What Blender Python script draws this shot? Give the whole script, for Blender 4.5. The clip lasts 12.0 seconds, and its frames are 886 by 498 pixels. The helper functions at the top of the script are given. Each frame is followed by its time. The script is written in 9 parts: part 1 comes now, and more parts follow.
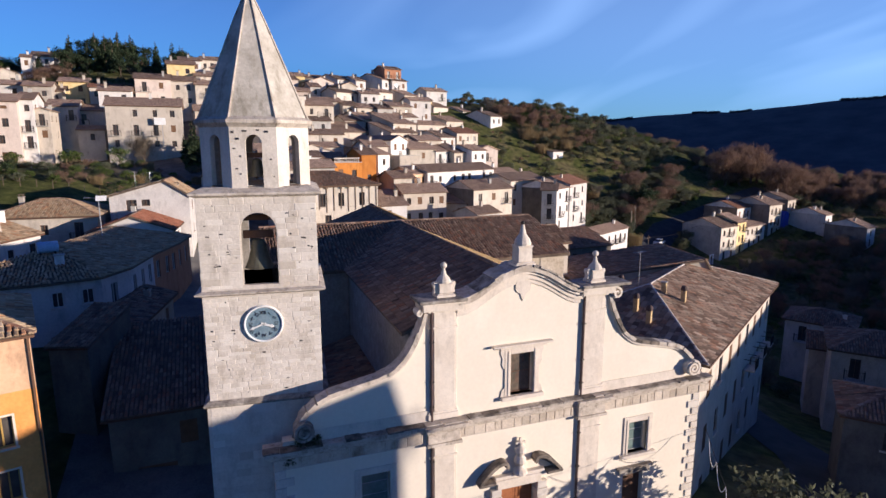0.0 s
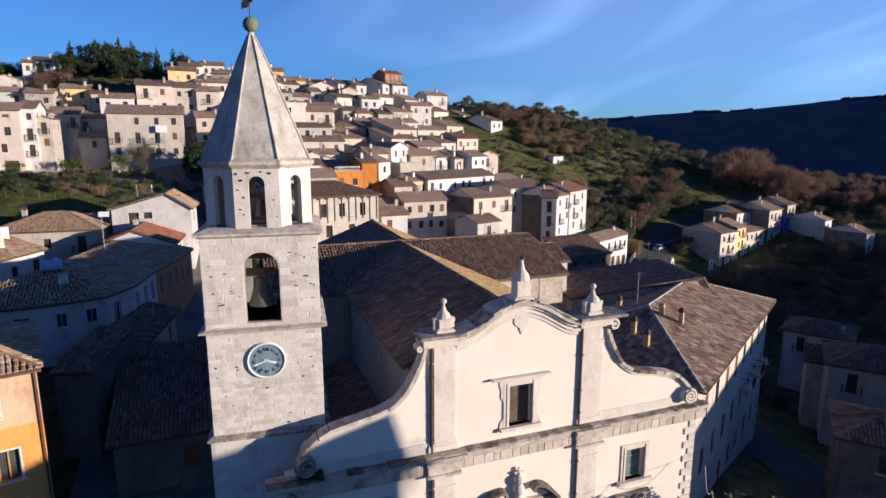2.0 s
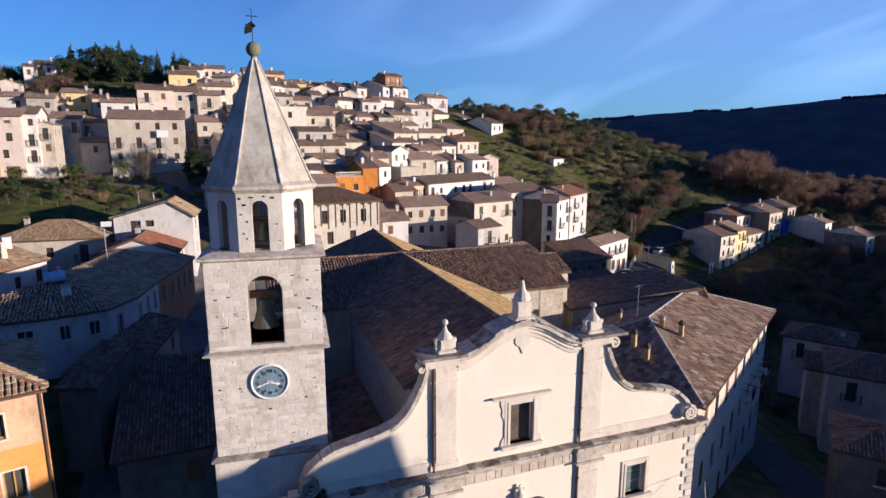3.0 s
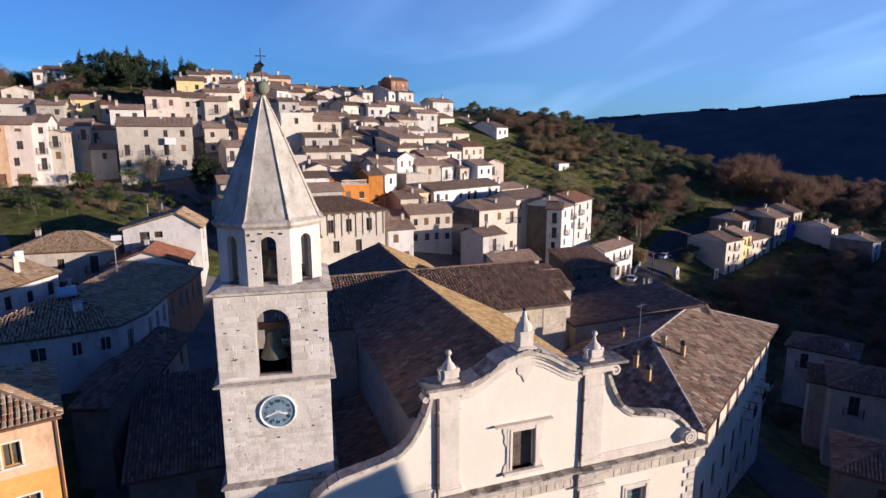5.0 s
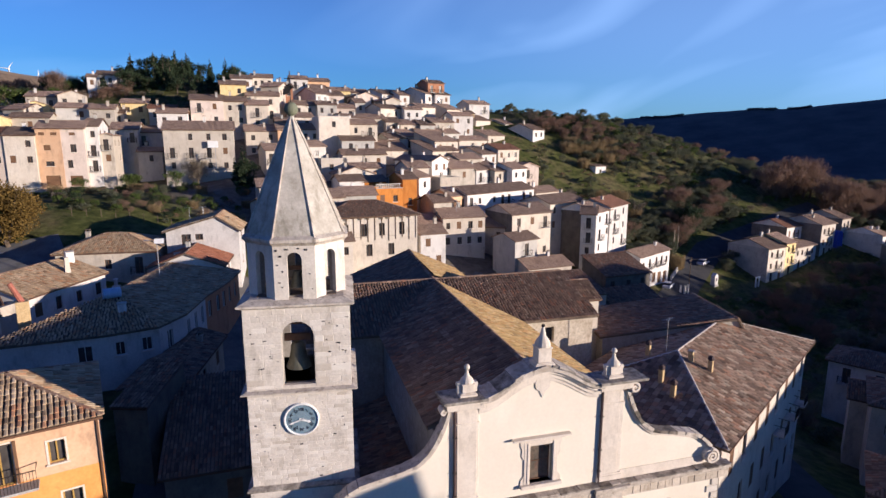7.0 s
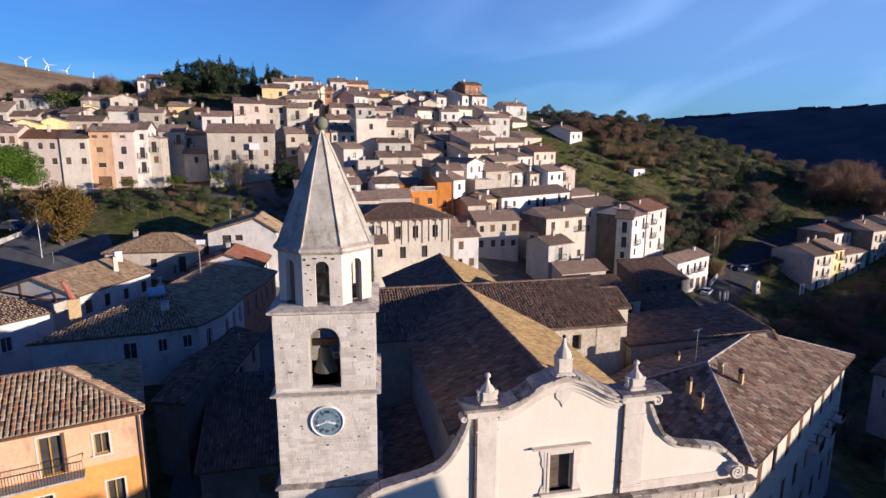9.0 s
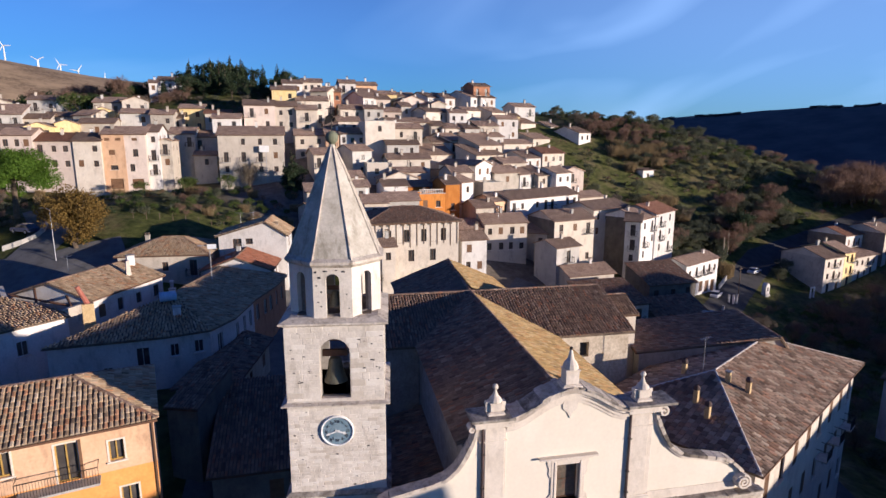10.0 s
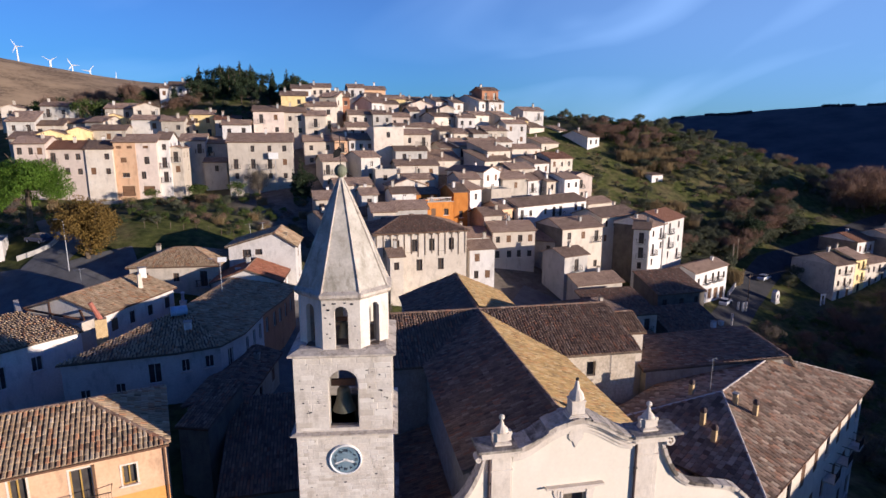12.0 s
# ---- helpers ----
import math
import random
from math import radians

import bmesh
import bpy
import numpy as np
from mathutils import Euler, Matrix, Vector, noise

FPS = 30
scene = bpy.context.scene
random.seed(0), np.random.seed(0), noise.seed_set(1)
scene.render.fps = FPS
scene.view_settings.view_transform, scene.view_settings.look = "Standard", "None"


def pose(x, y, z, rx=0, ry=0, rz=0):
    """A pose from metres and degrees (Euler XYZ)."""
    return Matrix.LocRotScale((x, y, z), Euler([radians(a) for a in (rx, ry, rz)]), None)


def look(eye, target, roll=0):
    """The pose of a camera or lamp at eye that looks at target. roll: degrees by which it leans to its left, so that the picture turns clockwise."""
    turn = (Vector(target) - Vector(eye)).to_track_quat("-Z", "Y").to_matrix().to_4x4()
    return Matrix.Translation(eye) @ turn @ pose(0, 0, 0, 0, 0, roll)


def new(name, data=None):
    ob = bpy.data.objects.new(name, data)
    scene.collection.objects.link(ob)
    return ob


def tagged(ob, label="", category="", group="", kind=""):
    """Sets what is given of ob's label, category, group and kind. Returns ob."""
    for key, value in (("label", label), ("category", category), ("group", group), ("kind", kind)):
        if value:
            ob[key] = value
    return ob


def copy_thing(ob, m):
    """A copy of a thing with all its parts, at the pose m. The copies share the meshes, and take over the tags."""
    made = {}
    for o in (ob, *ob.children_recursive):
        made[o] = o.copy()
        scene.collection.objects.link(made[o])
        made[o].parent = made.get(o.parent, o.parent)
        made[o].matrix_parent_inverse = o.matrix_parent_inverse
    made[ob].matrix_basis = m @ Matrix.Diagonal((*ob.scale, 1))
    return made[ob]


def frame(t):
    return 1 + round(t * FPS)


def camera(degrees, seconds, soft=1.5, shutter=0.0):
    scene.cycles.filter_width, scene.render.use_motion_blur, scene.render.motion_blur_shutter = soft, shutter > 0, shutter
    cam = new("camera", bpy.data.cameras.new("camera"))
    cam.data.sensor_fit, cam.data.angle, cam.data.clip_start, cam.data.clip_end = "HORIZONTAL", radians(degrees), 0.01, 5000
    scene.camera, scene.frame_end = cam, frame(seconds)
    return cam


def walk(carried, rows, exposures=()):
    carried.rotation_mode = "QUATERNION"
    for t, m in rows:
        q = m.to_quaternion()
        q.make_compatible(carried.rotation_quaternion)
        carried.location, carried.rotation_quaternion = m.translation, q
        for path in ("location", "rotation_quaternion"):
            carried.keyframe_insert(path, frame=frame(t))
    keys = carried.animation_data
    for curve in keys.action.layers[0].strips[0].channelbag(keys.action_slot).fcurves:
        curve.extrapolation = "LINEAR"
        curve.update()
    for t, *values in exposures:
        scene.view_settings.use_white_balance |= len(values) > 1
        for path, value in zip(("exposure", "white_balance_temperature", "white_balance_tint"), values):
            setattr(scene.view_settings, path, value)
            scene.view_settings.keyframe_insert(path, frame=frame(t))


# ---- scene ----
cam = camera(75.3, 12.0)
METRES, EYE, TILT, LEAN, TURN = 10.0, 21.0, -10.5, 0.0, -20.2
ROWS = [
    (0.0, 0.0, 0.0, 0.0, -0.0, 0.0, -0.0),
    (0.5, 0.0028, -0.0105, 0.0418, 0.03, -0.03, 0.01),
    (1.0, 0.0061, -0.0211, 0.0868, 0.03, -0.06, 0.01),
    (1.5, 0.0051, -0.032, 0.1376, 0.02, -0.11, -0.0),
    (2.0, 0.0033, -0.0431, 0.1834, 0.05, -0.18, -0.02),
    (2.5, 0.0012, -0.0567, 0.242, 0.07, -0.25, 0.03),
    (3.0, -0.002, -0.0674, 0.2924, 0.09, -0.28, 0.05),
    (5.0, 0.0068, -0.1296, 0.4608, 0.64, -0.44, -0.06),
    (5.5, 0.0229, -0.1455, 0.4843, 1.28, -0.46, -0.18),
    (6.0, 0.0416, -0.1574, 0.505, 2.01, -0.49, -0.36),
    (6.5, 0.0679, -0.176, 0.5328, 3.2, -0.52, -0.61),
    (7.0, 0.0913, -0.1909, 0.5493, 4.31, -0.56, -0.86),
    (9.0, 0.1693, -0.254, 0.6088, 8.03, -0.7, -1.61),
    (9.5, 0.172, -0.2739, 0.647, 8.63, -0.74, -1.72),
    (10.0, 0.17, -0.291, 0.6815, 8.84, -0.85, -1.73),
    (10.5, 0.1668, -0.305, 0.7269, 9.08, -0.88, -1.72),
    (11.0, 0.1684, -0.3103, 0.7694, 9.28, -0.95, -1.7),
    (11.5, 0.1726, -0.3134, 0.8172, 9.51, -0.97, -1.79),
    (12.0, 0.1752, -0.3214, 0.8583, 9.67, -1.02, -1.81),
]
walk(cam, [(t, pose(0, 0, EYE, TILT, LEAN, TURN) @ pose(METRES * x, METRES * y, METRES * z, 90 + pitch, roll, yaw)) for t, x, y, z, yaw, pitch, roll in ROWS],
     exposures=[(0.0, 0.5, 5840, 14.5), (12.0, 0.5, 5840, 14.5)])

# ---- world, sun, exposure ----
SUN_AZ, SUN_EL = 55.0, 5.5          # degrees right of the facade's outward normal, and up
sun_dir = Vector((math.sin(radians(SUN_AZ)) * math.cos(radians(SUN_EL)),
                  -math.cos(radians(SUN_AZ)) * math.cos(radians(SUN_EL)), math.sin(radians(SUN_EL))))
world = bpy.data.worlds.new("world")
scene.world = world
world.use_nodes = True
wn, wl = world.node_tree.nodes, world.node_tree.links
wn.clear()
w_out = wn.new("ShaderNodeOutputWorld")
w_bg = wn.new("ShaderNodeBackground")
w_sky = wn.new("ShaderNodeTexSky")
w_sky.sky_type = "NISHITA"
w_sky.sun_disc = False
w_sky.sun_elevation = radians(SUN_EL)
w_sky.sun_rotation = math.atan2(sun_dir.x, sun_dir.y)
w_sky.altitude, w_sky.air_density, w_sky.dust_density, w_sky.ozone_density = 800, 1.0, 0.3, 2.5
w_tc = wn.new("ShaderNodeTexCoord")
w_axes = wn.new("ShaderNodeCombineXYZ")             # streaks of cirrus that climb to the east
for k, axis in enumerate(((0.7, -0.7, 0.45), (-0.9, 0.9, 3.6), (0.8, 0.8, 0.0))):
    w_dot = wn.new("ShaderNodeVectorMath")
    w_dot.operation = "DOT_PRODUCT"
    w_dot.inputs[1].default_value = axis
    wl.new(w_tc.outputs["Generated"], w_dot.inputs[0])
    wl.new(w_dot.outputs["Value"], w_axes.inputs[k])
w_noise = wn.new("ShaderNodeTexNoise")
w_noise.inputs["Scale"].default_value = 1.9
w_noise.inputs["Detail"].default_value = 3.0
w_noise.inputs["Roughness"].default_value = 0.45
w_noise.inputs["Distortion"].default_value = 0.7
wl.new(w_axes.outputs[0], w_noise.inputs["Vector"])
w_ramp = wn.new("ShaderNodeValToRGB")
w_ramp.color_ramp.elements[0].position, w_ramp.color_ramp.elements[0].color = 0.46, (0, 0, 0, 1)
w_ramp.color_ramp.elements[1].position, w_ramp.color_ramp.elements[1].color = 0.72, (0.9, 0.9, 0.9, 1)
wl.new(w_noise.outputs["Fac"], w_ramp.inputs["Fac"])
w_veil = wn.new("ShaderNodeVectorMath")             # thin high veil, thickest to the north-east
w_veil.operation = "DOT_PRODUCT"
w_veil.inputs[1].default_value = (0.72, 0.58, 0.50)
wl.new(w_tc.outputs["Generated"], w_veil.inputs[0])
w_vr = wn.new("ShaderNodeMapRange")
w_vr.interpolation_type = "SMOOTHSTEP"
w_vr.inputs["From Min"].default_value, w_vr.inputs["From Max"].default_value = 0.70, 1.06
w_vr.inputs["To Min"].default_value, w_vr.inputs["To Max"].default_value = 0.18, 0.40
wl.new(w_veil.outputs["Value"], w_vr.inputs["Value"])
w_sum = wn.new("ShaderNodeMath")
w_sum.operation = "MULTIPLY_ADD"
w_sum.use_clamp = True
w_sum.inputs[1].default_value = 0.6
w_streak = wn.new("ShaderNodeMath")             # cirrus, denser where the veil is
w_streak.operation = "MULTIPLY"
wl.new(w_ramp.outputs["Color"], w_streak.inputs[0])
w_gain = wn.new("ShaderNodeMath")
w_gain.operation = "MULTIPLY_ADD"
w_gain.inputs[1].default_value, w_gain.inputs[2].default_value = 2.0, -0.10
wl.new(w_vr.outputs[0], w_gain.inputs[0])
wl.new(w_gain.outputs[0], w_streak.inputs[1])
wl.new(w_streak.outputs[0], w_sum.inputs[0])
wl.new(w_vr.outputs[0], w_sum.inputs[2])
w_mix = wn.new("ShaderNodeMixRGB")
w_mix.inputs["Color2"].default_value = (7.4, 9.3, 12.9, 1)
wl.new(w_sum.outputs[0], w_mix.inputs["Fac"])
w_hue = wn.new("ShaderNodeHueSaturation")
w_hue.inputs["Saturation"].default_value = 1.25
wl.new(w_sky.outputs["Color"], w_hue.inputs["Color"])
w_tint = wn.new("ShaderNodeMixRGB")
w_tint.blend_type = "MULTIPLY"
w_tint.inputs["Fac"].default_value = 1.0
w_tint.inputs["Color2"].default_value = (0.27, 1.0, 1.80, 1)
wl.new(w_hue.outputs["Color"], w_tint.inputs["Color1"])
w_sep = wn.new("ShaderNodeSeparateXYZ")
wl.new(w_tc.outputs["Generated"], w_sep.inputs[0])
w_high = wn.new("ShaderNodeMapRange")              # a deep, darker zenith over a paler horizon
w_high.interpolation_type = "SMOOTHSTEP"
w_high.inputs["From Min"].default_value, w_high.inputs["From Max"].default_value = 0.14, 0.56
w_high.inputs["To Min"].default_value, w_high.inputs["To Max"].default_value = 1.0, 0.0
wl.new(w_sep.outputs["Z"], w_high.inputs["Value"])
w_dim = wn.new("ShaderNodeVectorMath")
w_dim.operation = "MULTIPLY"
w_deep = wn.new("ShaderNodeMixRGB")
w_deep.inputs["Color1"].default_value, w_deep.inputs["Color2"].default_value = (0.08, 0.18, 0.44, 1), (0.80, 0.98, 1.10, 1)
wl.new(w_high.outputs[0], w_deep.inputs["Fac"])
wl.new(w_tint.outputs["Color"], w_mix.inputs["Color1"])
wl.new(w_mix.outputs["Color"], w_dim.inputs[0])
wl.new(w_deep.outputs["Color"], w_dim.inputs[1])
wl.new(w_dim.outputs[0], w_bg.inputs["Color"])
w_bg.inputs["Strength"].default_value = 0.066
wl.new(w_bg.outputs[0], w_out.inputs[0])
sun = new("sun", bpy.data.lights.new("sun", "SUN"))
sun.data.energy, sun.data.angle, sun.data.color = 5.0, radians(0.6), (1.0, 0.825, 0.64)
sun.matrix_world = look((60, -60, 60), Vector((60, -60, 60)) - sun_dir)

# ---- materials ----
def surface(name, c1, c2, scale=1.0, rough=0.85, bump=0.3, grain=30.0, stain=None, stain_amount=0.35, wave=0.0, metal=0.0, jitter=0.0, island=False, spec=0.3, tooth=0.14, accent=None):
    """Two tones mixed by broad noise, fine grain, a stain colour, relief, and tone jitter from piece to piece."""
    m = bpy.data.materials.new(name)
    m.use_nodes = True
    n, l = m.node_tree.nodes, m.node_tree.links
    b = n["Principled BSDF"]
    tc = n.new("ShaderNodeNewGeometry")
    broad = n.new("ShaderNodeTexNoise")
    broad.inputs["Scale"].default_value = scale
    broad.inputs["Detail"].default_value = 6
    broad.inputs["Roughness"].default_value = 0.62
    l.new(tc.outputs["Position"], broad.inputs["Vector"])
    r = n.new("ShaderNodeValToRGB")
    r.color_ramp.elements[0].position, r.color_ramp.elements[1].position = 0.33, 0.67
    r.color_ramp.elements[0].color, r.color_ramp.elements[1].color = (*c1, 1), (*c2, 1)
    l.new(broad.outputs["Fac"], r.inputs["Fac"])
    col = r.outputs["Color"]
    fine = n.new("ShaderNodeTexNoise")
    fine.inputs["Scale"].default_value = grain
    fine.inputs["Detail"].default_value = 3
    l.new(tc.outputs["Position"], fine.inputs["Vector"])
    fr = n.new("ShaderNodeMapRange")
    fr.inputs["From Min"].default_value, fr.inputs["From Max"].default_value = 0.3, 0.7
    fr.inputs["To Min"].default_value, fr.inputs["To Max"].default_value = 1 - tooth, 1 + tooth * 0.8
    l.new(fine.outputs["Fac"], fr.inputs["Value"])
    mul = n.new("ShaderNodeVectorMath")
    mul.operation = "SCALE"
    l.new(col, mul.inputs[0])
    l.new(fr.outputs[0], mul.inputs["Scale"])
    col = mul.outputs[0]
    if stain:
        st = n.new("ShaderNodeTexNoise")
        st.inputs["Scale"].default_value = scale * 2.3
        st.inputs["Detail"].default_value = 8
        st.inputs["Roughness"].default_value = 0.7
        mp = n.new("ShaderNodeMapping")
        mp.inputs["Location"].default_value = (13, 7, 3)
        mp.inputs["Scale"].default_value = (1, 1, 0.4)
        l.new(tc.outputs["Position"], mp.inputs["Vector"])
        l.new(mp.outputs[0], st.inputs["Vector"])
        sr = n.new("ShaderNodeMapRange")
        sr.inputs["From Min"].default_value, sr.inputs["From Max"].default_value = 0.52, 0.72
        sr.inputs["To Max"].default_value = stain_amount
        l.new(st.outputs["Fac"], sr.inputs["Value"])
        mx = n.new("ShaderNodeMixRGB")
        mx.inputs["Color2"].default_value = (*stain, 1)
        l.new(sr.outputs[0], mx.inputs["Fac"])
        l.new(col, mx.inputs["Color1"])
        col = mx.outputs["Color"]
    if jitter:
        if island:
            g = n.new("ShaderNodeNewGeometry")
            rnd = g.outputs["Random Per Island"]
        else:
            g = n.new("ShaderNodeObjectInfo")
            rnd = g.outputs["Random"]
        jr = n.new("ShaderNodeMapRange")
        jr.inputs["To Min"].default_value, jr.inputs["To Max"].default_value = 1 - jitter, 1 + jitter
        l.new(rnd, jr.inputs["Value"])
        for tint, share_of, seed in accent or ():
            wr = n.new("ShaderNodeMath")
            wr.operation = "MULTIPLY"
            wr.inputs[1].default_value = seed
            l.new(rnd, wr.inputs[0])
            wf = n.new("ShaderNodeMath")
            wf.operation = "FRACT"
            l.new(wr.outputs[0], wf.inputs[0])
            wc = n.new("ShaderNodeMath")
            wc.operation = "LESS_THAN"
            wc.inputs[1].default_value = share_of
            l.new(wf.outputs[0], wc.inputs[0])
            ws = n.new("ShaderNodeMath")
            ws.operation = "MULTIPLY"
            ws.inputs[1].default_value = 0.5
            l.new(wc.outputs[0], ws.inputs[0])
            wm = n.new("ShaderNodeMixRGB")
            wm.inputs["Color2"].default_value = (*tint, 1)
            l.new(ws.outputs[0], wm.inputs["Fac"])
            l.new(col, wm.inputs["Color1"])
            col = wm.outputs["Color"]
        jm = n.new("ShaderNodeVectorMath")
        jm.operation = "SCALE"
        l.new(col, jm.inputs[0])
        l.new(jr.outputs[0], jm.inputs["Scale"])
        col = jm.outputs[0]
    l.new(col, b.inputs["Base Color"])
    b.inputs["Roughness"].default_value = rough
    b.inputs["Metallic"].default_value = metal
    b.inputs["Specular IOR Level"].default_value = spec
    if bump:
        bp = n.new("ShaderNodeBump")
        bp.inputs["Strength"].default_value = bump
        bp.inputs["Distance"].default_value = 0.03
        ad = n.new("ShaderNodeMath")
        ad.operation = "ADD"
        l.new(fine.outputs["Fac"], ad.inputs[0])
        l.new(broad.outputs["Fac"], ad.inputs[1])
        l.new(ad.outputs[0], bp.inputs["Height"])
        l.new(bp.outputs[0], b.inputs["Normal"])
    return m


M = {}
M["plaster_cream"] = surface("plaster_cream", (0.77, 0.69, 0.56), (0.82, 0.745, 0.615), 0.3, 0.9, 0.05, 5, (0.62, 0.535, 0.43), 0.22, tooth=0.03)
M["stone_pale"] = surface("stone_pale", (0.63, 0.55, 0.455), (0.74, 0.66, 0.56), 0.9, 0.9, 0.15, 9, (0.27, 0.225, 0.18), 0.36, tooth=0.06)
M["stone_block"] = surface("stone_block", (0.60, 0.535, 0.455), (0.72, 0.655, 0.57), 0.6, 0.92, 0.4, 9, (0.27, 0.22, 0.16), 0.5, jitter=0.055, tooth=0.08, accent=(((0.48, 0.41, 0.325), 0.07, 37.3), ((0.78, 0.725, 0.64), 0.15, 71.7)))
M["stone_block_rest"] = surface("stone_block_rest", (0.60, 0.535, 0.455), (0.72, 0.655, 0.57), 0.6, 0.92, 0.4, 9, (0.27, 0.22, 0.16), 0.5, jitter=0.055, island=True, tooth=0.08, accent=(((0.48, 0.41, 0.325), 0.07, 37.3), ((0.78, 0.725, 0.64), 0.15, 71.7)))
M["mortar"] = surface("mortar", (0.54, 0.475, 0.40), (0.66, 0.595, 0.515), 0.9, 0.95, 0.3, 12, (0.25, 0.205, 0.155), 0.5, tooth=0.1)
M["frieze_stone"] = surface("frieze_stone", (0.46, 0.385, 0.30), (0.65, 0.57, 0.47), 0.8, 0.95, 0.5, 9, (0.15, 0.105, 0.065), 0.8, jitter=0.12, tooth=0.1)
M["rubble_pale"] = surface("rubble_pale", (0.43, 0.355, 0.265), (0.60, 0.52, 0.41), 1.1, 0.95, 0.5, 5, (0.22, 0.175, 0.125), 0.6, tooth=0.18)
# darkened stone: the shade on nave, aisle and belfry walls put into colour
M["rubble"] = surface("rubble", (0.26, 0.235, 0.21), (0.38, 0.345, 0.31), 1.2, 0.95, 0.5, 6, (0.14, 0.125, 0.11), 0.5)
M["spire_stone"] = surface("spire_stone", (0.36, 0.325, 0.265), (0.62, 0.57, 0.495), 0.75, 0.9, 0.3, 7, (0.17, 0.15, 0.105), 0.8, tooth=0.1)
M["weathered"] = surface("weathered", (0.13, 0.11, 0.09), (0.50, 0.445, 0.375), 1.6, 0.95, 0.5, 9, (0.04, 0.034, 0.028), 0.85, tooth=0.14)
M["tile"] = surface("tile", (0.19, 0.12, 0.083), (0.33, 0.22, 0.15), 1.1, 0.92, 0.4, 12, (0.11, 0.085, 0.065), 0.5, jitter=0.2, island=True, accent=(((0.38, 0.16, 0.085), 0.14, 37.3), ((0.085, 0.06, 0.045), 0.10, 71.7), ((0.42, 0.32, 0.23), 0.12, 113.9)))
M["tile_one"] = surface("tile_one", (0.35, 0.24, 0.145), (0.52, 0.39, 0.25), 1.1, 0.92, 0.4, 12, (0.14, 0.11, 0.08), 0.45, jitter=0.26, accent=(((0.46, 0.17, 0.07), 0.22, 37.3), ((0.06, 0.045, 0.04), 0.10, 71.7), ((0.62, 0.50, 0.35), 0.2, 113.9)))
M["tile_ochre"] = surface("tile_ochre", (0.34, 0.225, 0.13), (0.51, 0.375, 0.23), 0.7, 0.95, 0.4, 10, (0.17, 0.125, 0.075), 0.5, jitter=0.2, island=True, accent=(((0.46, 0.19, 0.08), 0.16, 37.3), ((0.12, 0.085, 0.055), 0.12, 71.7), ((0.57, 0.455, 0.31), 0.22, 113.9)))
M["tile_check"] = surface("tile_check", (0.29, 0.185, 0.12), (0.44, 0.305, 0.20), 0.6, 0.92, 0.4, 10, (0.16, 0.115, 0.075), 0.35, jitter=0.34, island=True, accent=(((0.38, 0.18, 0.095), 0.2, 37.3), ((0.09, 0.062, 0.042), 0.26, 71.7), ((0.56, 0.44, 0.30), 0.2, 113.9)))
M["tile_red"] = surface("tile_red", (0.30, 0.11, 0.06), (0.38, 0.17, 0.10), 1.4, 0.92, 0.5, 18, (0.15, 0.11, 0.085), 0.4, jitter=0.25, island=True)
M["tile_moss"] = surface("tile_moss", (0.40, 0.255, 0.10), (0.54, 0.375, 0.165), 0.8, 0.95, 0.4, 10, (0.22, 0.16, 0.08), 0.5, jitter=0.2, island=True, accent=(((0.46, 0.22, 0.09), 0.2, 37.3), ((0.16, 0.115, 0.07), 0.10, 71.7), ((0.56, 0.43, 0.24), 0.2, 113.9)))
M["roof_under"] = surface("roof_under", (0.13, 0.095, 0.07), (0.20, 0.15, 0.11), 1.0, 0.95, 0.4, 20)
# dusty glass; its red blotches stand in for a reddish reflection
M["glass_dusty"] = surface("glass_dusty", (0.09, 0.085, 0.07), (0.20, 0.15, 0.11), 2.2, 0.12, 0.0, 5, (0.22, 0.07, 0.05), 0.45, spec=0.7)
M["glass_green"] = surface("glass_green", (0.13, 0.19, 0.18), (0.20, 0.26, 0.24), 1.2, 0.12, 0.0, 5, spec=0.7)
M["frame_grey"] = surface("frame_grey", (0.30, 0.32, 0.31), (0.40, 0.41, 0.40), 2.0, 0.7, 0.1, 12)
M["glass_dark"] = surface("glass_dark", (0.03, 0.035, 0.04), (0.06, 0.065, 0.07), 1.0, 0.06, 0.0, 5, spec=0.9)
M["frame_white"] = surface("frame_white", (0.62, 0.60, 0.56), (0.72, 0.70, 0.66), 2.0, 0.6, 0.1, 30)
M["frame_cream"] = surface("frame_cream", (0.66, 0.57, 0.46), (0.75, 0.66, 0.55), 2.0, 0.8, 0.1, 20)
M["frame_ochre"] = surface("frame_ochre", (0.36, 0.22, 0.05), (0.46, 0.30, 0.09), 2.0, 0.6, 0.2, 24)
M["frame_brown"] = surface("frame_brown", (0.10, 0.05, 0.03), (0.16, 0.085, 0.05), 2.0, 0.6, 0.2, 30)
M["door_wood"] = surface("door_wood", (0.28, 0.10, 0.04), (0.38, 0.15, 0.06), 1.5, 0.6, 0.2, 24)
M["stone_worn"] = surface("stone_worn", (0.40, 0.34, 0.275), (0.64, 0.57, 0.485), 1.5, 0.92, 0.4, 9, (0.10, 0.08, 0.06), 0.8, tooth=0.1)
M["lichen"] = surface("lichen", (0.07, 0.06, 0.05), (0.30, 0.25, 0.20), 1.6, 0.95, 0.5, 9, (0.03, 0.028, 0.026), 0.8, tooth=0.14)
M["rust"] = surface("rust", (0.065, 0.045, 0.042), (0.12, 0.08, 0.068), 3.0, 0.8, 0.2, 20)
M["iron"] = surface("iron", (0.03, 0.028, 0.026), (0.06, 0.05, 0.045), 3.0, 0.6, 0.2, 30, metal=0.6)
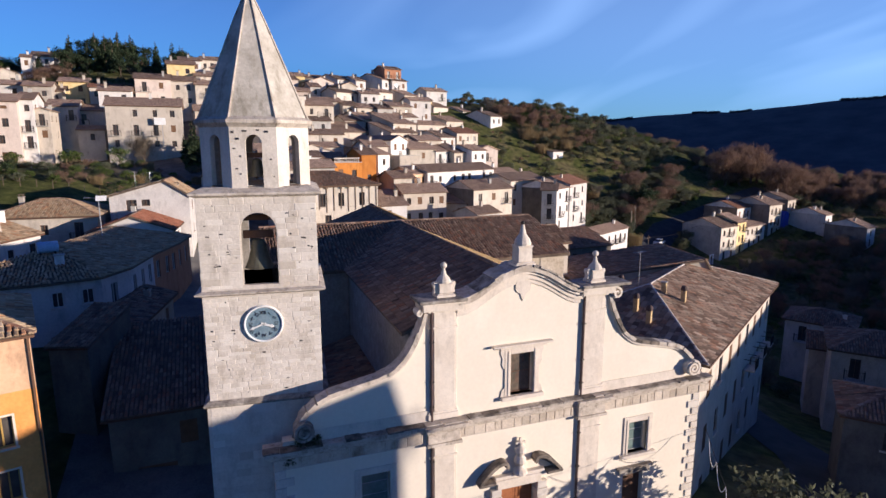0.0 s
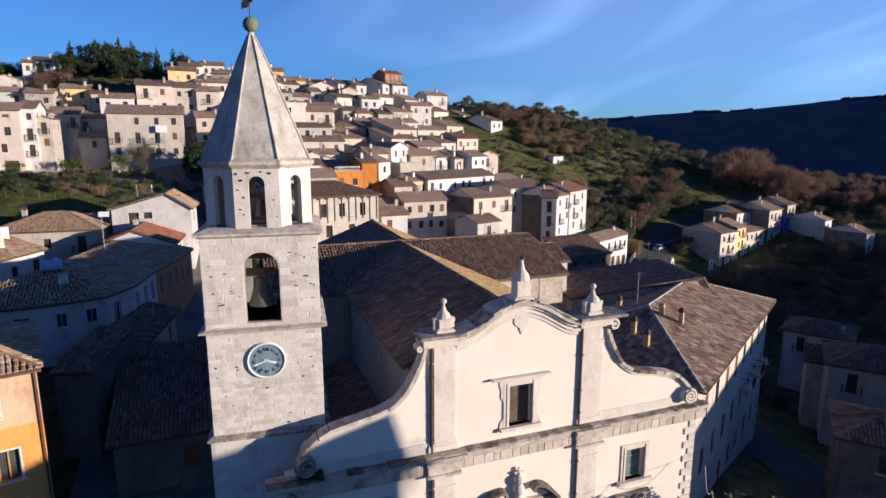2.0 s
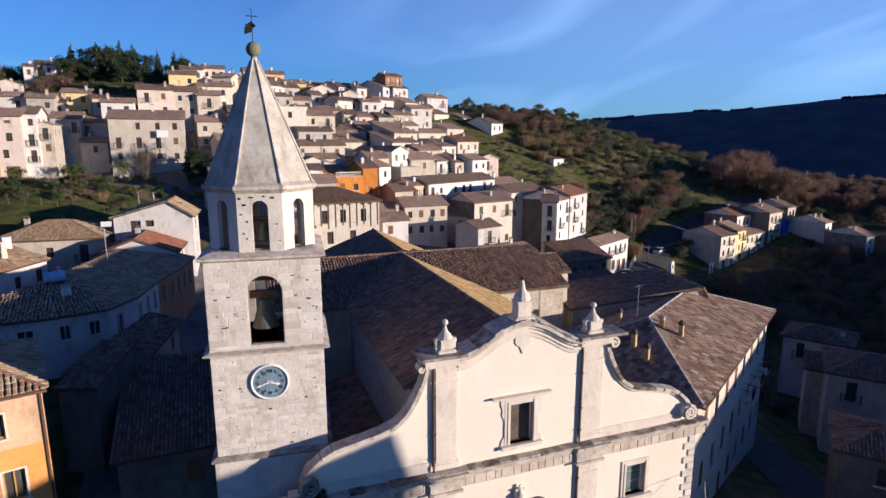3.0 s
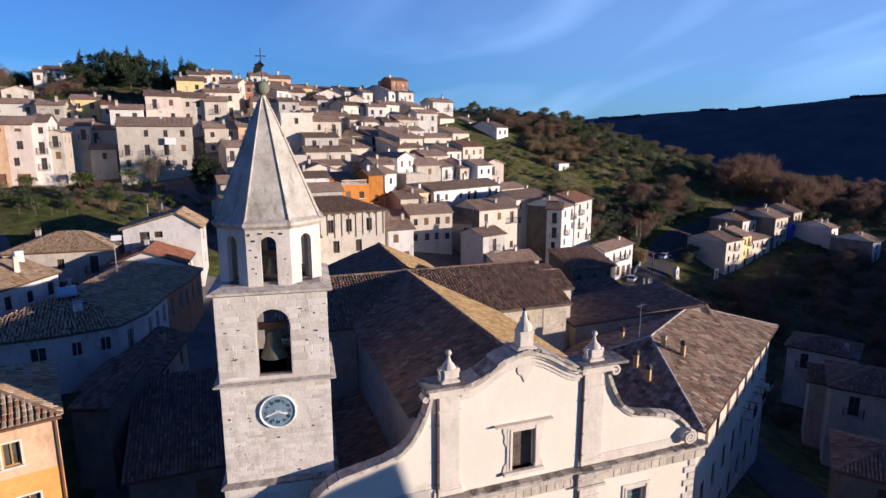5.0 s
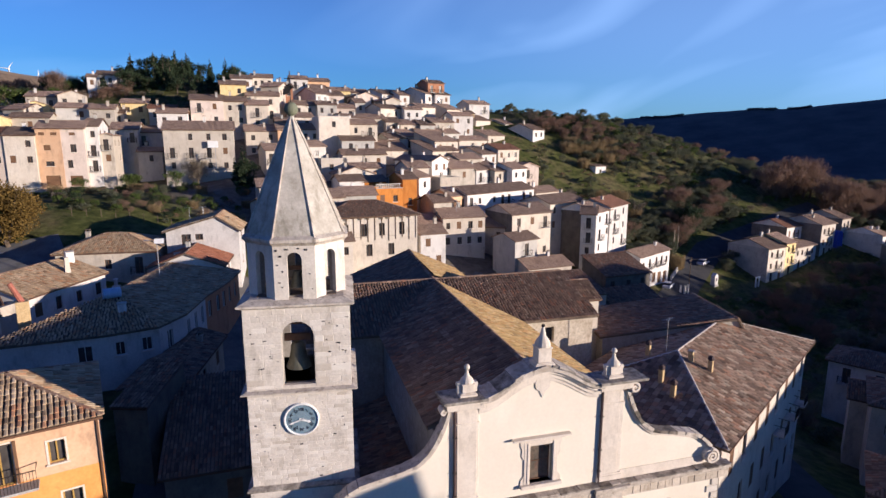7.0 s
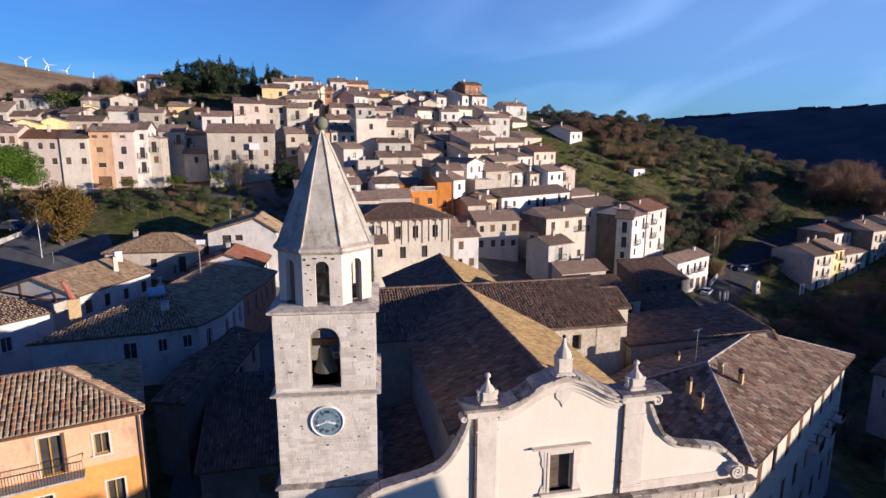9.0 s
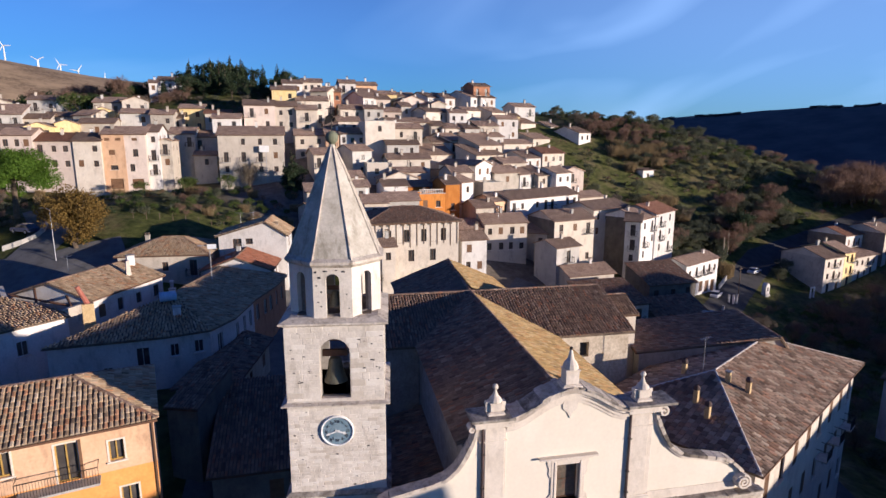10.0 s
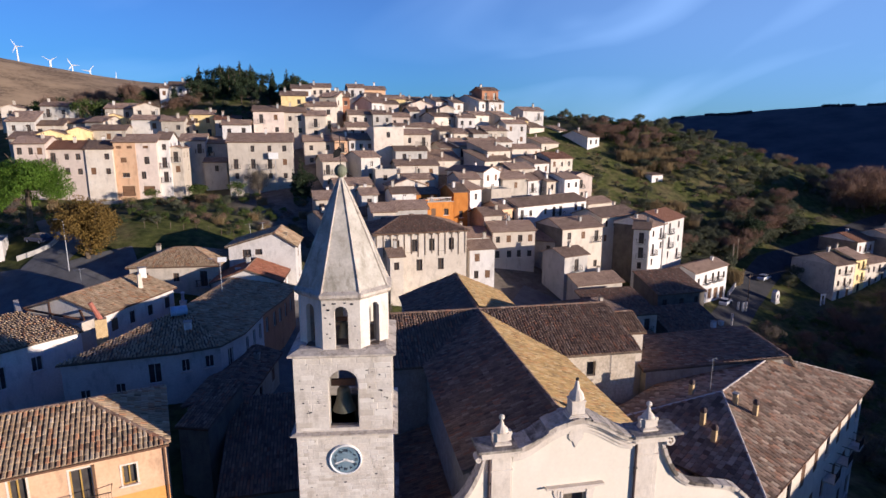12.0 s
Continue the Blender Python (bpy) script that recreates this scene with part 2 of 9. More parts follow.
M["bronze"] = surface("bronze", (0.10, 0.095, 0.068), (0.17, 0.16, 0.115), 2.0, 0.55, 0.2, 20, metal=0.3)
M["copper_green"] = surface("copper_green", (0.14, 0.15, 0.10), (0.22, 0.23, 0.15), 3.0, 0.7, 0.3, 18, (0.08, 0.07, 0.05), 0.5)
M["clock_face"] = surface("clock_face", (0.15, 0.235, 0.29), (0.24, 0.315, 0.36), 2.5, 0.5, 0.1, 20, (0.36, 0.42, 0.44), 0.4)
M["white_paint"] = surface("white_paint", (0.74, 0.73, 0.70), (0.82, 0.81, 0.78), 1.5, 0.7, 0.1, 20)
M["dark_paint"] = surface("dark_paint", (0.02, 0.022, 0.03), (0.04, 0.04, 0.05), 1.5, 0.6, 0.1, 20)
M["brick_flue"] = surface("brick_flue", (0.46, 0.32, 0.155), (0.57, 0.425, 0.23), 4.0, 0.9, 0.5, 16, (0.16, 0.11, 0.07), 0.45)
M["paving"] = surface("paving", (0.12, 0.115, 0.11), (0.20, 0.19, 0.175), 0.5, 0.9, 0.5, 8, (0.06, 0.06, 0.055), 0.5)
M["bark"] = surface("bark", (0.09, 0.065, 0.045), (0.16, 0.12, 0.085), 3.0, 0.95, 0.6, 20)


def ground_material():
    m = bpy.data.materials.new("ground")
    m.use_nodes = True
    n, l = m.node_tree.nodes, m.node_tree.links
    b = n["Principled BSDF"]
    tc = n.new("ShaderNodeTexCoord")

    def fac(scale, lo, hi, detail=7):
        t = n.new("ShaderNodeTexNoise")
        t.inputs["Scale"].default_value = scale
        t.inputs["Detail"].default_value = detail
        t.inputs["Roughness"].default_value = 0.65
        l.new(tc.outputs["Object"], t.inputs["Vector"])
        r = n.new("ShaderNodeMapRange")
        r.inputs["From Min"].default_value, r.inputs["From Max"].default_value = lo, hi
        l.new(t.outputs["Fac"], r.inputs["Value"])
        return r.outputs[0], t.outputs["Fac"]

    def mix(f, a, c):
        x = n.new("ShaderNodeMixRGB")
        l.new(f, x.inputs["Fac"])
        for s, v in (("Color1", a), ("Color2", c)):
            if isinstance(v, tuple):
                x.inputs[s].default_value = (*v, 1)
            else:
                l.new(v, x.inputs[s])
        return x.outputs["Color"]

    f1, _ = fac(0.05, 0.38, 0.54)
    f2, _ = fac(0.16, 0.42, 0.62)
    f3, h3 = fac(0.7, 0.36, 0.68, 10)
    grass = mix(f3, (0.04, 0.05, 0.014), (0.12, 0.13, 0.036))
    dry = mix(f3, (0.10, 0.082, 0.04), (0.215, 0.175, 0.085))
    # far hills: the blue-grey of distance haze mixed into the colour
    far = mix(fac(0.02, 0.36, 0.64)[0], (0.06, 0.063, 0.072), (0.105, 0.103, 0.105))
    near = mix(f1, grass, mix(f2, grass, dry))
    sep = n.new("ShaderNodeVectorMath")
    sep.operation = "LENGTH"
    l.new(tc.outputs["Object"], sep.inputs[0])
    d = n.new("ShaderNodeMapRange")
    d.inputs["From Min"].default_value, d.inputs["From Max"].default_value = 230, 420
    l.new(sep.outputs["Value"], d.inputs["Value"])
    axes = n.new("ShaderNodeSeparateXYZ")
    l.new(tc.outputs["Object"], axes.inputs[0])
    west = n.new("ShaderNodeMapRange")
    west.inputs["From Min"].default_value, west.inputs["From Max"].default_value = -60, -240
    l.new(axes.outputs["X"], west.inputs["Value"])
    moor = mix(fac(0.012, 0.40, 0.60)[0], mix(f2, (0.17, 0.12, 0.075), (0.36, 0.26, 0.16)), (0.44, 0.315, 0.19))
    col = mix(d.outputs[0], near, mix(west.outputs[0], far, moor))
    town = n.new("ShaderNodeMapping")                 # trodden earth and paving among the houses
    town.inputs["Location"].default_value = (-0.42, -2.45, 0)
    town.inputs["Scale"].default_value = (1 / 48, 1 / 57, 0)
    l.new(tc.outputs["Object"], town.inputs["Vector"])
    tl = n.new("ShaderNodeVectorMath")
    tl.operation = "LENGTH"
    l.new(town.outputs[0], tl.inputs[0])
    tm = n.new("ShaderNodeMapRange")
    tm.inputs["From Min"].default_value, tm.inputs["From Max"].default_value = 1.0, 0.86
    l.new(tl.outputs["Value"], tm.inputs["Value"])
    col = mix(tm.outputs[0], col, mix(f3, (0.13, 0.11, 0.085), (0.24, 0.20, 0.16)))
    l.new(col, b.inputs["Base Color"])
    b.inputs["Roughness"].default_value = 0.95
    b.inputs["Specular IOR Level"].default_value = 0.1
    bp = n.new("ShaderNodeBump")
    bp.inputs["Strength"].default_value, bp.inputs["Distance"].default_value = 0.7, 0.25
    l.new(h3, bp.inputs["Height"])
    l.new(bp.outputs[0], b.inputs["Normal"])
    return m


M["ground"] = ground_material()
rng = random.Random(7)

# ---- mesh helpers ----
def part(name, bm, material, parent=None, label=""):
    me = bpy.data.meshes.new(name)
    bm.to_mesh(me)
    bm.free()
    me.materials.append(M[material])
    ob = new(name, me)
    ob.parent = parent
    if label:
        ob["label"] = label
    return ob


def raw(name, verts, faces, material, parent=None, label="", smooth=False):
    me = bpy.data.meshes.new(name)
    me.from_pydata(verts, [], faces)
    me.materials.append(M[material])
    if smooth:
        me.polygons.foreach_set("use_smooth", [True] * len(me.polygons))
    me.update()
    ob = new(name, me)
    ob.parent = parent
    if label:
        ob["label"] = label
    return ob


def share(name, mesh, parent, m):
    ob = new(name, mesh)
    ob.parent = parent
    ob.matrix_basis = m
    return ob


def thing(name, x=0.0, y=0.0, z=0.0, yaw=0.0, label="", category="", group="", kind=""):
    ob = new(name)
    ob.matrix_basis = pose(x, y, z, 0, 0, yaw)
    ob.empty_display_size = 0.1
    return tagged(ob, label, category, group, kind)


def box(bm, x0, y0, z0, x1, y1, z1, bevel=0.0):
    vs = [bm.verts.new(p) for p in ((x0, y0, z0), (x1, y0, z0), (x1, y1, z0), (x0, y1, z0), (x0, y0, z1), (x1, y0, z1), (x1, y1, z1), (x0, y1, z1))]
    fs = [bm.faces.new([vs[i] for i in f]) for f in ((3, 2, 1, 0), (4, 5, 6, 7), (0, 1, 5, 4), (1, 2, 6, 5), (2, 3, 7, 6), (3, 0, 4, 7))]
    if bevel:
        es = {e for f in fs for e in f.edges}
        bmesh.ops.bevel(bm, geom=list(es), offset=bevel, segments=1, affect="EDGES")
    return vs


def boxes(*args, bevel=0.0):
    bm = bmesh.new()
    for a in args:
        box(bm, *a, bevel=bevel)
    return bm


def lathe(bm, profile, cx, cy, n=16, phase=0.0):
    """Surface of revolution from (radius, z) pairs, bottom to top."""
    rings = [[bm.verts.new((cx + r * math.cos(phase + 2 * math.pi * i / n), cy + r * math.sin(phase + 2 * math.pi * i / n), z)) for i in range(n)] for r, z in profile]
    for a, b in zip(rings, rings[1:]):
        for i in range(n):
            bm.faces.new((a[i], a[(i + 1) % n], b[(i + 1) % n], b[i]))
    bm.faces.new(rings[-1])
    bm.faces.new(rings[0][::-1])
    return rings


def prism(bm, pts, y0, y1):
    """A polygon in x and z, thick from y0 to y1."""
    a = [bm.verts.new((x, y0, z)) for x, z in pts]
    b = [bm.verts.new((x, y1, z)) for x, z in pts]
    bm.faces.new(a)
    bm.faces.new(b[::-1])
    for i in range(len(pts)):
        j = (i + 1) % len(pts)
        bm.faces.new((a[j], a[i], b[i], b[j]))


def strip(bm, line, thick, y0, y1):
    """A coping along a line in x and z: thick upwards (normal to the line), from y0 to y1."""
    rows = []
    for i, (x, z) in enumerate(line):
        x0, z0 = line[max(i - 1, 0)]
        x1, z1 = line[min(i + 1, len(line) - 1)]
        q = math.hypot(x1 - x0, z1 - z0) or 1
        nx, nz = -(z1 - z0) / q, (x1 - x0) / q
        rows.append([bm.verts.new(p) for p in ((x, y0, z), (x + nx * thick, y0, z + nz * thick), (x + nx * thick, y1, z + nz * thick), (x, y1, z))])
    for a, b in zip(rows, rows[1:]):
        for k in range(4):
            bm.faces.new((a[k], a[(k + 1) % 4], b[(k + 1) % 4], b[k]))
    bm.faces.new(rows[0][::-1])
    bm.faces.new(rows[-1])


def tube(bm, pts, r, n=6):
    rings = []
    for i, p in enumerate(pts):
        p = Vector(p)
        d = (Vector(pts[min(i + 1, len(pts) - 1)]) - Vector(pts[max(i - 1, 0)])).normalized()
        up = Vector((0, 0, 1)) if abs(d.z) < 0.9 else Vector((1, 0, 0))
        a = d.cross(up).normalized()
        b = d.cross(a)
        rr = r[i] if isinstance(r, (list, tuple)) else r
        rings.append([bm.verts.new(p + a * rr * math.cos(2 * math.pi * k / n) + b * rr * math.sin(2 * math.pi * k / n)) for k in range(n)])
    for a, b in zip(rings, rings[1:]):
        for k in range(n):
            bm.faces.new((a[k], a[(k + 1) % n], b[(k + 1) % n], b[k]))
    bm.faces.new(rings[0][::-1])
    bm.faces.new(rings[-1])


def smoothstep(a, b, x):
    t = min(1.0, max(0.0, (x - a) / (b - a)))
    return t * t * (3 - 2 * t)


# ---- ground ----
def ground_z(x, y):
    """The lie of the land: a hill behind the church, a side valley, far ridges all round."""
    g = lambda cx, cy, s, a: a * math.exp(-((x - cx) ** 2 + (y - cy) ** 2) / (2 * s * s))
    r = math.hypot(x, y)
    head = math.degrees(math.atan2(x, y))
    h = 36 * smoothstep(60, 195, y) * (1 - smoothstep(215, 420, y)) * (1 - 0.75 * smoothstep(95, 215, x))
    h *= 1 - 0.5 * smoothstep(60, 150, -x)
    h += g(110, 108, 43, -18) + g(75, 150, 25, -1.5) + g(-24, 78, 22, 4.5) + g(-15, 50, 10, 3.0) + g(75, 35, 25, -9)
    # spur at (168, 18) and peak at (1950, 60): unseen, added to throw shade
    h += g(-38, 103, 20, 7) + g(-42, 127, 14, -4) + g(-25, 141, 14, -5) + g(-27, 206, 17, 8) + g(168, 18, 30, 4.5) + g(1950, 60, 380, 360)
    h -= 60 * smoothstep(260, 650, r) * (1 - smoothstep(4, -12, head))
    ridge = 86 + 32 * smoothstep(28, 62, head) + 1.2 * math.sin(head * 0.5) + 0.8 * math.sin(head * 1.3 + 1)
    h += (ridge * smoothstep(15, 34, head) * (1 - smoothstep(75, 100, head)) + 40) * math.exp(-((r - 1350) / 420) ** 2) * (1 if abs(head) < 120 else 0.6)
    left = smoothstep(4, -12, head) * (1 - smoothstep(-80, -120, head))
    h += left * (150 * math.exp(-((r - 1500) / 480) ** 2) * (0.66 + 0.34 * smoothstep(-14, -32, head)))
    if r > 120:
        h += min(1.0, (r - 120) / 300) * (5 - 3 * smoothstep(500, 1000, r)) * noise.fractal(Vector((x / 160, y / 160, 0.3)), 1.0, 2.0, 5)
    return h


def build_ground():
    cx, cy, na = 25.0, 70.0, 288
    radii = [0.0]
    step = 2.5
    while radii[-1] < 3000:
        radii.append(radii[-1] + step)
        step *= 1.0 if radii[-1] < 130 else 1.06
    verts, faces = [(cx, cy, ground_z(cx, cy))], []
    for r in radii[1:]:
        for i in range(na):
            a = 2 * math.pi * i / na
            x, y = cx + r * math.cos(a), cy + r * math.sin(a)
            verts.append((x, y, ground_z(x, y)))
    for i in range(na):
        faces.append((0, 1 + i, 1 + (i + 1) % na))
    for k in range(len(radii) - 2):
        o = 1 + k * na
        for i in range(na):
            j = (i + 1) % na
            faces.append((o + i, o + na + i, o + na + j, o + j))
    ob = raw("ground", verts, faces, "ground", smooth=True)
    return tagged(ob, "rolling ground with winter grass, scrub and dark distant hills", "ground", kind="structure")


build_ground()

# ---- roof tiles ----
def clip_column(poly, u):
    """Where the upright line at u crosses a convex outline."""
    vs = []
    for (u0, v0), (u1, v1) in zip(poly, poly[1:] + poly[:1]):
        if (u0 - u) * (u1 - u) < 0:
            vs.append(v0 + (v1 - v0) * (u - u0) / (u1 - u0))
    return (min(vs), max(vs)) if len(vs) >= 2 else None


def tile_field(poly, pitch=0.24, course=0.42, lift=0.03, wobble=0.02, seed=1, rise=0.36):
    """Barrel tiles over a plane outline: its first edge is the eave. Yields eight corners and the faces of each."""
    p0, p1 = Vector(poly[0]), Vector(poly[1])
    eu = (p1 - p0).normalized()
    nrm = eu.cross(Vector(poly[2]) - p0).normalized()
    if nrm.z < 0:
        nrm = -nrm
    ev = nrm.cross(eu)
    if ev.z < 0:
        ev = -ev
    flat = [((Vector(p) - p0).dot(eu), (Vector(p) - p0).dot(ev)) for p in poly]
    lo, hi = min(f[0] for f in flat), max(f[0] for f in flat)
    r = random.Random(seed)
    n = max(1, int((hi - lo) / pitch))
    tiles = []
    for i in range(n):
        u = lo + (i + 0.5) * (hi - lo) / n
        c = clip_column(flat, u)
        if not c:
            continue
        v, top = c[0] - 0.06, c[1]
        short = 0.5 if rise < 0.2 and i % 2 else 1.0      # every other row of flat tiles starts with a half
        while v < top - 0.08:
            e = min(v + course * 1.12 * short, top + 0.04)
            du, dz = r.uniform(-wobble, wobble), r.uniform(0, wobble)
            w0, w1, h0 = (pitch * 0.485, pitch * 0.475, pitch * rise) if rise < 0.2 else (pitch * 0.40, pitch * 0.33, pitch * rise)
            pts = []
            for vv, w, zz in ((v, w0, lift + 0.05 + dz), (e, w1, lift + dz)):
                for a in (-1.0, -0.5, 0.5, 1.0):
                    pts.append(p0 + eu * (u + du + a * w) + ev * vv + nrm * (zz + h0 * (1 - a * a) * 0.9))
            tiles.append(pts)
            v += course * short * r.uniform(0.97, 1.03)
            short = 1.0
    return tiles


TILE_FACES = ((0, 1, 5, 4), (1, 2, 6, 5), (2, 3, 7, 6), (3, 2, 1, 0))


def tile_roof(name, poly, material, parent, single=0, single_mat="tile_one", near=None, **kw):
    """Lays tiles on an outline; the first `single` (nearest to `near`) are objects of their own."""
    tiles = tile_field(poly, **kw)
    if near is not None:
        tiles.sort(key=lambda t: (t[0] - Vector(near)).length)
    for pts in tiles[:single]:
        raw("tile", [p - pts[0] for p in pts], TILE_FACES, single_mat, parent).matrix_basis = Matrix.Translation(pts[0])
    verts, faces = [], []
    for pts in tiles[single:]:
        o = len(verts)
        verts += pts
        faces += [tuple(o + k for k in f) for f in TILE_FACES]
    if verts:
        tagged(raw(name, verts, faces, material, parent), kind="stuff")


def slab(poly, thick):
    """A roof plane with thickness downwards."""
    bm = bmesh.new()
    a = [bm.verts.new(p) for p in poly]
    b = [bm.verts.new(Vector(p) - Vector((0, 0, thick))) for p in poly]
    bm.faces.new(a)
    bm.faces.new(b[::-1])
    for i in range(len(poly)):
        j = (i + 1) % len(poly)
        bm.faces.new((a[j], a[i], b[i], b[j]))
    bmesh.ops.recalc_face_normals(bm, faces=bm.faces)
    return bm


def ridge_tiles(name, a, b, parent, material="tile", r=0.17):
    """A line of half-round cap tiles from a to b."""
    a, b = Vector(a), Vector(b)
    d = (b - a)
    n = max(1, int(d.length / 0.42))
    d.normalize()
    s = d.cross(Vector((0, 0, 1))).normalized()
    up = s.cross(d)
    verts, faces = [], []
    for i in range(n):
        o = len(verts)
        for q, rr in ((i * 0.42, r * 1.08), (i * 0.42 + 0.46, r * 0.92)):
            for k in range(5):
                t = math.pi * k / 4
                verts.append(a + d * q + s * rr * math.cos(t) + up * (rr * 0.8 * math.sin(t) + rng.uniform(0, 0.012)))
        faces += [tuple(o + k for k in f) for f in ((0, 1, 6, 5), (1, 2, 7, 6), (2, 3, 8, 7), (3, 4, 9, 8), (4, 3, 2, 1, 0))]
    tagged(raw(name, verts, faces, material, parent), kind="stuff")


# ---- church ----
CX, FY = 13.38, 24.8                     # the facade's middle line and plane
church = thing("church", CX, FY, 0, 0, "cream plastered baroque church facade with grey stone trim and tiled nave", "church")


def on(parent, ob):
    """Keeps world-built geometry in place under a thing that stands elsewhere."""
    ob.matrix_parent_inverse = parent.matrix_basis.inverted()
    return ob


def cpart(name, bm, material, label="", parent=None):
    bmesh.ops.recalc_face_normals(bm, faces=bm.faces)
    ob = part(name, bm, material, parent or church, label)
    if parent is None:
        on(church, ob)
    return ob


WING = [(11.25, 8.45), (11.0, 8.85), (10.7, 9.2), (10.3, 9.55), (9.8, 9.78), (9.2, 9.92), (8.6, 10.06), (8.0, 10.18), (7.4, 10.3), (6.95, 10.45),
        (6.55, 10.7), (6.15, 11.05), (5.85, 11.45), (5.6, 11.9), (5.4, 12.35), (5.22, 12.85), (5.08, 13.3)]
ARCH = [(3.55, 13.62), (3.05, 13.68), (2.6, 13.86), (2.15, 14.12), (1.7, 14.4), (1.2, 14.68), (0.7, 14.88), (0.35, 14.97), (0.0, 15.0)]


def wing_z(d):
    for (d0, z0), (d1, z1) in zip(WING, WING[1:]):
        if d1 <= d <= d0:
            return z0 + (z1 - z0) * (d0 - d) / (d0 - d1)
    return WING[0][1] if d > WING[0][0] else WING[-1][1]


def arch_z(d):
    for (d0, z0), (d1, z1) in zip(ARCH, ARCH[1:]):
        if d1 <= d <= d0:
            return z0 + (z1 - z0) * (d0 - d) / (d0 - d1)
    return ARCH[0][1]


def panel(bm, xs, zs_of, holes, y, y_in, flip=False):
    """Wall face at y, cut at xs, from zs_of(x) = (bottom, top), with rectangular holes (x0, z0, x1, z1) whose reveals run to y_in."""
    xs = sorted(set([round(v, 4) for v in xs] + [round(v, 4) for h in holes for v in (h[0], h[2])]))
    for xa, xb in zip(xs, xs[1:]):
        ba, ta = zs_of(xa + 1e-5)
        bb, tb = zs_of(xb - 1e-5)
        cuts = sorted({z for h in holes if h[0] < xb - 1e-4 and h[2] > xa + 1e-4 for z in (h[1], h[3])})
        levels = [(ba, bb)] + [(c, c) for c in cuts] + [(ta, tb)]
        for (a0, b0), (a1, b1) in zip(levels, levels[1:]):
            mid = (a0 + a1 + b0 + b1) / 4
            if any(h[0] < (xa + xb) / 2 < h[2] and h[1] < mid < h[3] for h in holes):
                continue
            if a1 - a0 < 1e-5 and b1 - b0 < 1e-5:
                continue
            q = [(xa, y, a0), (xb, y, b0), (xb, y, b1), (xa, y, a1)]
            bm.faces.new([bm.verts.new(p) for p in (q[::-1] if flip else q)])
    for x0, z0, x1, z1 in holes:
        for a, b in (((x0, z0), (x1, z0)), ((x1, z0), (x1, z1)), ((x1, z1), (x0, z1)), ((x0, z1), (x0, z0))):
            bm.faces.new([bm.verts.new(p) for p in ((a[0], y, a[1]), (a[0], y_in, a[1]), (b[0], y_in, b[1]), (b[0], y, b[1]))])


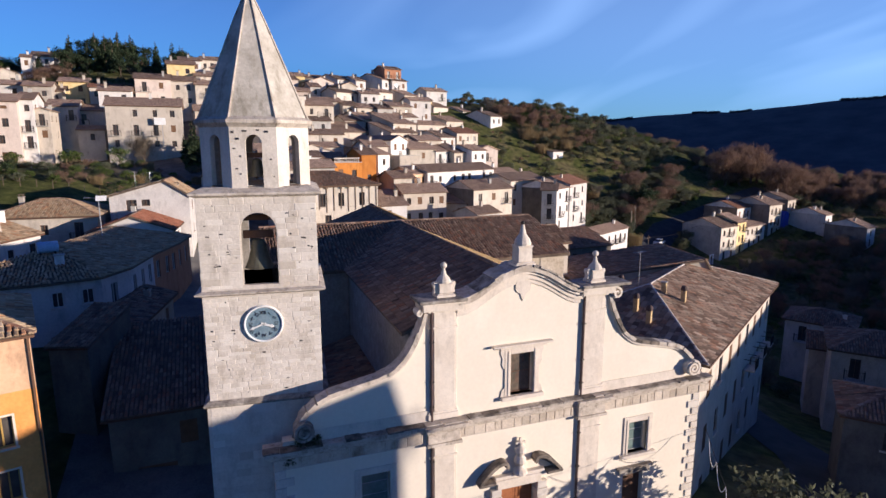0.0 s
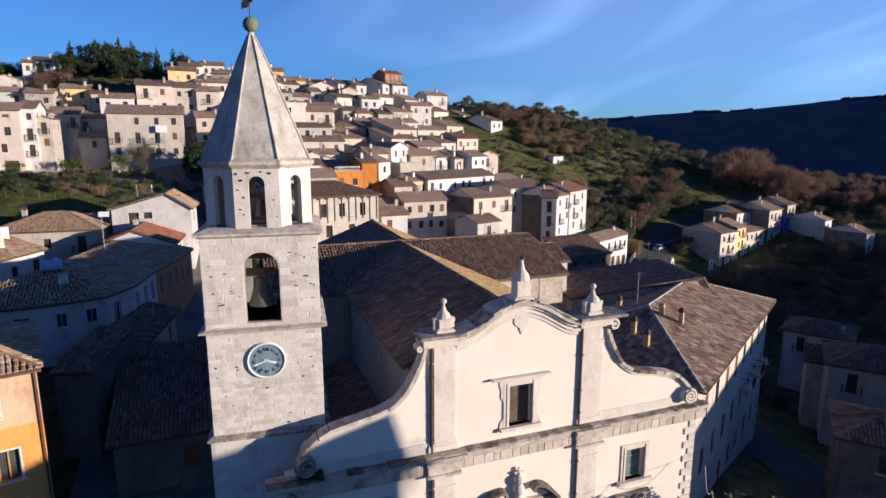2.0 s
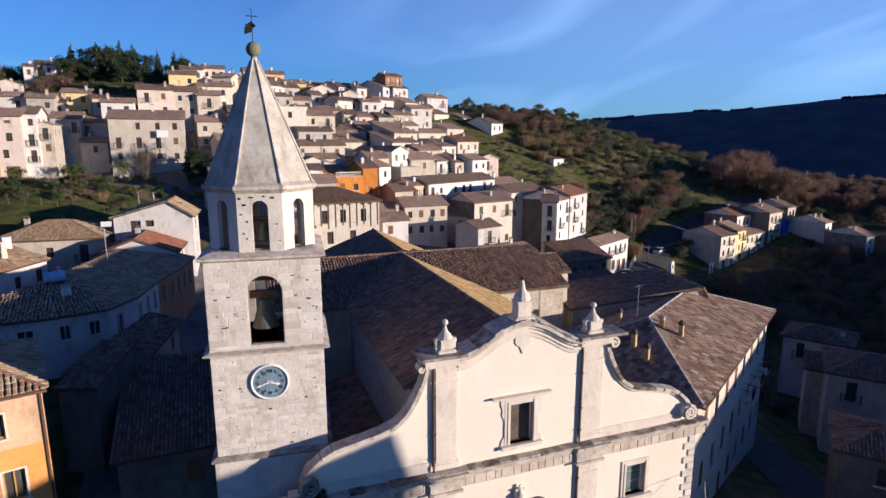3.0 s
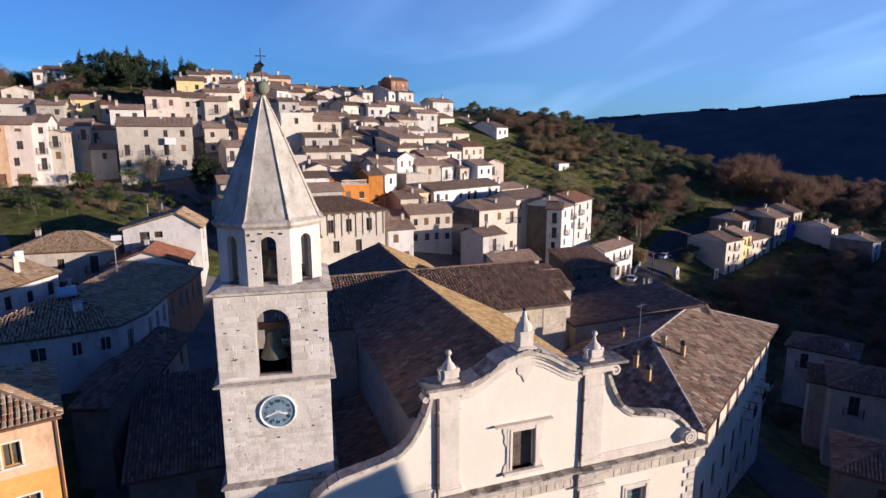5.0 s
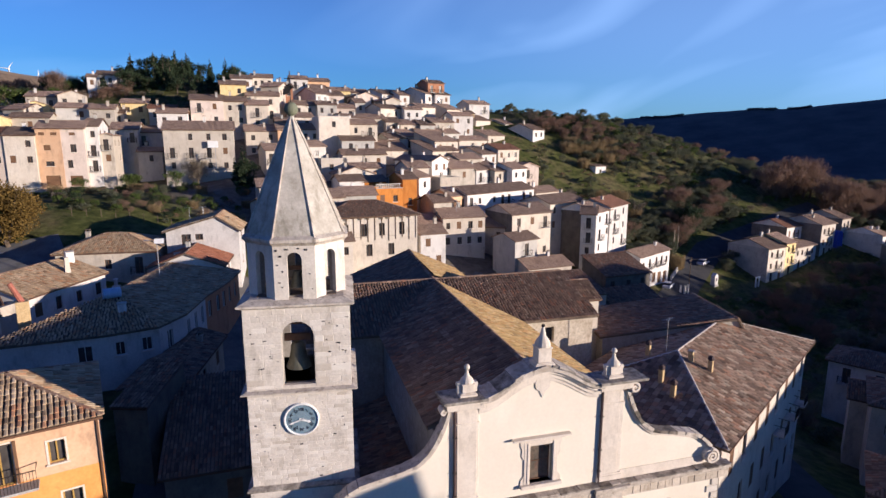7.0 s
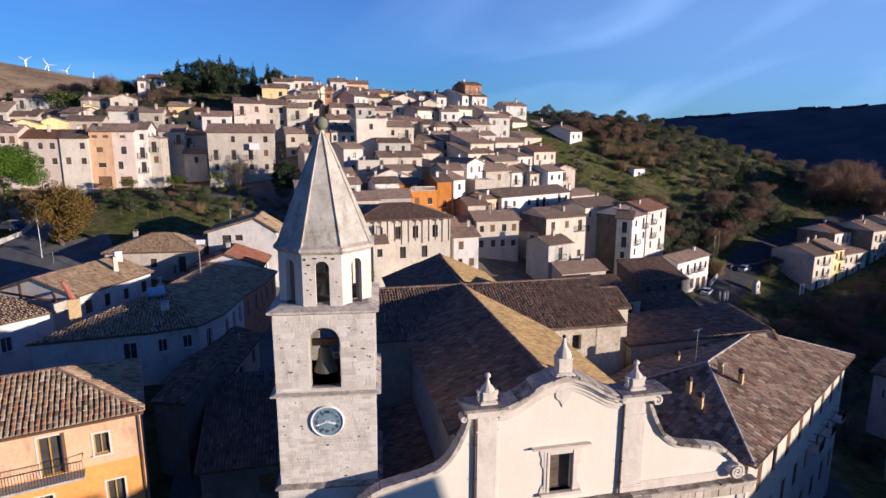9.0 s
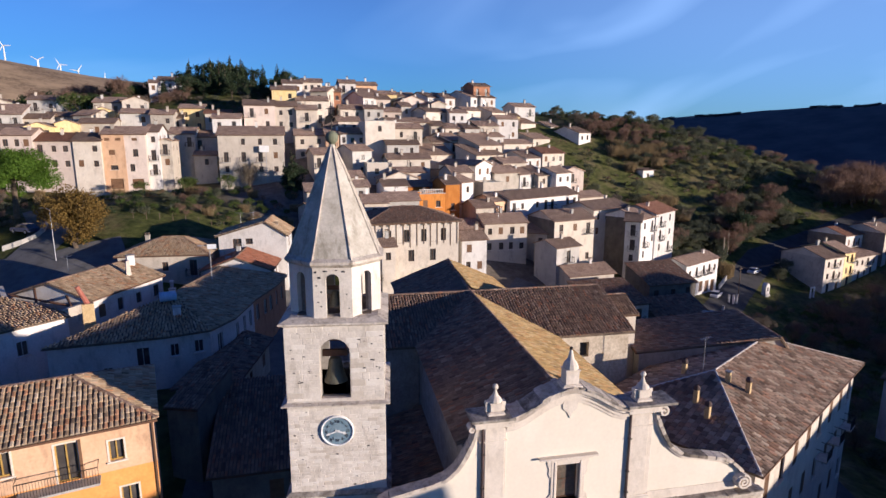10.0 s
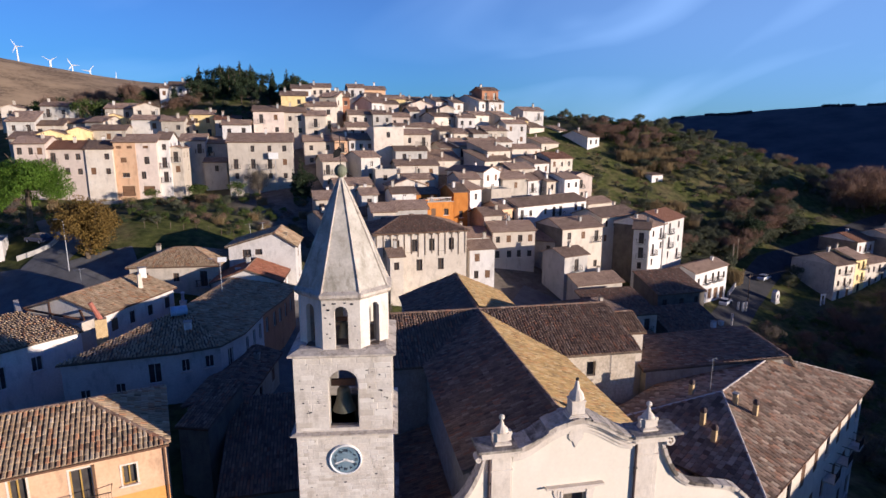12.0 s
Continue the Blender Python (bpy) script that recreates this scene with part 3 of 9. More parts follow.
def facade():
    back, deep = FY + 0.55, FY + 0.95
    lower_holes = [(CX - 1.08, -1.0, CX + 1.08, 3.1), (4.98, 3.42, 6.36, 5.35), (20.38, 3.42, 21.66, 5.35), (20.2, -1.0, 21.6, 2.15), (5.1, -1.0, 6.5, 2.15)]
    upper_holes = [(12.78, 8.22, 14.08, 10.45)]
    bm = bmesh.new()
    panel(bm, [1.05, 25.32], lambda x: (-1.5, 7.3), lower_holes, FY, back)
    panel(bm, [1.05, 25.32], lambda x: (-1.5, 7.3), lower_holes, back, back, True)
    box(bm, 1.05, FY + 0.01, -1.5, 1.06, back, 7.3)
    box(bm, 25.31, FY + 0.01, -1.5, 25.32, back, 7.3)
    top = lambda x: (7.3, arch_z(abs(x - CX)) - 0.1 if abs(x - CX) < 3.55 else (13.6 if abs(x - CX) < 5.06 else wing_z(abs(x - CX)) - 0.1))
    xs = [CX + s * d for s in (-1, 1) for d, _ in WING + ARCH] + [CX - 5.06, CX + 5.06, CX - 3.56, CX + 3.56]
    for y, f in ((FY, False), (back, True)):
        panel(bm, xs, top, upper_holes, y, back if y == FY else y, f)
    cpart("wall", bm, "plaster_cream", "cream plaster wall with faint stains")
    # copings along the two curves and the arch
    for s in (-1, 1):
        line = [(CX + s * d, z - 0.30) for d, z in WING]
        if s > 0:
            line = line[::-1]
        bm = bmesh.new()
        strip(bm, [(x, z - 0.06) for x, z in line], 0.13, FY - 0.1, FY + 0.2)
        cop = cpart("coping", bm, "stone_pale", "weathered grey stone coping along the curved wing")
        worn = random.Random(31 + s)
        for (xa, za), (xb, zb) in zip(line, line[1:]):
            bm = bmesh.new()
            o = worn.uniform(-0.012, 0.018)
            xm, zm = (xa + xb) / 2, (za + zb) / 2
            k = worn.uniform(0.985, 1.0)
            ends = [(xm + (xa - xm) * k, zm + (za - zm) * k), (xm + (xb - xm) * k, zm + (zb - zm) * k)]
            strip(bm, [(x, z + 0.07 + o) for x, z in ends], 0.2 + worn.uniform(-0.03, 0.02), FY - 0.2 + worn.uniform(-0.04, 0.05), back + worn.uniform(-0.03, 0.06))
            bmesh.ops.recalc_face_normals(bm, faces=bm.faces)
            part("coping_stone", bm, "lichen" if worn.random() < 0.16 else "stone_worn", cop)
        # scroll at the foot of the wing and curl under the capital
        for cx, cz, r0, turns, w in ((CX + s * 10.98, 8.22, 0.52, 2.2, 0.5), (CX + s * 5.5, 13.16, 0.36 if s > 0 else 0.2, 1.4, 0.32)):
            bm = bmesh.new()
            pts = []
            for i in range(26):
                t = i / 25
                a = math.pi / 2 - s * turns * 2 * math.pi * t
                r = r0 * (1 - 0.8 * t)
                pts.append((cx + r * math.cos(a), cz + r * math.sin(a)))
            strip(bm, pts[::-1] if s > 0 else pts, 0.12, FY - w, FY + 0.3)
            lathe_pts = [(cx + r0 * 0.86 * math.cos(2 * math.pi * k / 16), cz + r0 * 0.86 * math.sin(2 * math.pi * k / 16)) for k in range(16)]
            prism(bm, lathe_pts, FY - w + 0.12, FY + 0.3)
            cpart("scroll", bm, "weathered" if (s < 0 and cz < 10) else "stone_pale", "carved stone scroll")
        # coping of the wing's foot
        bm = boxes((CX + s * 11.93 - 0.001, FY + 0.003, 7.3, CX + s * 11.0, back, 7.75)) if s > 0 else boxes((CX - 11.93, FY + 0.003, 7.3, CX - 11.0, back, 7.75))
        cpart("base_course", bm, "stone_pale")
        # grey band above the main cornice
        x0, x1 = sorted((CX + s * 4.98, CX + s * 10.7))
        cpart("band", boxes((x0, FY - 0.05, 7.5, x1, FY + 0.1, 8.12)), "stone_pale", "grey stone band")
    line = [(CX - d, z - 0.88) for d, z in ARCH] + [(CX + d, z - 0.88) for d, z in ARCH[-2::-1]]
    for k, (dz, th, pr) in enumerate(((0.0, 0.22, 0.05), (0.22, 0.26, 0.12), (0.48, 0.16, 0.24), (0.64, 0.24, 0.38))):
        bm = bmesh.new()
        strip(bm, [(x, z + dz) for x, z in line], th, FY - pr, deep + (0.15 if k == 3 else -0.1))
        arch = cpart("arch_moulding", bm, "stone_pale" if k < 3 else "stone_worn", "stepped stone moulding over the gable")
    worn = random.Random(8)
    for (xa, za), (xb, zb) in zip(line, line[1:]):
        bm = bmesh.new()
        k, o = worn.uniform(0.93, 0.98), 0.88 + worn.uniform(-0.01, 0.05)
        xm, zm = (xa + xb) / 2, (za + zb) / 2
        ends = [(xm + (xa - xm) * k, zm + (za - zm) * k + o), (xm + (xb - xm) * k, zm + (zb - zm) * k + o)]
        strip(bm, ends, 0.09, FY - 0.44 + worn.uniform(-0.06, 0.08), deep + worn.uniform(0, 0.2))
        bmesh.ops.recalc_face_normals(bm, faces=bm.faces)
        part("coping_stone", bm, worn.choice(("stone_worn", "weathered", "stone_worn")), arch)
    for s in (-1, 1):
        # pilasters, upper and lower, each a shaft on a broader backing, with base and capital
        p0, p1 = sorted((CX + s * 3.66, CX + s * 4.74))
        q0, q1 = sorted((CX + s * 3.55, CX + s * 5.0))
        for z0, z1 in ((7.62, 13.1), (-1.2, 6.4)):
            pil = cpart("pilaster", boxes((p0, FY - 0.085, z0, p1, FY + 0.1, z1), (q0, FY - 0.035, z0, q1, FY + 0.1, z1), bevel=0.012), "stone_pale", "tall grey stone pilaster")
            caps = [(q0 - 0.05, FY - 0.17, z1 - 0.02, q1 + 0.05, FY + 0.1, z1 + 0.12), (q0 - 0.02, FY - 0.115, z1 - 0.85, q1 + 0.02, FY + 0.1, z1 - 0.76)]
            base = [(q0 - 0.06, FY - 0.15, z0, q1 + 0.06, FY + 0.1, z0 + 0.30), (q0 - 0.03, FY - 0.115, z0 + 0.30, q1 + 0.03, FY + 0.1, z0 + 0.42)]
            part("capital", boxes(*caps, bevel=0.012), "stone_pale", pil)
            part("base", boxes(*base, bevel=0.012), "stone_pale", pil)
        # broken entablature slab over the pilaster
        e0, e1 = sorted((CX + s * 3.35, CX + s * 5.35))
        f0, f1 = sorted((CX + s * 3.2, CX + (6.15 if s > 0 else -5.6)))
        cpart("entablature", boxes((e0, FY - 0.36, 13.2, e1, deep, 13.5), (e0 - 0.06, FY - 0.46, 13.5, e1 + 0.06, deep, 13.62), bevel=0.012), "stone_pale")
        cpart("slab", boxes((f0, FY - 0.58, 13.62, f1, deep + 0.1, 13.78), bevel=0.03), "weathered", "lichen-stained projecting stone slab")
    # main cornice: block frieze, mouldings, weathered top; broken forward over the pilasters
    bm = boxes((1.0, FY - 0.08, 6.42, 25.37, FY + 0.2, 7.0))
    cpart("frieze_bed", bm, "mortar")
    bm = bmesh.new()
    runs = [(0.85, 25.5, 0.0)] + [(CX + s * 4.27 - 0.85, CX + s * 4.27 + 0.85, 0.2) for s in (-1, 1)]
    for x0, x1, ex in runs:
        for z0, z1, pr in ((7.0, 7.14, 0.2), (7.14, 7.32, 0.34), (7.32, 7.5, 0.52)):
            box(bm, x0 - pr * 0.5, FY - pr - ex, z0, x1 + pr * 0.5, FY + 0.6, z1, bevel=0.015)
        if ex:
            box(bm, x0, FY - 0.08 - ex, 6.3, x1, FY + 0.1, 7.0, bevel=0.015)
            box(bm, x0 - 0.08, FY - 0.18 - ex, 6.3, x1 + 0.08, FY + 0.1, 6.45, bevel=0.015)
    cpart("cornice", bm, "stone_worn", "projecting grey stone cornice")
    rr = random.Random(3)
    x = 0.55
    while x < 25.75:
        w = rr.uniform(0.5, 1.5)
        bm = boxes((x, FY - 0.58 + rr.uniform(0, 0.10), 7.5, min(x + w - 0.01, 25.8), FY + 0.05, 7.55 + rr.uniform(0, 0.06)), bevel=0.02)
        cpart("ledge_slab", bm, rr.choice(("weathered", "stone_worn", "weathered", "lichen")), "dark lichen-covered stone slab")
        x += w
    unit = bpy.data.meshes.new("block_face")
    unit.from_pydata([(0, 0, 0), (1, 0, 0), (1, 0, 1), (0, 0, 1), (0.04, -1, 0.06), (0.96, -1, 0.06), (0.96, -1, 0.94), (0.04, -1, 0.94)], [],
                     [(4, 5, 6, 7), (0, 1, 5, 4), (1, 2, 6, 5), (2, 3, 7, 6), (3, 0, 4, 7)])
    unit.materials.append(M["stone_block"])
    bed = church
    rough = unit.copy()
    rough.materials.clear()
    rough.materials.append(M["frieze_stone"])
    x = 1.0
    while x < 25.3:
        w = rr.uniform(0.35, 0.85)
        ob = share("frieze_block", rough, bed, Matrix.Translation((x, FY - 0.08, 6.46)) @ Matrix.Diagonal((w - 0.012, 0.018 + rr.uniform(0, 0.02), 0.5, 1)))
        on(church, ob)
        x += w
    # quoins at both ends
    for k in range(17):
        z = -1.2 + k * 0.45
        w = 0.85 if k % 2 else 0.5
        for x0 in (1.02, 25.35 - w):
            on(church, share("quoin", unit, church, Matrix.Translation((x0, FY, z)) @ Matrix.Diagonal((w, 0.07, 0.42, 1))))
    return unit


BLOCK = facade()


def window_frame(x0, z0, x1, z1, ears, hood, mat="stone_pale"):
    """A stone surround with a moulded head, a sill and a dark sash set back."""
    fr = cpart("window", boxes((x0 - 0.12, FY + 0.36, z0 - 0.02, x1 + 0.12, FY + 0.4, z1 + 0.1)), "glass_dusty" if hood else "glass_green", "dusty church window with grey stone surround")
    b = 0.34
    bm = boxes((x0 - b, FY - 0.07, z0 - 0.05, x0, FY + 0.12, z1 + b), (x1, FY - 0.07, z0 - 0.05, x1 + b, FY + 0.12, z1 + b), (x0, FY - 0.07, z1, x1, FY + 0.12, z1 + b),
               (x0 - b * 0.5, FY - 0.105, z0, x0 - 0.05, FY, z1 + b * 0.5), (x1 + 0.05, FY - 0.105, z0, x1 + b * 0.5, FY, z1 + b * 0.5), bevel=0.01)
    part("surround", bm, mat, fr)
    part("sill", boxes((x0 - b - 0.22, FY - 0.26, z0 - 0.2, x1 + b + 0.22, FY + 0.4, z0), bevel=0.02), mat, fr)
    w = 0.05
    leaf = part("sash", boxes((x0, FY + 0.31, z0, x0 + w, FY + 0.35, z1), (x1 - w, FY + 0.31, z0, x1, FY + 0.35, z1), (x0 + w, FY + 0.31, z1 - w, x1 - w, FY + 0.35, z1), (x0 + w, FY + 0.31, z0, x1 - w, FY + 0.35, z0 + w)),
                "frame_brown" if hood else "frame_grey", fr)
    for k in ((1,) if hood else (1, 2)):
        z = z0 + k * (z1 - z0) / (2 if hood else 3)
        part("glazing_bar", boxes((x0 + w, FY + 0.325, z - 0.02, x1 - w, FY + 0.35, z + 0.02)), "frame_brown" if hood else "frame_grey", leaf)
    if ears:
        for s, xe in ((-1, x0 - b), (1, x1 + b)):
            bm = bmesh.new()
            pts = [(xe, z1 + b), (xe + s * 0.2, z1 + b), (xe + s * 0.24, z1 + 0.1), (xe + s * 0.12, z1 - 0.2), (xe + s * 0.16, z1 - 0.5), (xe + s * 0.05, z1 - 0.75), (xe, z1 - 0.75)]
            prism(bm, pts if s < 0 else pts[::-1], FY - 0.055, FY + 0.05)
            bmesh.ops.recalc_face_normals(bm, faces=bm.faces)
            part("ear", bm, mat, fr)
            bm = bmesh.new()
            pts = [(xe, z0 - 0.02), (xe + s * 0.22, z0 - 0.02), (xe + s * 0.16, z0 + 0.3), (xe, z0 + 0.5)]
            prism(bm, pts if s > 0 else pts[::-1], FY - 0.055, FY + 0.05)
            bmesh.ops.recalc_face_normals(bm, faces=bm.faces)
            part("foot_scroll", bm, mat, fr)
    if hood:
        part("hood", boxes((x0 - b - 0.35, FY - 0.22, z1 + b, x1 + b + 0.35, FY + 0.1, z1 + b + 0.12), (x0 - b - 0.75, FY - 0.32, z1 + b + 0.12, x1 + b + 0.68, FY + 0.1, z1 + b + 0.22), bevel=0.02), mat, fr)


window_frame(12.78, 8.22, 14.08, 10.45, True, True)
window_frame(4.98, 3.42, 6.36, 5.35, False, False)
window_frame(20.38, 3.42, 21.66, 5.35, False, False)
# carved drop under the gable's crest
bm = bmesh.new()
half = [(0.36, 14.25), (0.43, 14.0), (0.42, 13.8), (0.32, 13.66), (0.17, 13.58), (0.09, 13.4), (0.0, 13.2)]
prism(bm, ([(CX - u, z) for u, z in half] + [(CX + u, z) for u, z in half[-2::-1]])[::-1], FY - 0.06, FY + 0.05)
cpart("keystone_drop", bm, "stone_pale", "carved stone drop")


def portal():
    door = cpart("door", boxes((CX - 1.02, FY + 0.3, -1.0, CX - 0.01, FY + 0.36, 3.08), (CX + 0.01, FY + 0.3, -1.0, CX + 1.02, FY + 0.36, 3.08), bevel=0.01), "door_wood", "brown wooden church door")
    part("door_panel", boxes(*[(CX + sx * 0.52 - 0.33, FY + 0.26, z, CX + sx * 0.52 + 0.33, FY + 0.31, z + 0.75) for sx in (-1, 1) for z in (0.2, 1.15, 2.1)], bevel=0.03), "door_wood", door)
    for s in (-1, 1):
        a, b = sorted((CX + s * 1.08, CX + s * 1.62))
        jamb = cpart("door_jamb", boxes((a, FY - 0.22, -1.0, b, FY + 0.3, 3.1)), "stone_pale", "banded stone door jamb")
        for k in range(9):
            z, w = -1.0 + k * 0.46, 0.06 if k % 2 else 0.01
            part("jamb_block", boxes((a - w, FY - 0.25 - w * 0.8, z, b + w, FY + 0.29, z + 0.44), bevel=0.02), "stone_block", jamb)
    cpart("lintel", boxes((CX - 1.3, FY - 0.26, 3.1, CX + 1.3, FY + 0.3, 3.5), (CX - 1.55, FY - 0.34, 3.5, CX + 1.55, FY + 0.1, 3.66), (CX - 1.45, FY - 0.3, 3.66, CX + 1.45, FY + 0.1, 3.85), bevel=0.02), "stone_pale")
    for s in (-1, 1):
        bm = bmesh.new()
        arc = [(CX + s * (2.28 - 1.25 * t), 3.70 + 0.92 * math.sin(t * math.pi * 0.5)) for t in [i / 10 for i in range(11)]]
        arc += [(CX + s * (1.03 - 0.12 * math.sin(k)), 4.62 - 0.11 * (1 - math.cos(k))) for k in (0.8, 1.6, 2.4)]
        strip(bm, arc if s < 0 else arc[::-1], 0.17, FY - 0.52, FY + 0.1)
        strip(bm, [(x, z - 0.2) for x, z in (arc[2:9] if s < 0 else arc[8:1:-1])], 0.2, FY - 0.3, FY + 0.1)
        a, b = sorted((CX + s * 1.5, CX + s * 2.45))
        box(bm, a, FY - 0.54, 3.6, b, FY + 0.1, 3.74, bevel=0.02)
        cpart("pediment_scroll", bm, "lichen", "broken curved pediment half, dark with lichen")
    bm = bmesh.new()
    lathe(bm, [(0.42, 3.85), (0.40, 4.0), (0.24, 4.15), (0.20, 4.3), (0.34, 4.5), (0.30, 4.7), (0.2, 4.85), (0.30, 5.1), (0.28, 5.3), (0.12, 5.45), (0.16, 5.55), (0.1, 5.62)], CX, FY - 0.18, 12)
    box(bm, CX - 0.30, FY - 0.24, 5.5, CX + 0.30, FY - 0.12, 5.62, bevel=0.02)
    box(bm, CX - 0.08, FY - 0.24, 5.55, CX + 0.08, FY - 0.12, 5.85, bevel=0.02)
    cpart("portal_cross", bm, "stone_pale", "carved stone baluster with a small cross")
    for x0 in (20.2, 5.1):
        d = cpart("side_door", boxes((x0, FY + 0.3, -1.0, x0 + 1.4, FY + 0.36, 2.13), bevel=0.01), "frame_brown", "dark wooden side door")
        part("hood", boxes((x0 - 0.5, FY - 0.3, 2.5, x0 + 1.9, FY + 0.1, 2.66), (x0 - 0.35, FY - 0.16, 2.16, x0 + 1.75, FY + 0.1, 2.5), bevel=0.02), "weathered", d)


portal()


def finial(x, z, y, k, ball, tall, ears):
    f = cpart("finial", boxes((x - 0.50 * k, y - 0.4 * k, z, x + 0.50 * k, y + 0.4 * k, z + 0.14 * k), (x - 0.44 * k, y - 0.35 * k, z + 0.14 * k, x + 0.44 * k, y + 0.35 * k, z + 0.2 * k), bevel=0.02), "stone_pale", "carved stone finial")
    h = k * tall
    part("pedestal", boxes((x - 0.34 * k, y - 0.30 * k, z + 0.2 * k, x + 0.34 * k, y + 0.30 * k, z + 0.66 * h), (x - 0.38 * k, y - 0.33 * k, z + 0.66 * h, x + 0.38 * k, y + 0.33 * k, z + 0.72 * h), bevel=0.02), "stone_pale", f)
    for s in ((-1, 1) if ears else ()):
        bm = bmesh.new()
        pts = [(x + s * 0.3 * k, z + 0.2 * k), (x + s * 0.56 * k, z + 0.2 * k), (x + s * 0.53 * k, z + 0.42 * k), (x + s * 0.60 * k, z + 0.62 * k), (x + s * 0.56 * k, z + 0.76 * k), (x + s * 0.44 * k, z + 0.74 * k), (x + s * 0.3 * k, z + 0.8 * k)]
        prism(bm, pts if s < 0 else pts[::-1], y - 0.16 * k, y + 0.16 * k)
        bmesh.ops.recalc_face_normals(bm, faces=bm.faces)
        part("volute", bm, "stone_pale", f)
    bm = bmesh.new()
    lathe(bm, [(0.37 * k, z + 0.72 * h), (0.38 * k, z + 0.80 * h), (0.33 * k, z + 0.92 * h), (0.24 * k, z + 1.02 * h), (0.16 * k, z + 1.10 * h), (0.13 * k, z + 1.2 * h), (0.085 * k, z + 1.36 * h), (0.06 * k, z + 1.44 * h)], x, y, 12)
    part("pinnacle", bm, "stone_pale", f)
    bm = bmesh.new()
    c = z + 1.42 * h + ball
    lathe(bm, [(ball * math.cos(a), c + ball * math.sin(a)) for a in [-1.4 + 2.8 * i / 8 for i in range(9)]], x, y, 12)
    part("ball", bm, "stone_pale" if ears else "iron", f)


finial(CX - 4.15, 13.78, FY + 0.2, 0.94, 0.16, 1.0, True)
finial(CX + 4.35, 13.78, FY + 0.2, 0.94, 0.16, 1.0, True)
finial(CX, 14.98, FY + 0.15, 1.12, 0.1, 1.28, False)
for x in (CX - 4.87, CX + 3.60):           # rusty rainwater pipes beside the pilasters
    bm = bmesh.new()
    tube(bm, [(x, FY - 0.11, 13.4), (x, FY - 0.11, 7.5)], 0.075, 8)
    tube(bm, [(x, FY - 0.11, 6.42), (x, FY - 0.11, -0.4)], 0.075, 8)
    pipe = cpart("downpipe", bm, "rust", "rusty brown rainwater pipe")
    for z in (11.6, 9.6, 8.3, 5.4, 3.4, 1.4):
        part("pipe_bracket", boxes((x - 0.1, FY - 0.2, z, x + 0.1, FY - 0.05, z + 0.06)), "iron", pipe)


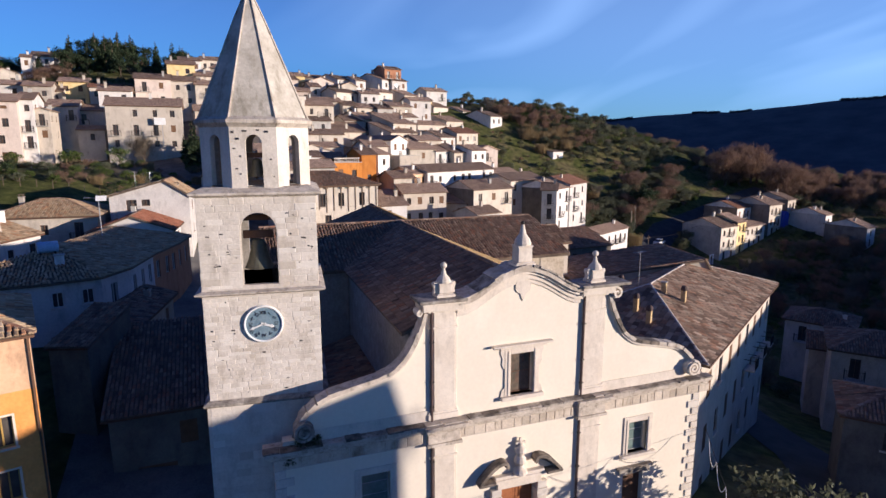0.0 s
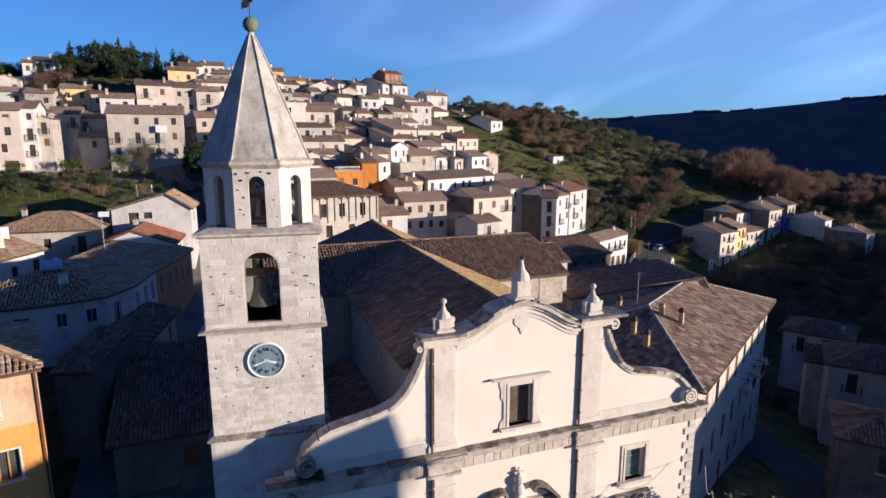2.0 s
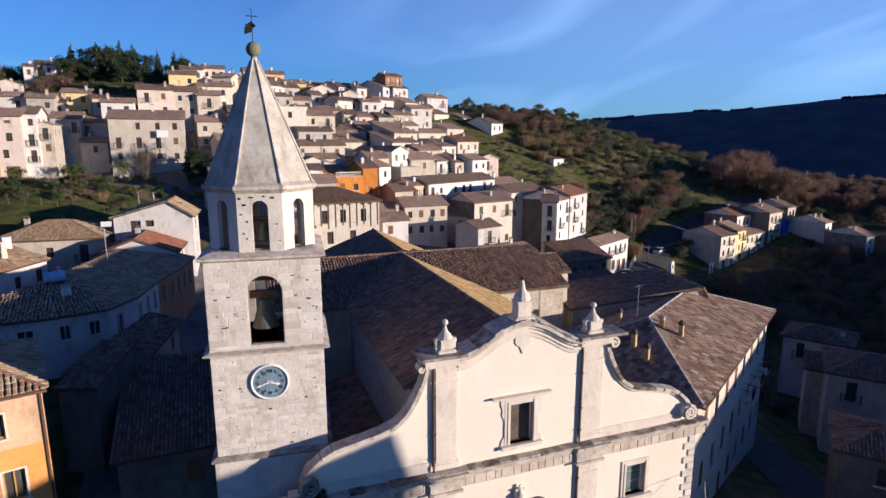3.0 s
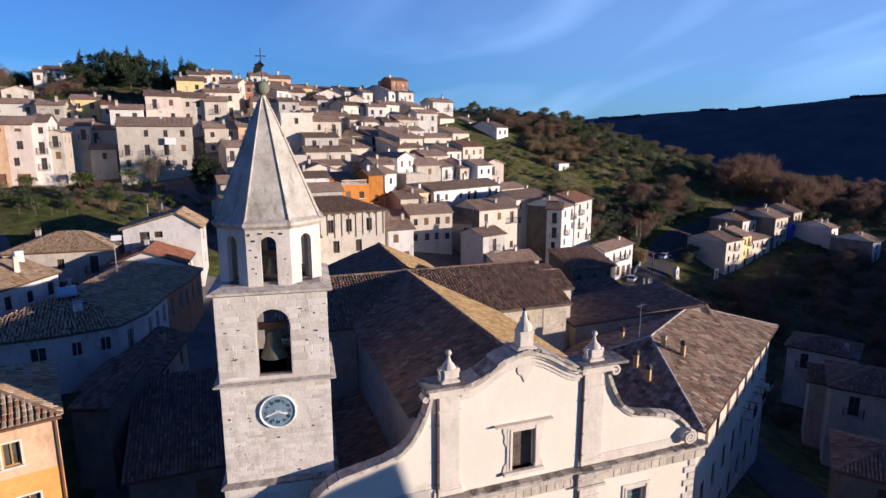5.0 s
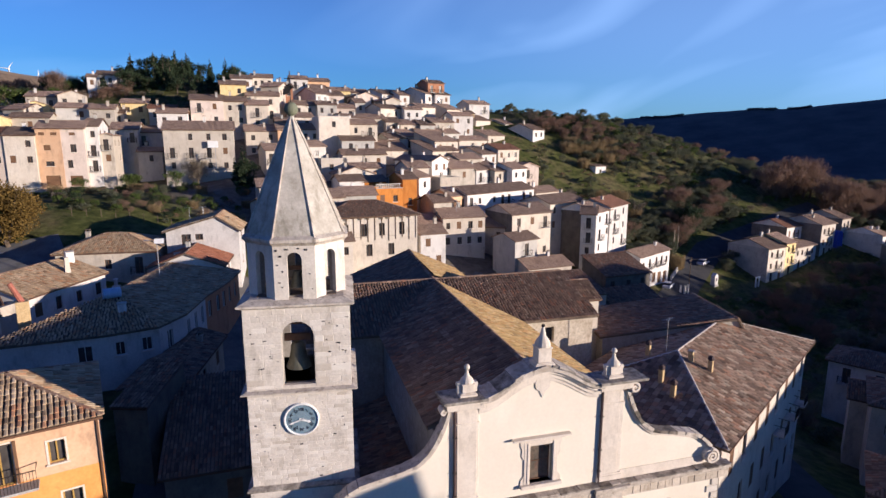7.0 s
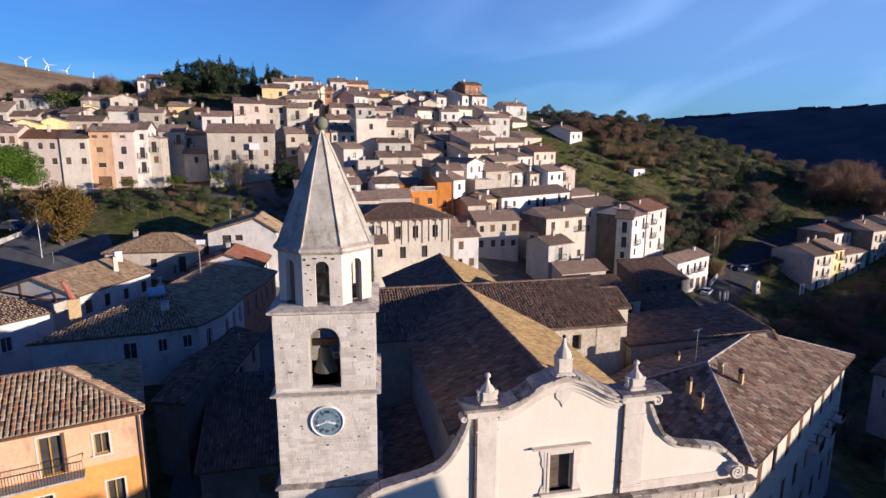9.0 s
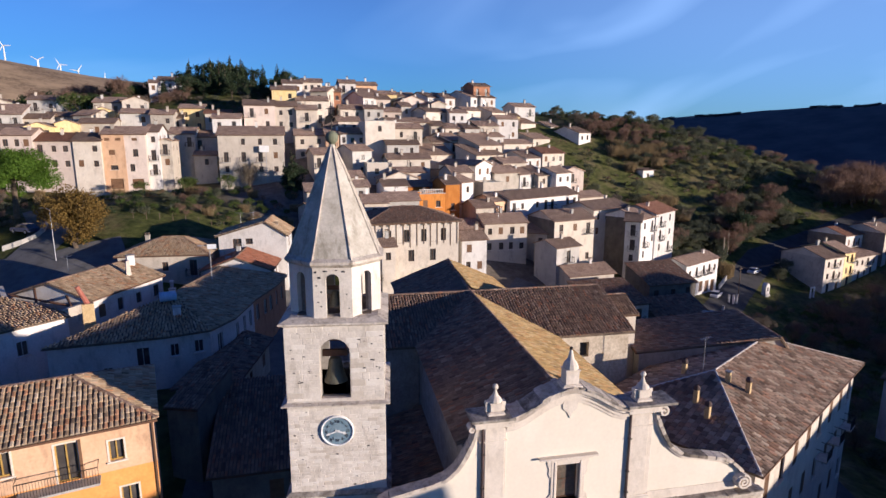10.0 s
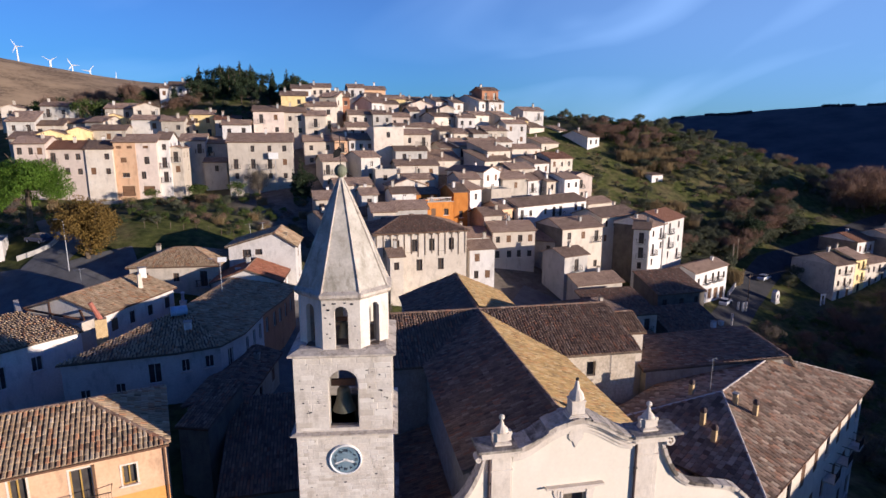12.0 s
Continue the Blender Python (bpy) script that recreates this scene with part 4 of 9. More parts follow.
def church_body():
    rx, zr, ze, xe0, xe1 = 13.1, 14.45, 12.0, 7.25, 18.9
    yc, ym = 46.2, 40.0                     # transept ridge, transept front eave
    bm = boxes((7.6, FY + 0.56, -1.5, 18.6, 59.0, ze - 0.15))
    cpart("nave_wall", bm, "rubble", "rubble stone nave wall")
    bm = boxes((1.2, FY + 0.56, -1.5, 7.55, 39.5, 5.25), (18.65, FY + 0.56, -1.5, 25.2, 40.3, 6.6))
    cpart("aisle_wall", bm, "rubble")
    bm = bmesh.new()
    panel(bm, [18.65, 25.6], lambda x: (-1.5, ze - 0.12), [(21.2, 9.9, 22.0, 11.2)], 40.45, 40.9)
    cpart("transept_wall", bm, "rubble_pale", "pale rubble wall of the transept")
    cpart("transept_wall", boxes((25.3, 40.46, -1.5, 25.6, 51.5, ze - 0.12)), "rubble_pale")
    cpart("transept_wall", boxes((18.65, 51.2, -1.5, 25.29, 51.5, ze - 0.12)), "rubble_pale")
    # left transept takes the darker stone too, for its shade
    cpart("transept_wall", boxes((2.2, 40.45, -1.5, 7.55, 51.5, ze - 0.12)), "rubble")
    cpart("window", boxes((21.1, 40.85, 9.8, 22.1, 40.9, 11.3)), "glass_dark", "dark square transept window")
    # gable of the right transept
    bm = bmesh.new()
    vs = [(25.45, 40.6, ze - 0.12), (25.45, 51.4, ze - 0.12), (25.45, yc, zr - 0.15)]
    a = [bm.verts.new(v) for v in vs]
    b = [bm.verts.new((v[0] - 0.3, v[1], v[2])) for v in vs]
    bm.faces.new(a), bm.faces.new(b[::-1])
    for i in range(3):
        bm.faces.new((a[i], a[(i + 1) % 3], b[(i + 1) % 3], b[i]))
    cpart("gable_wall", bm, "rubble_pale")
    N = (rx, yc, zr)
    planes = [
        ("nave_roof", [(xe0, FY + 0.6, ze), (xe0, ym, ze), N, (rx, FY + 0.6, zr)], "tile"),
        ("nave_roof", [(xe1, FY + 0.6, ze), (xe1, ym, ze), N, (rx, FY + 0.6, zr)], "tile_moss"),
        ("transept_roof", [(1.8, ym, ze), (xe0, ym, ze), N, (1.8, yc, zr)], "tile"),
        ("transept_roof", [(xe1, ym, ze), (25.9, ym, ze), (25.5, yc, zr), N], "tile"),
        ("transept_roof", [(xe0, 52.0, ze), (1.8, 52.0, ze), (1.8, yc, zr), N], "tile"),
        ("transept_roof", [(25.9, 52.0, ze), (xe1, 52.0, ze), N, (25.5, yc, zr)], "tile"),
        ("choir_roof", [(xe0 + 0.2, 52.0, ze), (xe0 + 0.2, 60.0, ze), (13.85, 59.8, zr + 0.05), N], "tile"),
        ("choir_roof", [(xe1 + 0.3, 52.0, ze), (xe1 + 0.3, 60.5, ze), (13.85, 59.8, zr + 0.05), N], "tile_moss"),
        ("choir_roof", [(xe0 + 0.2, 60.0, ze), (xe1 + 0.3, 60.5, ze), (13.85, 59.8, zr + 0.05)], "tile"),
        ("aisle_roof", [(1.4, FY + 0.6, 5.4), (1.4, 39.6, 5.4), (7.55, 39.6, 7.2), (7.55, FY + 0.6, 7.2)], "tile"),
        ("aisle_roof", [(25.4, FY + 0.6, 6.7), (25.4, 40.4, 6.7), (18.65, 40.4, 9.3), (18.65, FY + 0.6, 9.3)], "tile"),
    ]
    for i, (nm, poly, mt) in enumerate(planes):
        roof = cpart(nm, slab(poly, 0.16), "roof_under", "old curved clay tile roof")
        tile_roof("tiles", poly, mt, roof, seed=20 + i, **({"rise": 0.5, "wobble": 0.035} if nm == "transept_roof" else {}))
    for a, b in (((rx, FY + 0.6, zr + 0.05), (rx, yc, zr + 0.05)), ((1.8, yc, zr + 0.05), (25.5, yc, zr + 0.05)), ((rx, yc, zr + 0.05), (13.85, 59.8, zr + 0.1))):
        r = cpart("ridge", slab([(a[0] - 0.1, a[1] - 0.1, a[2] - 0.05), (b[0] + 0.1, a[1] - 0.1, b[2] - 0.05), (b[0] + 0.1, b[1] + 0.1, b[2] - 0.05)], 0.05), "roof_under")
        ridge_tiles("cap_tiles", a, b, r, "tile")


church_body()


# ---- bell tower ----
def bell_tower():
    tw = thing("bell_tower", 1.0, 26.35, 0, -6.0, "tall grey stone bell tower with clock, octagonal belfry and pointed spire", "bell tower")
    H, C = 2.55, 2.6                          # half width and middle depth

    def ring(profile):
        bm = bmesh.new()
        lathe(bm, [(r * math.sqrt(2), z) for r, z in profile], 0, C, 4, math.pi / 4)
        bmesh.ops.recalc_face_normals(bm, faces=bm.faces)
        return bm

    part("shaft", boxes((-H - 0.12, -0.02, -2.0, H + 0.12, 2 * C + 0.02, 9.1), (-H + 0.02, 0.02, 9.1, H - 0.02, 2 * C - 0.02, 14.4)), "mortar", tw, "square stone tower shaft")
    part("string_course", ring([(H + 0.1, 9.08), (H + 0.25, 9.16), (H + 0.25, 9.26), (H + 0.02, 9.4)]), "weathered", tw)
    part("lower_cornice", ring([(H + 0.03, 14.28), (H + 0.20, 14.36), (H + 0.26, 14.38), (H + 0.26, 14.44), (H + 0.02, 14.52)]), "stone_worn", tw, "weathered sloping stone ledge")
    part("upper_cornice", ring([(H, 18.66), (H + 0.13, 18.74), (H + 0.22, 18.77), (H + 0.22, 18.87), (H - 0.3, 19.08)]), "stone_worn", tw)

    def arched(w, z0, z1, hw, sill, spring, y0, y1, n=12):
        """A wall of half width w with a round-headed opening."""
        bm = bmesh.new()
        arc = [(hw * math.cos(math.pi * k / n), spring + hw * math.sin(math.pi * k / n)) for k in range(n + 1)]
        pts = [(-w, z0), (-hw, z0), (-hw, spring)] + arc[::-1][1:-1] + [(hw, spring), (hw, z0), (w, z0), (w, z1), (-w, z1)]
        prism(bm, pts, y0, y1)
        if sill > z0:
            box(bm, -hw, y0 + 0.01, z0, hw, y1 - 0.01, sill)
        bmesh.ops.recalc_face_normals(bm, faces=bm.faces)
        return bm

    for k in range(4):
        turn = Matrix.Translation((0, C, 0)) @ Matrix.Rotation(k * math.pi / 2, 4, "Z") @ Matrix.Translation((0, -C, 0))
        wall = part("belfry_wall", arched(H - 0.02 if k % 2 == 0 else H - 0.72, 14.5, 18.6, 0.77, 14.72, 17.2, 0.05, 0.32), "mortar", tw)
        wall.matrix_basis = turn
        # dark lining and floor: the belfry's inside shade put into the material
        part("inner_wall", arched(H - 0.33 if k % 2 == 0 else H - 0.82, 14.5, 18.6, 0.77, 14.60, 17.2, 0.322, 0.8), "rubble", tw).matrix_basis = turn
    part("belfry_floor", boxes((-H + 0.1, 0.1, 14.3, H - 0.1, 2 * C - 0.1, 14.52)), "roof_under", tw)
    part("belfry_ceiling", boxes((-H + 0.3, 0.3, 18.5, H - 0.3, 2 * C - 0.3, 18.62)), "frame_brown", tw)
    # octagon
    A = 2.36
    side = 2 * A * math.tan(math.pi / 8)
    for k in range(8):
        m = Matrix.Translation((0, C, 0)) @ Matrix.Rotation(k * math.pi / 4, 4, "Z") @ Matrix.Translation((0, -A, 0))
        wall = part("octagon_wall", arched(side / 2, 19.0, 21.75, 0.345, 19.04, 21.0, 0.0, 0.24, 10), "stone_block", tw)
        wall.matrix_basis = m
        # same dark lining for the shade inside the octagon
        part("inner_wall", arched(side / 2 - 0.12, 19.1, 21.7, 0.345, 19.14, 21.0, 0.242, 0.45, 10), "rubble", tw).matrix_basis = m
    part("octagon_floor", boxes((-1.9, C - 1.9, 18.98, 1.9, C + 1.9, 19.12)), "roof_under", tw)
    oct_r = lambda a: a / math.cos(math.pi / 8)
    bm = bmesh.new()
    lathe(bm, [(oct_r(A - 0.05), 21.6), (oct_r(A + 0.06), 21.72), (oct_r(A + 0.2), 21.84), (oct_r(A + 0.2), 21.98), (oct_r(A - 0.1), 22.15)], 0, C, 8, math.pi / 8)
    part("octagon_cornice", bm, "stone_worn", tw)
    bm = bmesh.new()
    lathe(bm, [(oct_r(A + 0.02), 21.95), (oct_r(A - 0.14), 22.35), (oct_r(1.75), 23.6), (oct_r(0.62), 26.5), (oct_r(0.16), 27.55), (oct_r(0.13), 27.75)], 0, C, 8, math.pi / 8)
    spire = part("spire", bm, "spire_stone", tw, "pointed eight-sided stone spire with raised ribs")
    for k in range(8):
        a = math.pi / 8 + k * math.pi / 4
        bm = bmesh.new()
        tube(bm, [(oct_r(r) * math.cos(a), C + oct_r(r) * math.sin(a), z) for r, z in ((A + 0.02, 22.0), (A - 0.14, 22.38), (1.75, 23.62), (0.62, 26.52), (0.16, 27.6))], [0.075, 0.07, 0.065, 0.05, 0.035], 6)
        part("rib", bm, "stone_worn", spire)
    bm = bmesh.new()
    lathe(bm, [(0.12, 27.65), (0.14, 27.8)] + [(0.34 * math.cos(t), 28.1 + 0.34 * math.sin(t)) for t in [-1.1 + 2.5 * i / 9 for i in range(10)]], 0, C, 16)
    part("ball", bm, "copper_green", tw, "verdigris ball on the spire")
    bm = bmesh.new()
    tube(bm, [(0, C, 28.4), (0, C, 29.9)], 0.025)
    tube(bm, [(-0.26, C, 29.55), (0.26, C, 29.55)], 0.022)
    tube(bm, [(-0.28, C, 29.1), (0.0, C, 29.25), (0.12, C, 29.1)], 0.07)
    prism(bm, [(-0.36, 28.75), (-0.05, 28.85), (0.08, 29.1), (-0.08, 29.35), (-0.16, 29.1), (-0.34, 29.05)][::-1], C - 0.02, C + 0.02)
    part("weather_vane", bm, "iron", tw, "iron cross and vane")

    def bell(name, x, y, z, k):
        bm = bmesh.new()
        lathe(bm, [(0.50 * k, z), (0.47 * k, z + 0.06 * k), (0.37 * k, z + 0.3 * k), (0.29 * k, z + 0.62 * k), (0.27 * k, z + 0.85 * k), (0.20 * k, z + 0.98 * k), (0.05 * k, z + 1.02 * k)], x, y, 20)
        b = part(name, bm, "bronze", tw, "old bronze bell")
        part("yoke", boxes((x - 0.5 * k, y - 0.09 * k, z + 1.05 * k, x + 0.5 * k, y + 0.09 * k, z + 1.32 * k), bevel=0.02), "frame_brown", b)
        bm = bmesh.new()
        tube(bm, [(x, y, z + 0.5 * k), (x, y, z - 0.05 * k)], [0.03 * k, 0.07 * k])
        part("clapper", bm, "iron", b)
        return b

    bell("bell", -0.08, 1.0, 15.35, 1.3)
    bell("bell", 0.05, 1.0, 19.5, 0.8)
    part("beam", boxes((-1.7, 1.1, 17.5, 1.7, 1.35, 17.75), bevel=0.01), "frame_brown", tw)
    part("beam", boxes((-1.0, 0.55, 15.2, -0.9, 1.9, 15.3), bevel=0.01), "frame_brown", tw)
    bm = bmesh.new()
    for k in range(5):
        tube(bm, [(0.5 + 0.05 * k, 0.95, 14.55), (0.35 + 0.06 * k, 1.0, 17.0)], 0.012, 5)
    part("bell_ropes", bm, "iron", tw)
    # clock
    bm = bmesh.new()
    seg = 40
    for r0, r1, y0 in ((0.77, 0.87, -0.1),):
        rings = [[bm.verts.new((r * math.cos(2 * math.pi * i / seg), y, 12.9 + r * math.sin(2 * math.pi * i / seg))) for i in range(seg)] for r, y in ((r0, 0.05), (r0, y0 + 0.03), (r0 + 0.04, y0), (r1 - 0.03, y0), (r1, y0 + 0.04), (r1, 0.05))]
        for a, b in zip(rings, rings[1:]):
            for i in range(seg):
                bm.faces.new((a[i], a[(i + 1) % seg], b[(i + 1) % seg], b[i]))
    bmesh.ops.recalc_face_normals(bm, faces=bm.faces)
    clock = part("clock", bm, "white_paint", tw, "round tower clock with blue dial and white rim")
    disc = lambda r, y0, y1, n=32: [(r * math.cos(2 * math.pi * i / n), 12.9 + r * math.sin(2 * math.pi * i / n)) for i in range(n)]
    bm = bmesh.new()
    prism(bm, disc(0.77, 0, 0)[::-1], -0.04, 0.03)
    part("dial", bm, "clock_face", clock)
    bm = bmesh.new()
    prism(bm, disc(0.34, 0, 0)[::-1], -0.048, -0.03)
    part("dial_centre", bm, "clock_face", clock)
    for k, txt in enumerate(("XII", "I", "II", "III", "IIII", "V", "VI", "VII", "VIII", "IX", "X", "XI")):
        cu = bpy.data.curves.new("numeral", "FONT")
        cu.body, cu.size, cu.align_x, cu.align_y, cu.extrude = txt, 0.24, "CENTER", "CENTER", 0.006
        tmp = bpy.data.objects.new("numeral", cu)
        me = bpy.data.meshes.new_from_object(tmp)
        bpy.data.objects.remove(tmp)
        me.materials.clear()
        me.materials.append(M["dark_paint"])
        a = radians(30 * k)
        share("numeral", me, clock, Matrix.Translation((0.55 * math.sin(a), -0.056, 12.9 + 0.55 * math.cos(a))) @ Matrix.Rotation(-math.pi / 2 - math.pi, 4, "X") @ Matrix.Rotation(math.pi, 4, "X") @ Matrix.Rotation(-a, 4, "Z"))
    for ang, ln, w in ((108, 0.5, 0.055), (250, 0.66, 0.04)):
        a = radians(ang)
        bm = bmesh.new()
        pts = [(-w, -0.12), (w, -0.12), (w * 0.8, ln * 0.6), (w * 1.6, ln * 0.72), (0, ln), (-w * 1.6, ln * 0.72), (-w * 0.8, ln * 0.6)]
        prism(bm, [(px * math.cos(a) + pz * math.sin(a), 12.9 - px * math.sin(a) + pz * math.cos(a)) for px, pz in pts], -0.085, -0.07)
        bmesh.ops.recalc_face_normals(bm, faces=bm.faces)
        part("clock_hand", bm, "white_paint", clock)
    return tw


tower = bell_tower()


def masonry(tw):
    """Dressed blocks on the tower's front, laid course by course, proud of the joints."""
    rr = random.Random(11)
    verts, faces, singles = [], [], 0

    def lay(x0, x1, z0, z1, single, y, mat):
        nonlocal singles
        g = rr.uniform(0.001, 0.004)
        if x1 - x0 < 0.08:
            return
        pr = rr.uniform(0.002, 0.014)
        if single and singles < 300:
            singles += 1
            share("block", BLOCK, tw, Matrix.Translation((x0 + g, y, z0 + g)) @ Matrix.Diagonal((x1 - x0 - 2 * g, pr, z1 - z0 - 2 * g, 1)))
        else:
            o = len(verts)
            b = 0.015
            for xx, zz, yy in ((x0 + g, z0 + g, y), (x1 - g, z0 + g, y), (x1 - g, z1 - g, y), (x0 + g, z1 - g, y),
                               (x0 + g + b, z0 + g + b, y - pr), (x1 - g - b, z0 + g + b, y - pr), (x1 - g - b, z1 - g - b, y - pr), (x0 + g + b, z1 - g - b, y - pr)):
                verts.append((xx, yy, zz))
            faces.extend(tuple(o + k for k in f) for f in ((4, 5, 6, 7), (0, 1, 5, 4), (1, 2, 6, 5), (2, 3, 7, 6), (3, 0, 4, 7)))

    for za, zb, hmin, hmax, wmin, wmax, single, y in ((14.6, 18.66, 0.24, 0.40, 0.35, 0.95, True, 0.05), (9.42, 14.2, 0.15, 0.26, 0.2, 0.6, True, 0.02), (2.0, 9.06, 0.32, 0.5, 0.5, 1.1, False, -0.02)):
        z = zb
        while z > za + 0.05:
            h = min(rr.uniform(hmin, hmax), z - za)
            if z - h - za < 0.1:
                h = z - za
            x = -2.53
            while x < 2.53:
                w = rr.uniform(wmin, wmax)
                x1 = 2.53 if x + w > 2.3 else x + w
                zm = z - h / 2
                if y == 0.05 and zm < 18.0:
                    hw = 0.79 if z - h < 17.2 else math.sqrt(max(0.0, 0.79 ** 2 - (max(z - h, 17.2) - 17.2) ** 2))
                    if hw > 0 and x < hw and x1 > -hw:
                        lay(x, -hw, z - h, z, single, y, None)
                        x = max(x, hw)
                        x1 = max(x1, hw)
                        if x1 - x < 0.2:
                            x1 = min(2.53, x + rr.uniform(wmin, wmax))
                if not (y == 0.02 and abs((x + x1) / 2) < 0.8 and abs(zm - 12.9) < 0.85):
                    lay(x, x1, z - h, z, single, y, None)
                x = x1
            z -= h
    # putlog holes as dark boxes on the face, the shade inside painted in
    for x, z, w, h in ((-0.66, 21.12, 0.16, 0.09), (-0.80, 20.72, 0.09, 0.06), (-0.57, 20.38, 0.08, 0.08), (-0.74, 19.86, 0.11, 0.05), (-0.6, 19.62, 0.07, 0.07), (0.55, 21.42, 0.17, 0.09), (-0.84, 21.4, 0.12, 0.1), (-0.35, 21.46, 0.2, 0.07), (0.2, 21.5, 0.13, 0.06), (0.7, 20.25, 0.07, 0.06), (0.8, 19.5, 0.06, 0.05)):
        part("putlog_hole", boxes((x - w / 2, 0.225, z, x + w / 2, 0.3, z + h)), "dark_paint", tw)
    for _ in range(72):                      # more such dark boxes, as putlog slots between the blocks
        x, z = rr.uniform(-2.3, 2.3), rr.choice((rr.uniform(15.0, 18.3), rr.uniform(9.6, 14.0), rr.uniform(15.0, 18.3)))
        if abs(x) < 1.0 and (z > 14.6 or abs(z - 12.9) < 1.0):
            continue
        w, h = rr.uniform(0.04, 0.16), rr.uniform(0.025, 0.07)
        y = 0.05 if z > 14.6 else 0.02
        part("putlog_hole", boxes((x, y - 0.016, z, x + w, y + 0.1, z + h)), "dark_paint", tw)
    tagged(raw("masonry", verts, faces, "stone_block_rest", tw), kind="stuff")

# ---- houses ----
# "dark" carries the shade of the low streets in the wall colour itself
WALLS = {"white": ((0.626, 0.584, 0.543), (0.727, 0.690, 0.644)), "cream": ((0.552, 0.478, 0.391), (0.653, 0.584, 0.492)), "pink": ((0.552, 0.451, 0.382), (0.644, 0.543, 0.465)),
         "beige": ((0.506, 0.437, 0.354), (0.598, 0.524, 0.432)), "stone": ((0.38, 0.335, 0.275), (0.54, 0.48, 0.40)), "grey": ((0.46, 0.43, 0.385), (0.57, 0.535, 0.485)),
         "orange": ((0.46, 0.165, 0.03), (0.55, 0.225, 0.05)), "yellow": ((0.70, 0.53, 0.24), (0.77, 0.61, 0.32)), "peach": ((0.68, 0.42, 0.25), (0.74, 0.49, 0.31)),
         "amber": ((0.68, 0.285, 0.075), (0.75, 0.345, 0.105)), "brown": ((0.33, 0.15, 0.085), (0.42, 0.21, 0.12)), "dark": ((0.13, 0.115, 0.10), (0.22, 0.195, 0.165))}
WORDS = {"white": "whitewashed", "cream": "cream plastered", "pink": "pale pink plastered", "beige": "beige plastered", "stone": "bare stone", "grey": "grey rendered",
         "orange": "orange painted", "yellow": "yellow painted", "peach": "peach painted", "amber": "amber painted", "brown": "red-brown brick", "dark": "shade-darkened stone"}
for k, (a, b) in WALLS.items():
    M["wall_" + k] = surface("wall_" + k, a, b, 0.5, 0.92, 0.15, 6, tuple(v * 0.45 for v in a), 0.6, tooth=0.08, jitter=0.16)


def far_tile(name, c1, c2, along):
    """Clay tile roof for distant houses: rows of tiles by relief and tone."""
    m = surface(name, c1, c2, 0.9, 0.95, 0.0, 6, (0.10, 0.085, 0.065), 0.6, jitter=0.42)
    n, l = m.node_tree.nodes, m.node_tree.links
    b = n["Principled BSDF"]
    tc = n.new("ShaderNodeTexCoord")
    w = n.new("ShaderNodeTexWave")
    w.bands_direction = along
    w.inputs["Scale"].default_value = 1.3
    w.inputs["Distortion"].default_value = 0.6
    w.inputs["Detail"].default_value = 2
    l.new(tc.outputs["Object"], w.inputs["Vector"])
    src = b.inputs["Base Color"].links[0].from_socket
    r = n.new("ShaderNodeMapRange")
    r.inputs["To Min"].default_value, r.inputs["To Max"].default_value = 0.62, 1.2
    l.new(w.outputs["Fac"], r.inputs["Value"])
    s = n.new("ShaderNodeVectorMath")
    s.operation = "SCALE"
    l.new(src, s.inputs[0])
    l.new(r.outputs[0], s.inputs["Scale"])
    l.new(s.outputs[0], b.inputs["Base Color"])
    bp = n.new("ShaderNodeBump")
    bp.inputs["Strength"].default_value, bp.inputs["Distance"].default_value = 0.9, 0.08
    l.new(w.outputs["Fac"], bp.inputs["Height"])
    l.new(bp.outputs[0], b.inputs["Normal"])
    return m


for ax in "XY":
    M["far_tile_" + ax] = far_tile("far_tile_" + ax, (0.265, 0.172, 0.118), (0.40, 0.28, 0.198), ax)
    M["far_red_" + ax] = far_tile("far_red_" + ax, (0.30, 0.13, 0.07), (0.38, 0.19, 0.11), ax)
M["glass_dull"] = surface("glass_dull", (0.045, 0.04, 0.04), (0.10, 0.09, 0.08), 0.7, 0.25, 0.0, 3, spec=0.5)
M["tank_blue"] = surface("tank_blue", (0.30, 0.42, 0.58), (0.40, 0.52, 0.66), 1.5, 0.5, 0.1, 12, (0.2, 0.22, 0.25), 0.4)
M["concrete"] = surface("concrete", (0.36, 0.34, 0.31), (0.48, 0.46, 0.42), 0.8, 0.95, 0.3, 12, (0.14, 0.13, 0.12), 0.5)
M["shutter_brown"] = surface("shutter_brown", (0.14, 0.075, 0.04), (0.20, 0.11, 0.06), 2, 0.7, 0.2, 20)
MESH = {}
FOOT = []                                # footprints, to keep trees out of the houses


def keyed(key, maker, material):
    if key not in MESH:
        bm = maker()
        bmesh.ops.recalc_face_normals(bm, faces=bm.faces)
        me = bpy.data.meshes.new(key[0])
        bm.to_mesh(me)
        bm.free()
        me.materials.append(M[material])
        MESH[key] = me
    return MESH[key]


def frame_boxes(w, h, t, y0, y1, bar=True):
    out = [(-w / 2, y0, 0, -w / 2 + t, y1, h), (w / 2 - t, y0, 0, w / 2, y1, h), (-w / 2 + t, y0, h - t, w / 2 - t, y1, h), (-w / 2 + t, y0, 0, w / 2 - t, y1, t)]
    if bar:
        out.append((-t * 0.5, y0, t, t * 0.5, y1, h - t))
    return boxes(*out)


